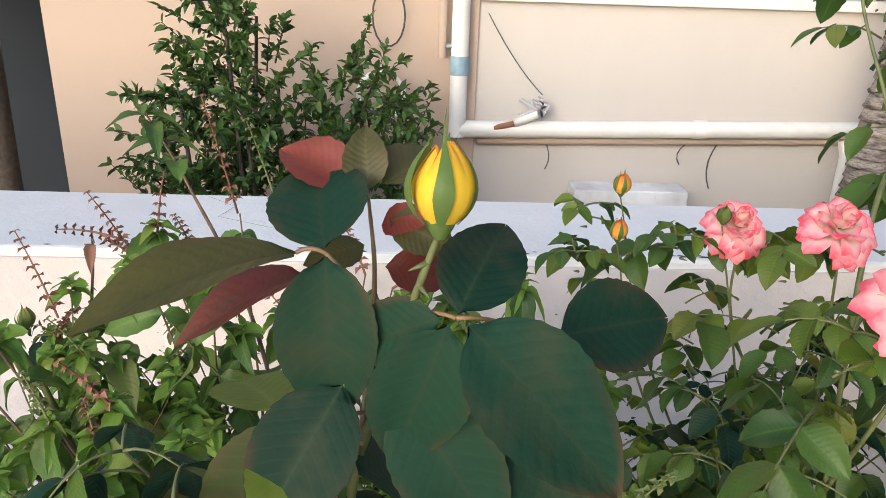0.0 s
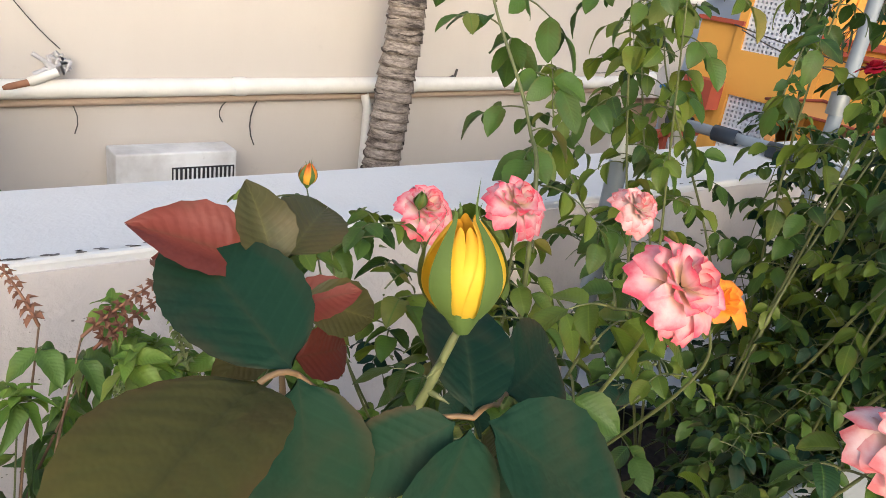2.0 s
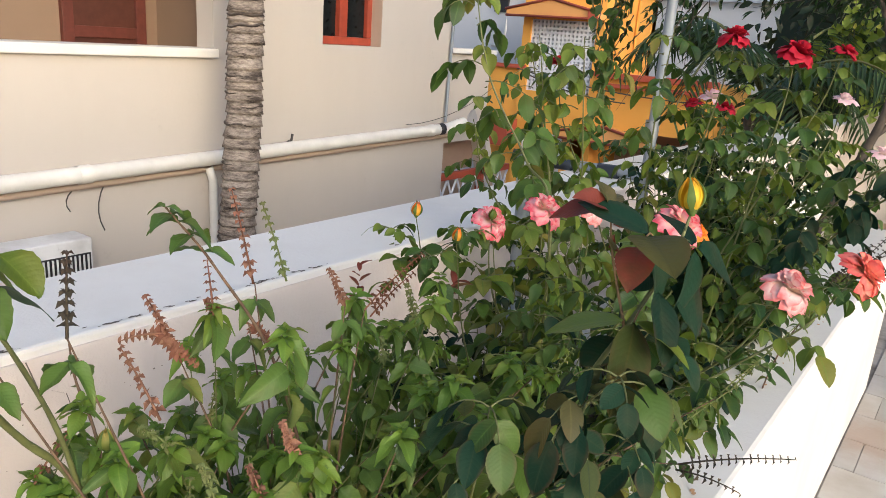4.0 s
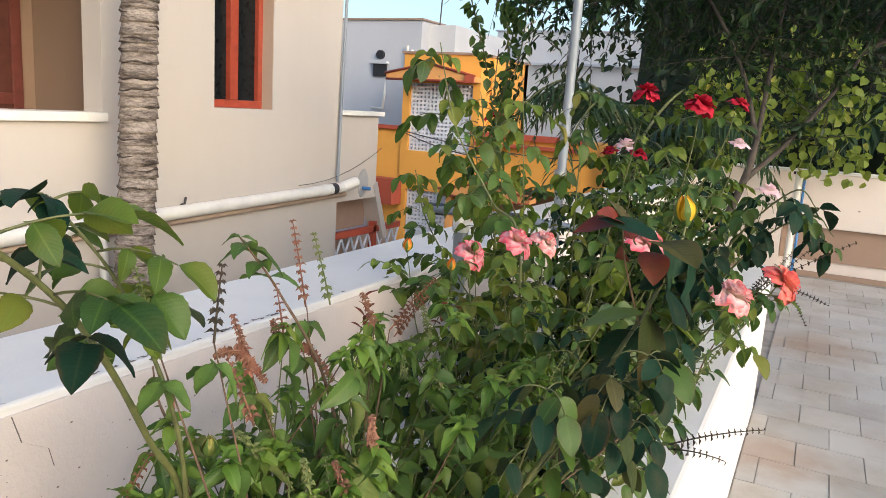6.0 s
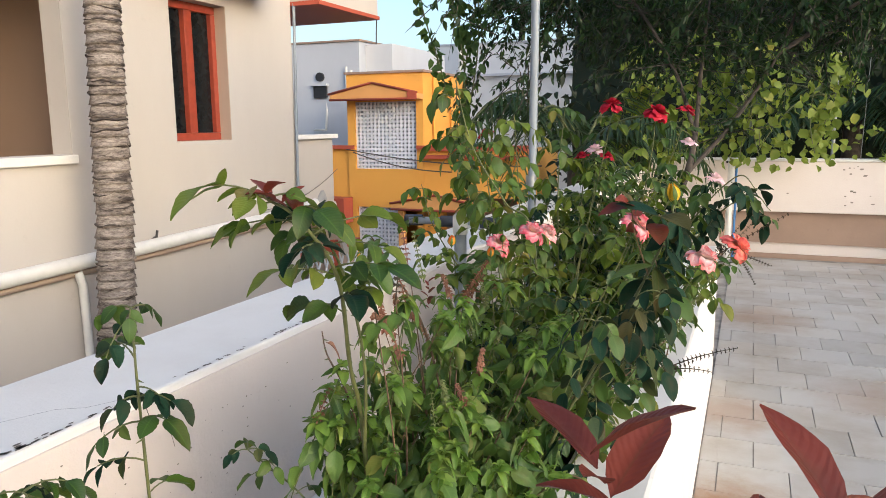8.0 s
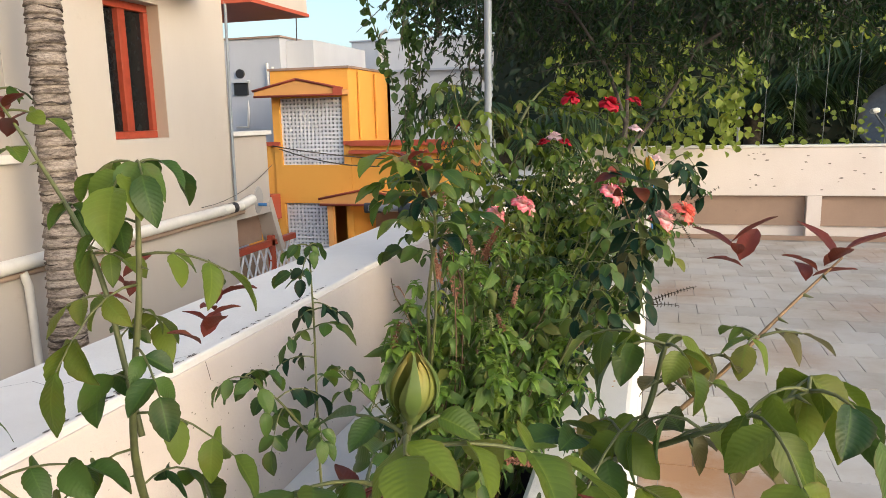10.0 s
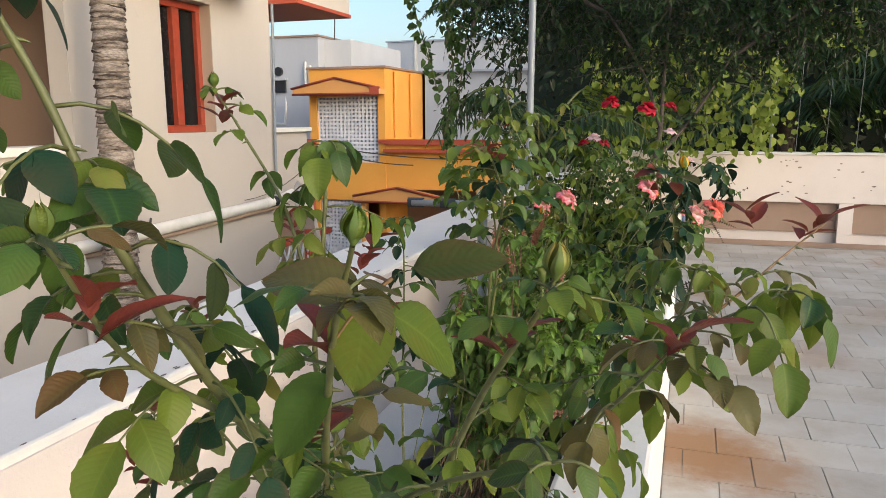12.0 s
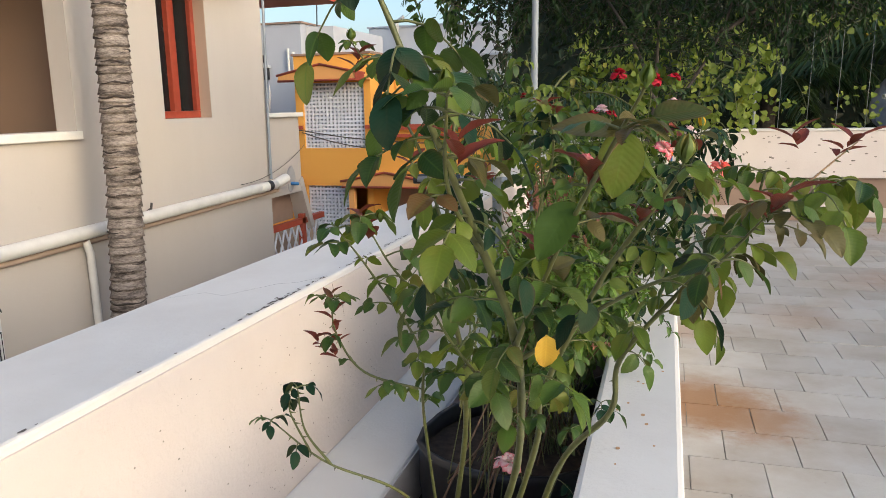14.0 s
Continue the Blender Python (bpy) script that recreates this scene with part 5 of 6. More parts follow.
rose_bud(F, (-0.321, 3.158, 1.20), (0, 0, 1), 0.020, M_GREENBUD, 0.1, "small green bud")
f4 = F.cane([(-0.35, 3.19, 0.84), (-0.44, 3.14, 1.0), (-0.50, 3.08, 1.10)], 0.0036, 0.0016)
F.dress(f4, 0.4, 0.045, 0.038, [M_ROSELEAF, M_BIGLEAF], "rose", 1, 0.8)
f5 = F.cane([(-0.35, 3.18, 0.80), (-0.24, 3.08, 0.95), (-0.20, 3.02, 1.03)], 0.0036, 0.0016)
F.dress(f5, 0.3, 0.04, 0.046, ROSE_MIX, "rose", 2, 0.9)
F.done(M_STEM)


# ---- holy basil ----
def basil(loc, centre, radii, n, seed, single, label):
    A = Plant("holy_basil", loc, label, "basil", seed, single)
    q = A.rnd
    for k in range(n):
        u = Vector((q.gauss(0, 1), q.gauss(0, 1), q.gauss(0, 0.9))).normalized() * q.uniform(0.5, 1.05)
        tip = (centre[0] + radii[0] * u.x, centre[1] + radii[1] * u.y, max(0.72, centre[2] + radii[2] * u.z))
        b = (loc[0] + q.gauss(0, 0.05), loc[1] + q.gauss(0, 0.06), loc[2])
        mid = (loc[0] * 0.5 + tip[0] * 0.5 + q.gauss(0, 0.03), loc[1] * 0.5 + tip[1] * 0.5 + q.gauss(0, 0.03), (b[2] + tip[2]) / 2 + 0.10 * q.random())
        p = A.cane([b, mid, tip], 0.0042 if k < 16 else 0.0024, 0.0014, M_WOODY, False, 7, k < 16)
        m = len(p)
        for i in range(int(m * 0.5), m):
            a = i * 1.571 + q.uniform(-0.5, 0.5)
            for sgn in (0, math.pi):
                if q.random() < 0.85:
                    d = np.array((math.cos(a + sgn), math.sin(a + sgn), q.uniform(-1.9, 0.1)))
                    A.leaf(p[i], d, (0.8 * q.gauss(0, 1), 0.8 * q.gauss(0, 1), 1), q.uniform(0.026, 0.054), "basil", M_TULSI)
        for lift, ring, lo, hi in ((0.0, 4, 0.022, 0.032), (0.006, 4, 0.014, 0.024), (0.011, 3, 0.008, 0.014)):
            for j in range(ring):
                a = j * 6.283 / ring + lift * 90 + k
                A.leaf(p[-1] + np.array((0, 0, lift)), (math.cos(a), math.sin(a), -0.1 + lift * 90), (q.gauss(0, 0.3), q.gauss(0, 0.3), 1), q.uniform(lo, hi), "basil", M_TULSINEW)
        if q.random() < 0.12:
            spike(A, p[-1], p[-1] + np.array((q.gauss(0, 0.02), q.gauss(0, 0.02), q.uniform(0.03, 0.07))), q.choice([M_SPIKEGREEN, M_SPIKEBROWN]), 9, 0.006)
    return A


A = basil((-0.38, 3.42, 0.52), (-0.29, 3.42, 1.07), (0.23, 0.36, 0.25), 100, 41, 280, "bushy holy basil with brown seed spikes over the planter")
for b, t, mat, w in (((-0.356, 3.355, 1.305), (-0.359, 3.329, 1.415), M_SPIKEBROWN, 15), ((-0.350, 3.398, 1.30), (-0.357, 3.368, 1.395), M_SPIKEGREEN, 14), ((-0.322, 3.503, 1.245), (-0.296, 3.581, 1.310), M_SPIKEBROWN, 18),
                     ((-0.318, 3.51, 1.235), (-0.300, 3.570, 1.285), M_SPIKEBROWN, 15), ((-0.293, 3.573, 1.215), (-0.302, 3.560, 1.272), M_SPIKEGREEN, 13), ((-0.357, 3.262, 1.240), (-0.349, 3.220, 1.325), M_SPIKEBROWN, 14),
                     ((-0.353, 3.250, 1.275), (-0.343, 3.190, 1.290), M_SPIKEBROWN, 11), ((-0.350, 3.225, 1.285), (-0.352, 3.275, 1.235), M_SPIKEBROWN, 13), ((-0.356, 3.345, 1.262), (-0.347, 3.403, 1.198), M_SPIKEBROWN, 15),
                     ((-0.331, 3.477, 1.255), (-0.339, 3.455, 1.305), M_SPIKEBROWN, 12), ((-0.307, 3.529, 1.165), (-0.311, 3.525, 1.205), M_SPIKEGREEN, 10), ((-0.259, 3.100, 1.345), (-0.250, 3.100, 1.415), M_SPIKEDARK, 10),
                     ((-0.358, 3.311, 1.258), (-0.358, 3.294, 1.302), M_SPIKEBROWN, 10), ((-0.262, 3.045, 1.345), (-0.272, 3.030, 1.420), M_SPIKEGREEN, 13), ((-0.30, 3.20, 1.22), (-0.31, 3.17, 1.30), M_SPIKEBROWN, 12),
                     ((0.05, 3.655, 1.115), (0.165, 3.70, 1.15), M_SPIKEDARK, 20), ((0.05, 3.65, 1.11), (0.125, 3.645, 1.115), M_SPIKEDARK, 12),
                     ((0.03, 3.92, 1.10), (0.10, 4.02, 1.22), M_SPIKEGREEN, 16), ((0.02, 3.88, 1.10), (0.09, 3.95, 1.20), M_SPIKEGREEN, 16), ((0.0, 3.80, 1.08), (0.06, 3.86, 1.15), M_SPIKEGREEN, 14),
                     ((-0.20, 3.15, 0.92), (-0.12, 3.08, 0.95), M_SPIKEBROWN, 14), ((-0.14, 3.2, 0.95), (-0.08, 3.12, 1.0), M_SPIKEGREEN, 14)):
    spike(A, b, t, mat, w)
for top in ((-0.356, 3.357, 1.305), (-0.322, 3.503, 1.245), (-0.357, 3.262, 1.240), (-0.352, 3.345, 1.262), (-0.259, 3.100, 1.345), (-0.262, 3.045, 1.345), (-0.331, 3.477, 1.255)):
    A.cane([(-0.33, 0.5 * top[1] + 1.70, 0.88), (0.5 * top[0] - 0.16, 0.7 * top[1] + 1.02, 1.10), top], 0.0032, 0.0014, M_WOODY, False, 5)
    for a in (0.3, 1.9, 3.4, 5.0):
        A.leaf((top[0], top[1], top[2] - 0.02), (math.cos(a), math.sin(a), -0.3), (0.2, 0, 1), 0.032, "basil", M_TULSI, True)
tp = A.cane([(-0.30, 3.42, 0.95), (-0.33, 3.37, 1.20), (-0.36, 3.31, 1.33), (-0.382, 3.266, 1.40)], 0.004, 0.0018, M_WOODY, False)
for k, i in enumerate((18, 20, 22, 23, 24)):
    for sgn in (0, 3.14):
        a = 1.57 * k + sgn + 0.4
        A.leaf(tp[i], (math.cos(a), math.sin(a), 0.15), (0, 0, 1), 0.036 if k < 4 else 0.02, "basil", M_TULSI, True)
for ctrl in (((-0.30, 3.45, 0.8), (-0.10, 3.58, 1.08), (0.05, 3.655, 1.115)), ((-0.30, 3.5, 0.8), (-0.05, 3.75, 1.05), (0.04, 3.9, 1.12)), ((-0.3, 3.4, 0.7), (-0.1, 3.40, 0.98), (0.0, 3.38, 0.90)), ((-0.3, 3.4, 0.7), (-0.12, 3.25, 0.95), (-0.05, 3.2, 0.88))):
    p = A.cane(ctrl, 0.003, 0.0013, M_WOODY, False)
    for i in range(6, len(p)):
        a = 1.57 * i
        for sgn in (0, 3.14):
            A.leaf(p[i], (math.cos(a + sgn), math.sin(a + sgn), -0.4), (0, 0, 1), A.rnd.uniform(0.022, 0.034), "basil", M_TULSI, True)
A.done(M_STEM)


A2 = basil((-0.46, 3.14, 0.52), (-0.30, 3.22, 1.05), (0.13, 0.19, 0.21), 36, 43, 200, "smaller holy basil leaning over the cream ledge")
A2.done(M_STEM)


# ---- pink rose bush ----
B = Plant("rose_bush", (-0.38, 3.95, 0.52), "bushy rose with frilled pink and white blooms", "rose", 51, 280, GRP)
q = B.rnd
for pos, d, size, mat, op, lab in (((-0.374, 3.80, 1.286), (0.45, -0.5, 0.6), 0.028, M_PINK, 1.0, "frilled pink and white rose"), ((-0.313, 3.864, 1.307), (0.4, -0.5, 0.6), 0.030, M_PINK, 1.0, "frilled pink and white rose"),
                                   ((-0.337, 4.093, 1.272), (0.5, -0.4, 0.6), 0.029, M_PALEPINK, 0.9, "fading pink rose"), ((-0.062, 3.775, 1.346), (0.5, -0.6, 0.5), 0.033, M_PINK, 1.05, "large ruffled pink rose"),
                                   ((0.066, 3.885, 1.265), (0.3, -0.8, 0.5), 0.034, M_PALEPINK, 1.1, "fading white and red rose"), ((0.131, 4.083, 1.261), (0.6, -0.4, 0.5), 0.036, M_CORAL, 1.0, "coral red rose")):
    base = (-0.38 + q.gauss(0, 0.05), 3.95 + q.gauss(0, 0.06), 0.52)
    below = np.array(pos) - np.array(d) / np.linalg.norm(d) * 0.016
    ctrl = [base, ((base[0] + pos[0]) / 2, (base[1] + pos[1]) / 2 + 0.03, 0.95), (pos[0] * 0.85 + base[0] * 0.15, pos[1] + 0.02, pos[2] - 0.12), tuple(below)]
    p = B.cane(ctrl, 0.005, 0.0018)
    B.dress(p, 0.30, 0.042, 0.046, [M_ROSELEAF, M_ROSELEAF, M_ROSELIGHT], "rose", 2, 0.7)
    bloom(B, pos, d, size, mat, op, 38, lab)
for pos, size, mat, lab in (((-0.455, 3.707, 1.293), 0.022, M_ORANGE, "slim orange bud"), ((-0.355, 3.68, 1.278), 0.020, M_ORANGE, "half-open orange bud"), ((-0.36, 3.78, 1.295), 0.016, M_ROSELIGHT, "small green bud")):
    base = (-0.38, 3.90, 0.8)
    p = B.cane([base, (pos[0] * 0.8 + base[0] * 0.2, pos[1] + 0.05, 1.1), (pos[0], pos[1], pos[2] - 0.005)], 0.003, 0.0014)
    B.dress(p, 0.45, 0.05, 0.036, [M_ROSELEAF, M_ROSELIGHT], "rose", 1, 0.6)
    rose_bud(B, pos, (0.05, 0.0, 1), size, mat, 0.8, lab)
bloom(B, (-0.052, 3.812, 1.332), (0.5, -0.2, 0.6), 0.020, M_ORANGE, 0.45, 14, "orange half-open rose")
B.cane([(-0.3, 3.9, 0.9), (-0.09, 3.86, 1.22), (-0.056, 3.814, 1.324)], 0.003, 0.0018)
B.red_shoot((-0.44, 3.62, 1.25), (0, 0, 1), 0.026, 5)
B.red_shoot((-0.35, 3.74, 1.22), (0.3, -0.2, 0.6), 0.030, 5)
for k in range(40):
    u = Vector((q.gauss(0, 1), q.gauss(0, 1), q.gauss(0, 0.9))).normalized() * q.uniform(0.6, 1.0)
    t = (-0.24 + 0.27 * u.x, 3.92 + 0.30 * u.y, 1.03 + 0.24 * u.z)
    b = (-0.38 + q.gauss(0, 0.06), 3.95 + q.gauss(0, 0.08), 0.52)
    p = B.cane([b, ((b[0] + t[0]) / 2, (b[1] + t[1]) / 2, (b[2] + t[2]) / 2 + 0.08), t], 0.003, 0.0014, None, False, 5, False)
    B.dress(p, 0.35, 0.040, 0.040, [M_ROSELEAF, M_ROSELEAF, M_BIGLEAF, M_ROSELIGHT], "rose", 2, 0.8)
B.done(M_STEM, (0.02, 0.034, 0.018))

# ---- red rose bush ----
C = Plant("rose_bush", (-0.42, 4.75, 0.52), "tall rose bush with crimson blooms above dense leaves", "rose", 61, 280, GRP)
q = C.rnd
for pos, d, size, mat, op, n, lab in (((-0.264, 4.614, 1.605), (0.1, -0.35, 1), 0.034, M_RED, 1.15, 28, "open crimson rose"), ((-0.126, 4.586, 1.580), (0.35, -0.5, 0.8), 0.036, M_RED, 1.1, 28, "open crimson rose"),
                                      ((-0.045, 4.62, 1.585), (0.4, -0.3, 0.8), 0.026, M_RED, 0.7, 20, "half-open crimson rose"), ((-0.347, 4.789, 1.462), (0.1, -0.5, 0.9), 0.030, M_BLUSH, 0.9, 22, "blush white rose"),
                                      ((-0.385, 4.77, 1.44), (-0.2, -0.6, 0.7), 0.026, M_RED, 0.6, 18, "half-open crimson rose"), ((-0.305, 4.77, 1.44), (0.3, -0.6, 0.7), 0.026, M_RED, 0.6, 18, "half-open crimson rose"),
                                      ((-0.045, 4.74, 1.486), (0.2, -0.4, 1), 0.026, M_BLUSH, 0.6, 18, "blush white rose"), ((0.03, 4.95, 1.36), (0.3, -0.4, 0.8), 0.032, M_BLUSH, 0.8, 20, "blush white rose"),
                                      ((-0.64, 4.52, 1.52), (-0.3, -0.5, 0.8), 0.024, M_RED, 0.6, 16, "small crimson rose")):
    base = (-0.42 + q.gauss(0, 0.06), 4.75 + q.gauss(0, 0.08), 0.52)
    below = np.array(pos) - np.array(d) / np.linalg.norm(d) * 0.014
    p = C.cane([base, ((base[0] + pos[0]) / 2, (base[1] + pos[1]) / 2, 1.05), (pos[0] * 0.9 + base[0] * 0.1, pos[1] + 0.02, pos[2] - 0.14), tuple(below)], 0.005, 0.0017)
    C.dress(p, 0.30, 0.045, 0.046, [M_ROSELEAF, M_ROSELEAF, M_ROSELIGHT], "rose", 2, 0.8)
    bloom(C, pos, d, size, mat, op, n, lab)
for ctrl, mats in ((((-0.36, 4.05, 0.6), (-0.325, 3.97, 1.25), (-0.42, 4.03, 1.36), (-0.50, 4.01, 1.50), (-0.54, 4.0, 1.66)), [M_ROSELIGHT, M_ROSELEAF]),
                   (((-0.5, 4.6, 0.6), (-0.58, 4.45, 1.2), (-0.62, 4.38, 1.58)), [M_ROSELIGHT, M_ROSELIGHT, M_ROSELEAF]), (((-0.5, 4.7, 0.6), (-0.66, 4.6, 1.2), (-0.74, 4.55, 1.56)), [M_ROSELIGHT, M_ROSELEAF]),
                   (((-0.5, 4.6, 0.6), (-0.50, 4.45, 1.2), (-0.50, 4.36, 1.58)), [M_ROSELIGHT, M_ROSELEAF]), (((-0.5, 4.8, 0.6), (-0.80, 4.55, 1.15), (-0.86, 4.5, 1.36)), [M_ROSELEAF, M_ROSELIGHT]),
                   (((-0.45, 4.8, 0.6), (-0.45, 4.7, 1.3), (-0.42, 4.66, 1.62)), [M_ROSELIGHT, M_ROSELEAF]), (((-0.3, 4.8, 0.7), (-0.05, 4.62, 1.20), (0.10, 4.47, 1.40), (0.16, 4.44, 1.37)), [M_ROSELEAF, M_BIGLEAF]),
                   (((-0.3, 4.8, 0.7), (0.0, 4.70, 1.20), (0.14, 4.6, 1.34), (0.20, 4.58, 1.30)), [M_ROSELEAF, M_BIGLEAF]), (((-0.2, 4.8, 0.8), (0.02, 4.65, 1.1), (0.12, 4.5, 1.16)), [M_ROSELEAF])):
    p = C.cane(ctrl, 0.005, 0.002)
    C.dress(p, 0.28, 0.034, 0.050, mats, "rose", 2, 1.0)
for k in range(64):
    u = Vector((q.gauss(0, 1), q.gauss(0, 1), q.gauss(0, 0.9))).normalized() * q.uniform(0.55, 1.0)
    t = (-0.33 + 0.38 * u.x, 5.02 + 0.32 * u.y, 1.13 + 0.38 * u.z)
    b = (-0.42 + q.gauss(0, 0.08), 4.95 + q.gauss(0, 0.15), 0.52)
    p = C.cane([b, ((b[0] + t[0]) / 2, (b[1] + t[1]) / 2, (b[2] + t[2]) / 2 + 0.10), t], 0.003, 0.0014, None, False, 5, False)
    C.dress(p, 0.35, 0.040, 0.040, [M_ROSELEAF, M_ROSELEAF, M_BIGLEAF, M_ROSELIGHT], "rose", 2, 0.8)
# low leaves below the gap between the two bushes
for k in range(26):
    t = (min(-0.10, -0.26 + 0.15 * q.gauss(0, 1)), 4.48 + 0.17 * q.gauss(0, 1), 0.88 + 0.07 * q.gauss(0, 1))
    b = (-0.42 + q.gauss(0, 0.08), 4.7 + q.gauss(0, 0.12), 0.52)
    p = C.cane([b, ((b[0] + t[0]) / 2, (b[1] + t[1]) / 2, (b[2] + t[2]) / 2 + 0.05), t], 0.003, 0.0014, None, False, 5, False)
    C.dress(p, 0.45, 0.036, 0.040, [M_ROSELEAF, M_ROSELEAF, M_BIGLEAF], "rose", 2, 0.7)
C.done(M_STEM, (0.030, -0.040, 0.022))

G = Plant("holy_basil", (-0.1, 4.75, 0.52), "dry holy basil stalks with dark seed spikes", "basil", 71, 60)
for b, t in (((0.08, 4.50, 1.18), (0.28, 4.66, 1.30)), ((0.10, 4.52, 1.18), (0.20, 4.56, 1.30)), ((0.08, 4.5, 1.16), (0.15, 4.50, 1.28)), ((0.12, 4.52, 1.2), (0.24, 4.55, 1.16)), ((0.14, 4.55, 1.2), (0.20, 4.57, 1.10)), ((0.06, 4.5, 1.15), (0.12, 4.48, 1.25))):
    spike(G, b, t, M_SPIKEDARK, 18, 0.006)
p = G.cane([(-0.10, 4.72, 0.52), (-0.02, 4.6, 0.95), (0.10, 4.52, 1.18)], 0.004, 0.0016, M_WOODY, False)
for i in range(6, len(p)):
    for sgn in (0, 3.14):
        G.leaf(p[i], (math.cos(1.57 * i + sgn), math.sin(1.57 * i + sgn), -0.1), (0, 0, 1), 0.026, "basil", M_TULSI)
G.done(M_STEM)

# low rose behind, towards the planter's end
K = Plant("rose_bush", (-0.42, 5.6, 0.52), "leafy rose bush without flowers behind the crimson one", "rose", 81, 120, GRP)
q = K.rnd
for k in range(44):
    u = Vector((q.gauss(0, 1), q.gauss(0, 1), q.gauss(0, 0.9))).normalized() * q.uniform(0.5, 1.0)
    t = (-0.40 + 0.36 * u.x, 5.6 + 0.5 * u.y, 1.10 + 0.42 * u.z)
    b = (-0.42 + q.gauss(0, 0.08), 5.6 + q.gauss(0, 0.15), 0.5)
    p = K.cane([b, ((b[0] + t[0]) / 2, (b[1] + t[1]) / 2, (b[2] + t[2]) / 2 + 0.10), t], 0.003, 0.0014, None, False, 5, False)
    K.dress(p, 0.40, 0.055, 0.044, [M_ROSELEAF, M_BIGLEAF, M_ROSELIGHT], "rose", 2, 0.8)
K.done(M_STEM)


# ---- crowns of many small leaves ----
def scatter(soup, pos, d, nrm, size, shape):
    """Many copies of one light leaf at once."""
    v, f = shape
    n = len(pos)
    d = d / (np.linalg.norm(d, axis=1)[:, None] + 1e-9)
    x = np.cross(d, nrm)
    x /= np.linalg.norm(x, axis=1)[:, None] + 1e-9
    z = np.cross(x, d)
    allv = pos[:, None, :] + size[:, None, None] * (v[None, :, 0:1] * x[:, None, :] + v[None, :, 1:2] * d[:, None, :] + v[None, :, 2:3] * z[:, None, :])
    allf = (f[None, :, :] + (np.arange(n) * len(v))[:, None, None]).reshape(-1, 4)
    soup.add(allv.reshape(-1, 3), allf)


def soup_mesh(soup, name):
    me = bpy.data.meshes.new(name)
    fs = [list(dict.fromkeys(r)) for block in soup.f for r in block.tolist()]
    me.from_pydata(np.concatenate(soup.v), [], fs)
    return me


def twig_leaves(rng, starts, ends, per, size, shape, soup, twigs=None, r=0.004, droop=0.2):
    """Leaves set along short twigs, which give clumps and gaps."""
    for a, b in zip(starts, ends):
        t = rng.uniform(0.1, 1.0, per)
        p = a + (b - a) * t[:, None]
        p[:, 2] -= droop * np.linalg.norm(b - a) * t ** 2 * 0.4
        ax = (b - a) / (np.linalg.norm(b - a) + 1e-9)
        d = rng.normal(0, 1, (per, 3)) * 0.9 + ax * 0.8 + np.array((0, 0, -droop))
        nr = rng.normal(0, 0.5, (per, 3)) + np.array((0, 0, 1.0))
        scatter(soup, p, d, nr, rng.uniform(0.65, 1.25, per) * size, shape)
        if twigs is not None:
            twigs.add(*tube_arrays([a, (a + b) / 2 - np.array((0, 0, droop * 0.05)), b - np.array((0, 0, droop * 0.3 * np.linalg.norm(b - a)))], [r, r * 0.7, r * 0.3], 4))


# tree over the end of the planter
rng = np.random.default_rng(7)
tree = thing("tree", (-0.42, 6.5, 0.3), "spreading tree with small dark leaves over the parapet", "tree")
tube("trunk", smooth_path([(-0.42, 6.5, 0.3), (-0.30, 6.48, 0.8), (-0.15, 6.5, 1.30), (-0.12, 6.55, 1.5)]), np.linspace(0.026, 0.016, 25), M_BARK, tree)
limbs = [[(-0.12, 6.55, 1.5), (-0.25, 6.65, 1.85), (-0.50, 6.8, 2.25), (-0.9, 7.0, 2.7)], [(-0.15, 6.5, 1.30), (0.05, 6.7, 1.55), (0.28, 6.9, 1.95), (0.45, 7.2, 2.5)], [(-0.12, 6.55, 1.5), (-0.12, 6.9, 2.0), (-0.1, 7.3, 2.6)], [(-0.5, 6.8, 2.25), (-1.0, 6.7, 2.5), (-1.5, 6.9, 2.6)], [(0.28, 6.9, 1.95), (0.8, 7.1, 2.3), (1.25, 7.3, 2.55)]]
for l in limbs:
    pl = smooth_path(l)
    tube("limb", pl, np.linspace(0.014, 0.005, len(pl)), M_BARK, tree, 7)
lv, tw = Soup(), Soup()
n = 1500
u = rng.normal(0, 1, (n, 3))
u /= np.linalg.norm(u, axis=1)[:, None]
rad = rng.uniform(0.35, 1.0, n)[:, None]
cen = np.array((0.25, 7.4, 2.62))
st = cen + u * rad * np.array((2.0, 1.3, 0.68))
wob = np.array([noise.noise(Vector(p * 1.6)) for p in st])
st = st[wob > -0.32]
ax = rng.normal(0, 1, st.shape) * np.array((1, 1, 0.5)) + (st - cen) * 0.5 + np.array((0, 0, -0.35))
ax /= np.linalg.norm(ax, axis=1)[:, None]
twig_leaves(rng, st, st + ax * rng.uniform(0.18, 0.42, len(st))[:, None], 24, 0.056, flat_leaf(0.42, 0.3, 0.2), lv, tw, 0.004, 0.5)
for l in limbs:
    pl = smooth_path(l)
    ids = rng.integers(6, len(pl), 26)
    ax = rng.normal(0, 0.6, (26, 3)) + np.array((0, -0.1, -0.1))
    twig_leaves(rng, pl[ids], pl[ids] + ax * 0.34, 14, 0.055, flat_leaf(0.45, 0.3, 0.2), lv, tw, 0.003, 0.4)
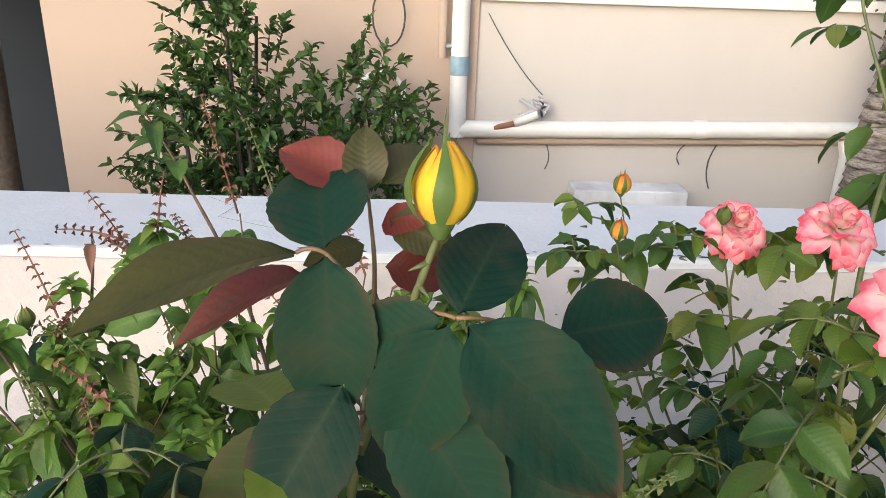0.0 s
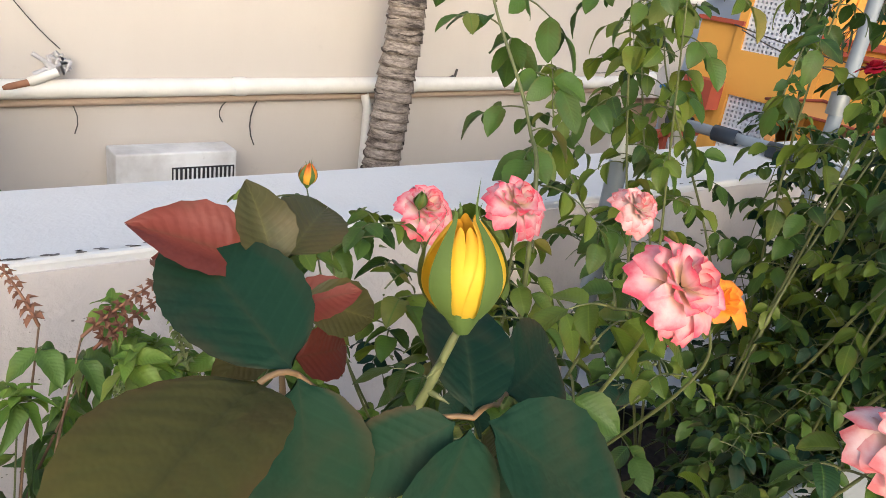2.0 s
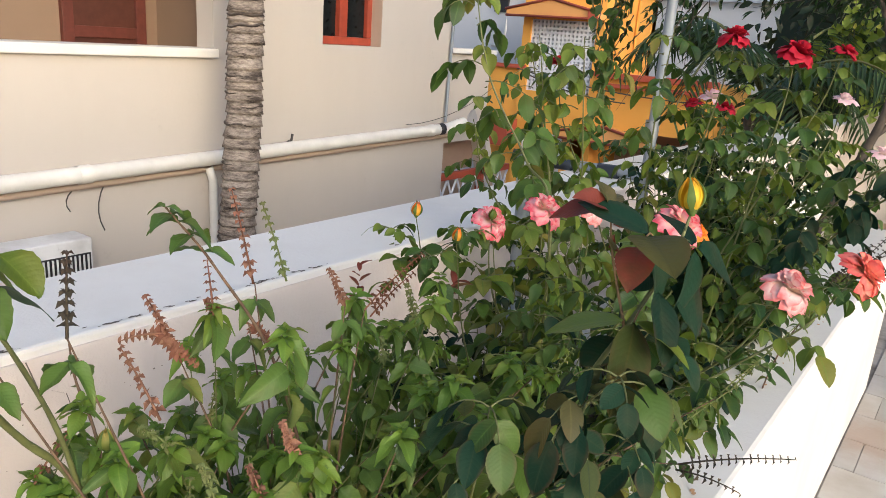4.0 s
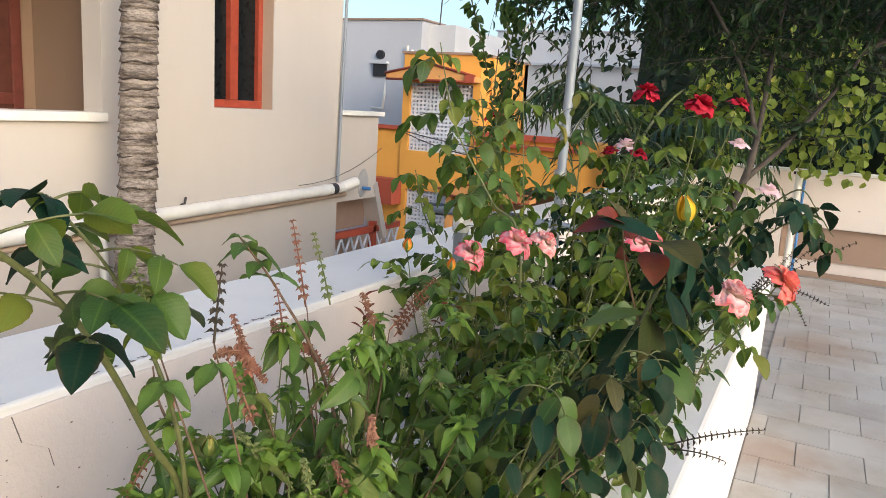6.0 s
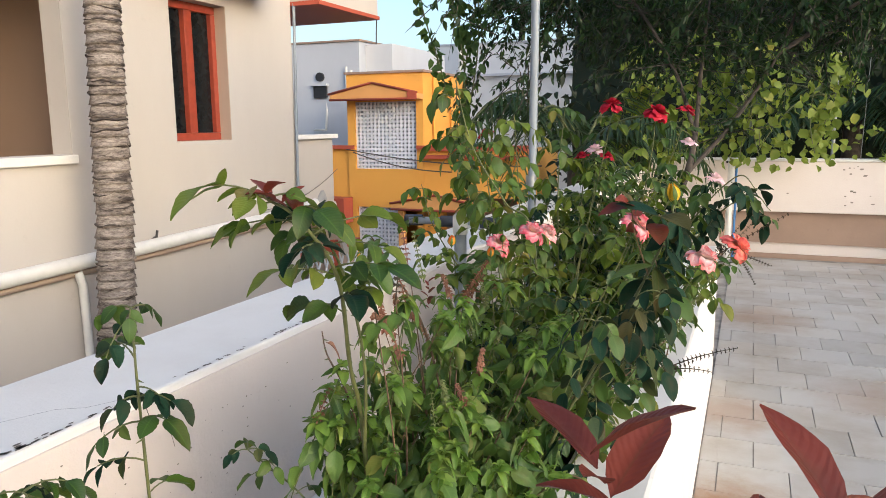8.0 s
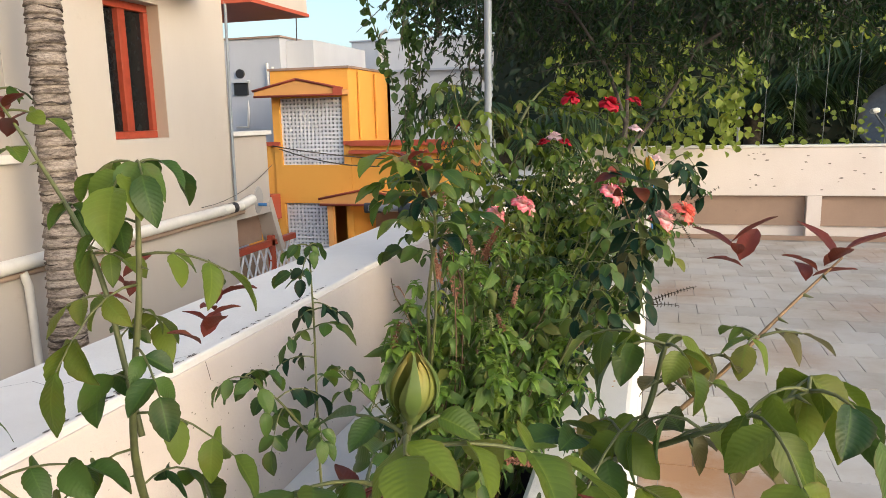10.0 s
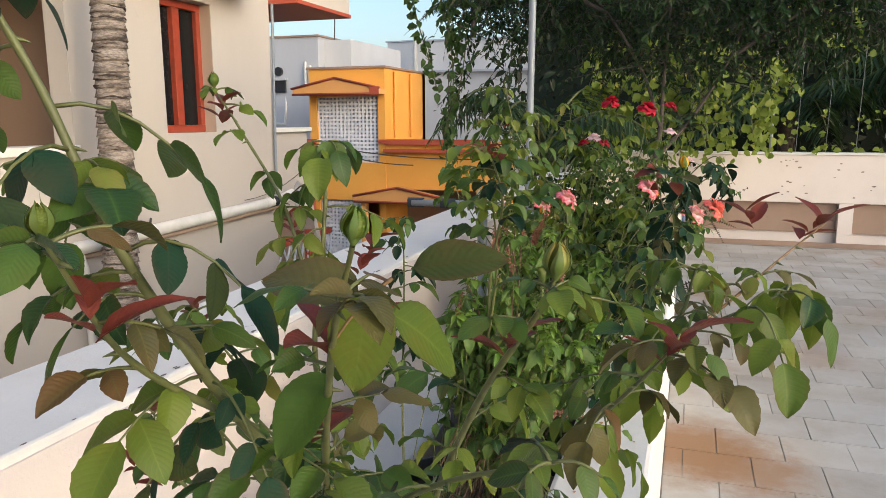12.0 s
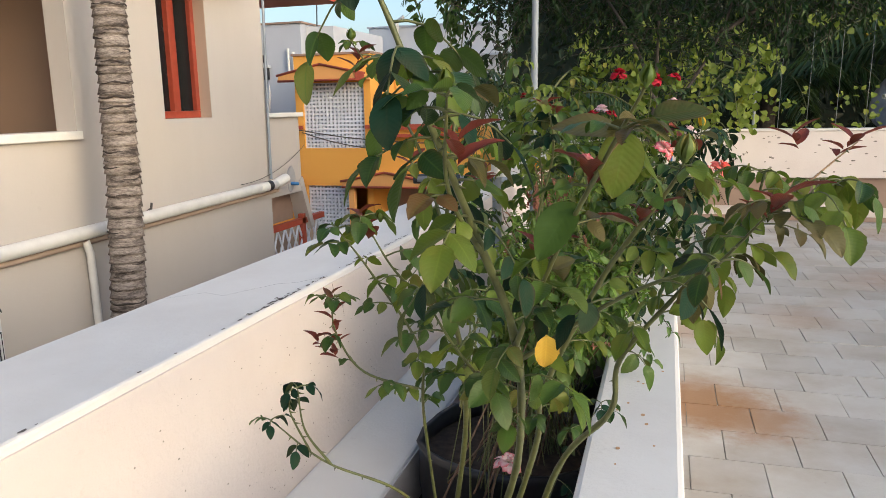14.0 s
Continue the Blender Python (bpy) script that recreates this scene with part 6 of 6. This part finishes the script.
# loose sprays at the left edge, with gaps of sky
st = np.array([(-1.0 - 0.6 * rng.random(), 6.5 + 0.8 * rng.random(), 1.75 + 1.1 * rng.random()) for _ in range(46)])
ax = rng.normal(0, 0.5, st.shape) + np.array((-0.4, 0, -0.6))
twig_leaves(rng, st, st + ax * 0.35, 13, 0.055, flat_leaf(0.5, 0.3, 0.2), lv, tw, 0.004, 0.6)
tagged(link_mesh("crown", soup_mesh(lv, "crown"), M_TREELEAF, tree, "dense small dark green leaves"), kind="stuff")
tagged(link_mesh("brushwood", tw.mesh("brushwood"), M_BARK, tree), kind="stuff")

# creeper hanging beside the tree
creeper = thing("creeper", (-1.7, 7.1, 2.9), "thin green creeper hanging from the tree", "creeper")
lv = Soup()
for k in range(5):
    x, y = -1.72 + 0.10 * rng.normal(), 7.05 + 0.1 * rng.normal()
    z = np.linspace(2.9, 0.75 + 0.35 * k, 26)
    p = np.stack([x + 0.09 * np.sin(z * 3 + k), y + 0.06 * np.cos(z * 4), z], 1)
    tube("strand", p, 0.005, M_STEM, creeper, 5)
    pos = np.repeat(p, 3, axis=0) + rng.normal(0, 0.02, (78, 3))
    scatter(lv, pos, rng.normal(0, 1, (78, 3)) + np.array((0, 0, -0.9)), rng.normal(0, 1, (78, 3)) + np.array((0.6, -1, 0.4)), rng.uniform(0.05, 0.095, 78), flat_leaf(0.75, 0.3, 0.25))
tagged(link_mesh("leaves", soup_mesh(lv, "leaves"), M_SHRUBLEAF, creeper), kind="stuff")

# gourd vine over the far parapet
vine = thing("gourd_vine", (0, 11.4, 1.15), "yellow-green gourd vine climbing strings above the parapet", "vine")
heart = flat_leaf(1.0, 0.25, 0.2)
lv = Soup()
for k in range(21):
    x = (-1.05, -0.72, -0.40, -0.12, 0.20, 0.46, 0.80, 0.92)[k % 8] + 0.07 * rng.normal()
    z0, z1 = 1.12 + 0.25 * rng.random(), 1.9 + 0.8 * rng.random()
    y = 10.75 + 0.5 * rng.random()
    z = np.linspace(z0, z1, 16)
    p = np.stack([x + 0.10 * np.sin(z * 3 + k), y + 0.05 * np.cos(z * 5), z], 1)
    m = 44
    pos = p[rng.integers(0, 16, m)] + rng.normal(0, 0.07, (m, 3))
    scatter(lv, pos, rng.normal(0, 0.8, (m, 3)) + np.array((0, -0.3, -0.8)), rng.normal(0, 0.6, (m, 3)) + np.array((0.5, -1.0, 0.5)), rng.uniform(0.07, 0.135, m), heart)
    if k % 2 == 0:
        tube("strand", p, 0.005, M_STEM, vine, 4)
for k in range(9):
    x = 1.3 + 0.33 * k
    tube("string", [(x, 11.7, 1.14), (x + 0.03, 11.7, 2.78)], 0.004, M_STEEL, vine, 4)
    m = 16
    pos = np.stack([x + rng.normal(0, 0.10, m), 11.7 + rng.normal(0, 0.05, m), 1.17 + 0.45 * rng.random(m) ** 1.8], 1)
    scatter(lv, pos, rng.normal(0, 1, (m, 3)), rng.normal(0, 0.6, (m, 3)) + np.array((0.3, -1, 0.7)), rng.uniform(0.05, 0.10, m), heart)
m = 420
pos = np.stack([1.0 + 3.6 * rng.random(m), 11.6 + 0.3 * rng.normal(0, 1, m), 2.62 + 0.16 * rng.normal(0, 1, m)], 1)
scatter(lv, pos, rng.normal(0, 1, (m, 3)) + np.array((0, 0, -0.6)), rng.normal(0, 0.6, (m, 3)) + np.array((0.3, -1, 0.7)), rng.uniform(0.06, 0.13, m), heart)
tagged(link_mesh("leaves", soup_mesh(lv, "leaves"), M_VINELEAF, vine), kind="stuff")
for x, z, sz in ((2.55, 2.05, 0.07), (2.72, 2.32, 0.08), (2.2, 2.25, 0.05)):
    s = Soup()
    s.add(*[a for a in (flat_leaf(0.9)[0] * sz * 1.6 + np.array((x, 11.45, z)), flat_leaf(0.9)[1])])
    link_mesh("dry_leaf", soup_mesh(s, "dry_leaf"), M_YLEAF, vine, "withered yellow leaf")
trellis = thing("trellis", (2.6, 11.75, 1.14), "grey pipe trellis with thin wires above the parapet", "trellis")
tube("bar", [(1.0, 11.75, 2.76), (6.0, 11.75, 2.86)], 0.03, M_STEEL, trellis)
tube("upright", [(5.9, 11.75, 1.14), (5.9, 11.75, 2.86)], 0.03, M_STEEL, trellis)
tube("upright", [(1.02, 11.75, 1.14), (1.02, 11.75, 2.76)], 0.02, M_STEEL, trellis)
for k in range(4):
    tube("wire", [(0.8, 11.75, 2.86 + 0.12 * k), (6, 11.75, 2.95 + 0.12 * k)], 0.004, M_STEEL, trellis, 4)

dish = thing("satellite_dish", (2.95, 12.6, 0.6), "grey satellite dish on a mast beyond the parapet", "satellite dish")
bm = bmesh.new()
rings = []
for j in range(6):
    r = 0.42 * j / 5
    rings.append([bm.verts.new((r * math.cos(a), r * math.sin(a) * 1.05, 0.30 * r * r / 0.42)) for a in (2 * math.pi * i / 28 for i in range(28))] if j else [bm.verts.new((0, 0, 0))])
for i in range(28):
    bm.faces.new((rings[0][0], rings[1][i], rings[1][(i + 1) % 28]))
    for p, q2 in zip(rings[1:], rings[2:]):
        bm.faces.new((p[i], q2[i], q2[(i + 1) % 28], p[(i + 1) % 28]))
bmesh.ops.solidify(bm, geom=bm.faces[:], thickness=0.01)
bmesh.ops.transform(bm, matrix=look((2.95, 12.6, 1.45), (4.2, 13.6, 0.75)), verts=bm.verts)
part("reflector", bm, M_DISH, dish, smooth=True)
tube("mast", [(2.95, 12.62, -3.2), (2.95, 12.65, 1.4)], 0.03, M_STEEL, dish)
tube("arm", [(2.95, 12.6, 1.15), (2.62, 12.25, 1.52)], 0.012, M_STEEL, dish)
tube("receiver", [(2.60, 12.23, 1.52), (2.68, 12.31, 1.53)], 0.035, M_PVC, dish)


def palm_frond(parent, base, tip, rise, leaf_len, mat, n=34, droop=0.5):
    p = bend(base, tip, rise, 14)
    tube("rib", p, np.linspace(0.02, 0.005, 14), M_STEM, parent, 5)
    s = Soup()
    shape = flat_leaf(0.09, 0.6, 0.25)
    ax = np.gradient(p, axis=0)
    for sgn in (-1, 1):
        t = np.linspace(1.0, 12.9, n)
        i = t.astype(int)
        pos = p[i] + (p[np.minimum(i + 1, 13)] - p[i]) * (t - i)[:, None]
        a = ax[i] / np.linalg.norm(ax[i], axis=1)[:, None]
        side = np.cross(a, (0, 0, 1.0))
        side /= np.linalg.norm(side, axis=1)[:, None] + 1e-9
        d = side * sgn + a * 0.55 + np.array((0, 0, -droop)) + 0.1 * rng.normal(0, 1, (n, 3))
        scatter(s, pos, d, np.tile((0.0, 0.0, 1.0), (n, 1)) + 0.2 * rng.normal(0, 1, (n, 3)), leaf_len * (1.05 - 0.5 * np.abs(np.linspace(-0.6, 1, n))), shape)
    link_mesh("frond", soup_mesh(s, "frond"), mat, parent)


def palm_tree(loc, top, fronds, length, label, seed):
    t = thing("coconut_palm", loc, label, "palm tree")
    tube("trunk", [loc, ((loc[0] + top[0]) / 2, (loc[1] + top[1]) / 2, (loc[2] + top[2]) / 2), top], 0.14, M_BARK, t)
    r = random.Random(seed)
    for k in range(fronds):
        a = 2 * math.pi * k / fronds + r.uniform(-0.25, 0.25)
        ln = length * r.uniform(0.8, 1.1)
        palm_frond(t, top, (top[0] + ln * math.cos(a), top[1] + ln * math.sin(a), top[2] + r.uniform(-0.7, 0.5)), r.uniform(0.25, 0.6), length * 0.30, M_PALMLEAF)
    return t


palm_tree((-1.6, 10.4, -3.2), (-1.55, 10.3, 1.25), 11, 1.5, "young coconut palm with feathered fronds below the parapet", 3)
palm_tree((4.2, 14.8, -3.2), (4.1, 14.6, 2.2), 13, 2.6, "coconut palm with drooping fronds in deep shade", 5)
palm_tree((1.6, 15.5, -3.2), (1.6, 15.4, 1.6), 12, 2.2, "coconut palm with drooping fronds in deep shade", 9)
palm_tree((-9.5, 34.0, -3.2), (-9.2, 34.0, 6.4), 14, 2.4, "far coconut palm above the rooftops", 6)

# dark grove beyond the far parapet
grove = thing("grove", (3, 17, -3.2), "grove of trees behind the terrace, its shade put into the leaf colour", "trees", kind="stuff")
# Bumpy dark sheet added behind the leaves to block the light.
s = Soup()
gx, gz = 44, 22
gv = []
for j in range(gz + 1):
    for i in range(gx + 1):
        x, z = -3.4 + 19 * i / gx, -3.2 + 11.5 * j / gz
        y = 17.5 + 1.3 * noise.noise(Vector((x * 0.5, z * 0.5, 1))) + 0.5 * noise.noise(Vector((x * 1.7, z * 1.7, 5))) - 0.06 * (x - 5)
        gv.append((x, y, z + 0.9 * noise.noise(Vector((x, 2, 3)))))
s.add(np.array(gv), np.array([(j * (gx + 1) + i, j * (gx + 1) + i + 1, (j + 1) * (gx + 1) + i + 1, (j + 1) * (gx + 1) + i) for j in range(gz) for i in range(gx)]))
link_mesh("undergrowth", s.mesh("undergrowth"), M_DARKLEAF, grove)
lv = Soup()
m = 11000
gx_, gz_ = -3.7 + 19.5 * rng.random(m), -2.5 + 11.0 * rng.random(m)
gy_ = np.array([16.9 + 1.3 * noise.noise(Vector((x * 0.5, z * 0.5, 1))) for x, z in zip(gx_, gz_)]) - 0.06 * (gx_ - 5) - 0.5 * rng.random(m)
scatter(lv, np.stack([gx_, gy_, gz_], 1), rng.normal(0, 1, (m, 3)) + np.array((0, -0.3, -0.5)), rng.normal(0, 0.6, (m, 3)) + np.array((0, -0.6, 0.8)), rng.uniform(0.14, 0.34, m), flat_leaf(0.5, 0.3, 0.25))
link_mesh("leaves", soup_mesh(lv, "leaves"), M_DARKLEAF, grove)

# shrub before the neighbour's beige wing
shrub = thing("shrub", (-4.2, 2.6, -3.2), "upright shrub with small glossy leaves by the beige wall", "shrub")
lv, tw = Soup(), Soup()
for k in range(5):
    b = np.array((-4.2 + 0.1 * rng.normal(), 2.6 + 0.15 * rng.normal(), -3.2))
    t = np.array((-4.2 + 0.2 * rng.normal(), 2.55 + 0.42 * rng.normal(), 0.7 + 0.5 * rng.random()))
    tube("stem", bend(b, t, 0.1, 8), np.linspace(0.03, 0.01, 8), M_BARK, shrub, 6)
n = 560
st = np.stack([-4.2 + 0.25 * rng.normal(0, 1, n), 1.75 + 1.75 * rng.random(n), -0.5 + 1.8 * rng.random(n)], 1)
# two lobes with a gap of wall between them
lob = np.where(st[:, 1] < 2.78, 1.45 - np.where(st[:, 1] < 2.38, 2.9, 1.75) * np.abs(st[:, 1] - 2.38), 0.98 - 1.5 * np.abs(st[:, 1] - 3.10))
st = st[st[:, 2] < lob]
ax = rng.normal(0, 0.7, st.shape) + np.array((0.2, 0, 0.6))
ax[:, 1] += (st[:, 1] - 2.6) * 0.9
twig_leaves(rng, st, st + ax * 0.20, 30, 0.070, flat_leaf(0.55, 0.4, 0.15), lv, tw, 0.006, 0.0)
tagged(link_mesh("leaves", soup_mesh(lv, "leaves"), M_SHRUBLEAF, shrub), kind="stuff")
tagged(link_mesh("brushwood", tw.mesh("brushwood"), M_BARK, shrub), kind="stuff")
coil = thing("hose_coil", (-4.9, 3.25, 0.65), "pale coiled cable hanging on the beige wall", "cable")
for k in range(3):
    tube("loop", [(-4.97 + 0.012 * k, 3.25 + 0.16 * math.cos(a) + 0.01 * k, 0.62 + 0.17 * math.sin(a)) for a in np.linspace(0, 6.3, 22)], 0.009, M_PVC, coil, 5)
palm_tree((-7.9, -1.15, -3.2), (-7.8, -1.0, 1.3), 14, 1.8, "shaded coconut palm beside the beige house", 12)
shed = thing("building", (-10, -3, -3.2), "building beyond the beige house, coloured dark for its shade", "building")
# Near-black wall colour stands in for the shade over this building.
part("wall", boxes((-14, -8.8, -8, 0.2, -3.2, 5.0)), plaster("shade_dark_wall", (0.020, 0.026, 0.034), (0.013, 0.017, 0.022), 0.4, 0.6), shed)
part("roof", boxes((-14.1, -8.7, -8.1, 0.3, 5.002, 5.15)), M_GREYWALL, shed)


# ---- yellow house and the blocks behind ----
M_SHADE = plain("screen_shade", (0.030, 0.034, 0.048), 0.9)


def block_screen(parent, x0, x1, z0, z1, y, nx, nz):
    """A perforated block screen: a lattice of bars before a dark sheet that paints the holes' shade."""
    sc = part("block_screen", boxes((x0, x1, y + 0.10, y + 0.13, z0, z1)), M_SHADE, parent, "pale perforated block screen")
    dx, dz = (x1 - x0) / nx, (z1 - z0) / nz
    for i in range(nx + 1):
        x = x0 + i * dx
        part("bar", boxes((x - dx * 0.27, x + dx * 0.27, y - 0.02, y + 0.08, z0, z1)), M_SCREEN, sc)
    for j in range(nz + 1):
        z = z0 + j * dz
        part("bar", boxes((x0, x1, y - 0.018, y + 0.078, z - dz * 0.25, z + dz * 0.25)), M_SCREEN, sc)
    return sc


yh = thing("house", (-7.2, 18, -3.2), "orange-yellow house with white block screens and red trim", "house")
for d in ((-8.08, -7.90, 16.7, 19.3, -3.2, 2.65), (-6.42, -6.26, 16.7, 19.3, -3.2, 2.65), (-7.90, -6.42, 16.7, 16.9, 2.06, 2.65), (-7.90, -6.42, 16.7, 16.9, -0.22, 0.62), (-8.08, -6.26, 19.1, 19.3, -3.2, 2.65), (-6.26, -4.0, 16.72, 19.3, 0.05, 1.02), (-4.2, -4.0, 16.72, 19.3, -3.2, 0.05), (-7.90, -6.26, 16.72, 16.9, -3.2, -1.6), (-8.9, -8.085, 16.74, 19.3, -3.2, 1.05)):
    part("wall", boxes(d), M_YELLOW, yh)
part("roof", boxes((-8.12, -6.22, 16.66, 19.34, 2.652, 2.70)), M_BROWNCEM, yh)
part("terrace_coping", boxes((-6.25, -3.95, 16.60, 16.95, 1.022, 1.13), (-6.25, -3.95, 16.55, 16.98, 0.86, 0.93)), M_REDTRIM, yh, "red coping")
part("band", boxes((-8.92, -7.92, 16.64, 16.698, 1.05, 1.13), (-6.40, -6.26, 16.64, 16.698, 1.05, 1.13)), M_REDTRIM, yh)
for x0, x1, zb, dz in ((-8.27, -6.24, 2.10, 0.22), (-6.85, -4.85, -0.20, 0.20)):
    bm = bmesh.new()
    xm = (x0 + x1) / 2
    pv = [(x0, zb), (x1, zb), (x1, zb + 0.10), (xm, zb + 0.10 + dz), (x0, zb + 0.10)]
    fr = [bm.verts.new((x, 16.30, z)) for x, z in pv]
    bk = [bm.verts.new((x, 16.69, z)) for x, z in pv]
    bm.faces.new(fr)
    bm.faces.new(bk[::-1])
    for i in range(5):
        bm.faces.new((fr[i], bk[i], bk[(i + 1) % 5], fr[(i + 1) % 5]))
    bmesh.ops.recalc_face_normals(bm, faces=bm.faces[:])
    pd = part("pediment", bm, M_PEACH, yh, "shallow gabled sunshade")
    for a, b in (((x0 - 0.03, 16.29, zb + 0.12), (xm, 16.29, zb + 0.12 + dz)), ((xm, 16.29, zb + 0.12 + dz), (x1 + 0.03, 16.29, zb + 0.12)), ((x0, 16.29, zb), (x1, 16.29, zb))):
        tube("edge", [a, b], 0.028, M_REDTRIM, pd, 6)
part("pediment_end", boxes((-6.42, -6.22, 16.26, 16.30, 2.08, 2.24)), M_REDTRIM, yh)
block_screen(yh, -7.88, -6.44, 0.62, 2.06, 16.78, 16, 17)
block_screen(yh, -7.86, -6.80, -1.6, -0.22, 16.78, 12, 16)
part("porch_column", boxes((-6.72, -6.60, 16.36, 16.50, -3.2, -0.2)), M_PEACH, yh)
# Brown sheet set back under the sunshade to darken the porch like shade.
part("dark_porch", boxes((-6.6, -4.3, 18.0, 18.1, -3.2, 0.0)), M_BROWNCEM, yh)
for x in (-5.95, -5.35):
    tube("pipe", [(-6.22, 17.2 if x < -5.5 else 18.2, 1.15), (-6.22, 17.2 if x < -5.5 else 18.2, 2.6)], 0.03, M_YELLOW, yh, 6)
tube("cable", bend((-8.08, 16.6, 1.05), (-3.6, 16.4, 0.75), -0.12, 10), 0.012, M_WIRE, yh, 4)
tube("cable", bend((-7.9, 16.6, 0.98), (-5.5, 16.4, 0.60), -0.1, 8), 0.012, M_WIRE, yh, 4)
part("red_box", boxes((-8.6, -7.95, 16.2, 16.6, -0.55, 0.0)), M_REDTRIM, yh)

gh = thing("building", (-12, 22, -3.2), "grey flat-roofed building with rooftop pipes", "building")
part("wall", boxes((-16, -9.55, 20.0, 24.0, -3.2, 3.75)), M_GREYWALL, gh)
part("wing", boxes((-9.545, -8.75, 20.35, 24.0, -3.2, 3.68)), M_PALEWALL, gh)
part("roof_edge", boxes((-16.05, -9.50, 19.95, 24.05, 3.752, 3.80)), M_BROWNCEM, gh)
vent = part("vent", boxes((-10.95, -10.55, 19.93, 19.998, 2.30, 2.62)), M_BLACKMETAL, gh, "dark vent opening with a hood")
part("hood", boxes((-11.0, -10.5, 19.85, 19.998, 2.622, 2.68)), M_GREYWALL, vent)
bm = bmesh.new()
bmesh.ops.create_cone(bm, cap_ends=True, segments=16, radius1=0.12, radius2=0.12, depth=0.08, matrix=Matrix.Translation((-10.75, 19.96, 2.86)) @ Matrix.Rotation(radians(90), 4, "X"))
part("round_vent", bm, M_BLACKMETAL, gh)
for x, z0, z1 in ((-9.9, 2.4, 3.1), (-9.75, 2.4, 3.0), (-9.40, 2.3, 2.9), (-9.15, 2.3, 2.95)):
    tube("pipe", [(x, 19.9 if x < -9.5 else 20.28, z0), (x, 19.9 if x < -9.5 else 20.28, z1)], 0.035, M_PVC, gh, 8)
tube("faucet", [(-10.9, 19.85, 1.45), (-10.55, 19.85, 1.45), (-10.5, 19.85, 1.9), (-10.5, 19.85, 2.2)], 0.035, M_PVC, gh, 8)
tube("antenna", [(-9.35, 20.6, 3.68), (-9.30, 20.6, 4.8)], 0.018, M_WIRE, gh, 6)
ph = thing("building", (-6, 26, -3.2), "pale plastered building behind the yellow house", "building")
part("wall", boxes((-9.6, 0.5, 25.0, 30.0, -3.2, 4.05)), M_PALEWALL, ph)
part("roof_edge", boxes((-9.65, 0.55, 24.95, 30.05, 4.052, 4.10)), M_GREYWALL, ph)
part("ledge", boxes((-9.0, -4.0, 24.85, 24.998, 3.05, 3.12)), M_GREYWALL, ph)
tube("vent_pipe", [(-8.55, 24.8, 2.6), (-8.55, 24.8, 4.2), (-8.3, 24.8, 4.35)], 0.07, M_PVC, ph, 8)
part("window", boxes((-3.9, -2.9, 24.93, 24.998, 1.6, 2.9)), M_GREYWALL, ph)
fh = thing("building", (3, 40, -3.2), "far low building closing the view", "building")
part("wall", boxes((-40, 30, 44, 48, -3.2, 3.4)), M_GREYWALL, fh)


# ---- roof tiles, each its own piece near the walk ----
def tile_mesh(w, d, k):
    bm = bmesh.new()
    rr = random.Random(k)
    add_box(bm, 0.0024, w - 0.0024, 0.0024, d - 0.0024, -0.012, 0.0)
    for v in bm.verts:
        if v.co.z > -0.005:
            v.co.z += rr.uniform(-0.0012, 0.0012)
            v.co.x += rr.uniform(-0.0015, 0.0015)
            v.co.y += rr.uniform(-0.0015, 0.0015)
    me = bpy.data.meshes.new("tile")
    bm.to_mesh(me)
    bm.free()
    me.materials.append(M_TILE)
    return me


TILES = [tile_mesh(0.30, 0.30, k) for k in range(6)]
rt = random.Random(2)
rest = Soup()
count = 0
for row in range(-25, 24):
    y = 4.531 + 0.30 * row
    if y + 0.3 > 11.57 or y < Y0:
        continue
    x = 0.257 - 0.30 if row % 2 == 0 else 0.405 - 0.60
    while x < 8.9:
        x0 = max(x, 0.022)
        w = x + 0.30 - x0
        if w > 0.04:
            near = x < 2.7 and 2.2 < y < 8.9 and w > 0.29 and count < 300
            if near:
                ob = new("tile", rt.choice(TILES))
                under(ob, floor)
                ob.matrix_basis = Matrix.Translation((x0, y, rt.uniform(-0.001, 0.001)))
                count += 1
            else:
                m = 0.0024
                top = [(x0 + m, y + m, 0), (x0 + w - m, y + m, 0), (x0 + w - m, y + 0.30 - m, 0), (x0 + m, y + 0.30 - m, 0)]
                low = [(a, b, -0.012) for a, b, _ in top]
                h = rt.uniform(-0.001, 0.001)
                rest.add(np.array(top + low) + np.array((0, 0, h)), np.array([(0, 1, 2, 3), (4, 5, 1, 0), (5, 6, 2, 1), (6, 7, 3, 2), (7, 4, 0, 3)]))
        x += 0.30
tagged(link_mesh("tiles", rest.mesh("tiles"), M_TILE, floor, "pale square roof tiles", False), kind="stuff")
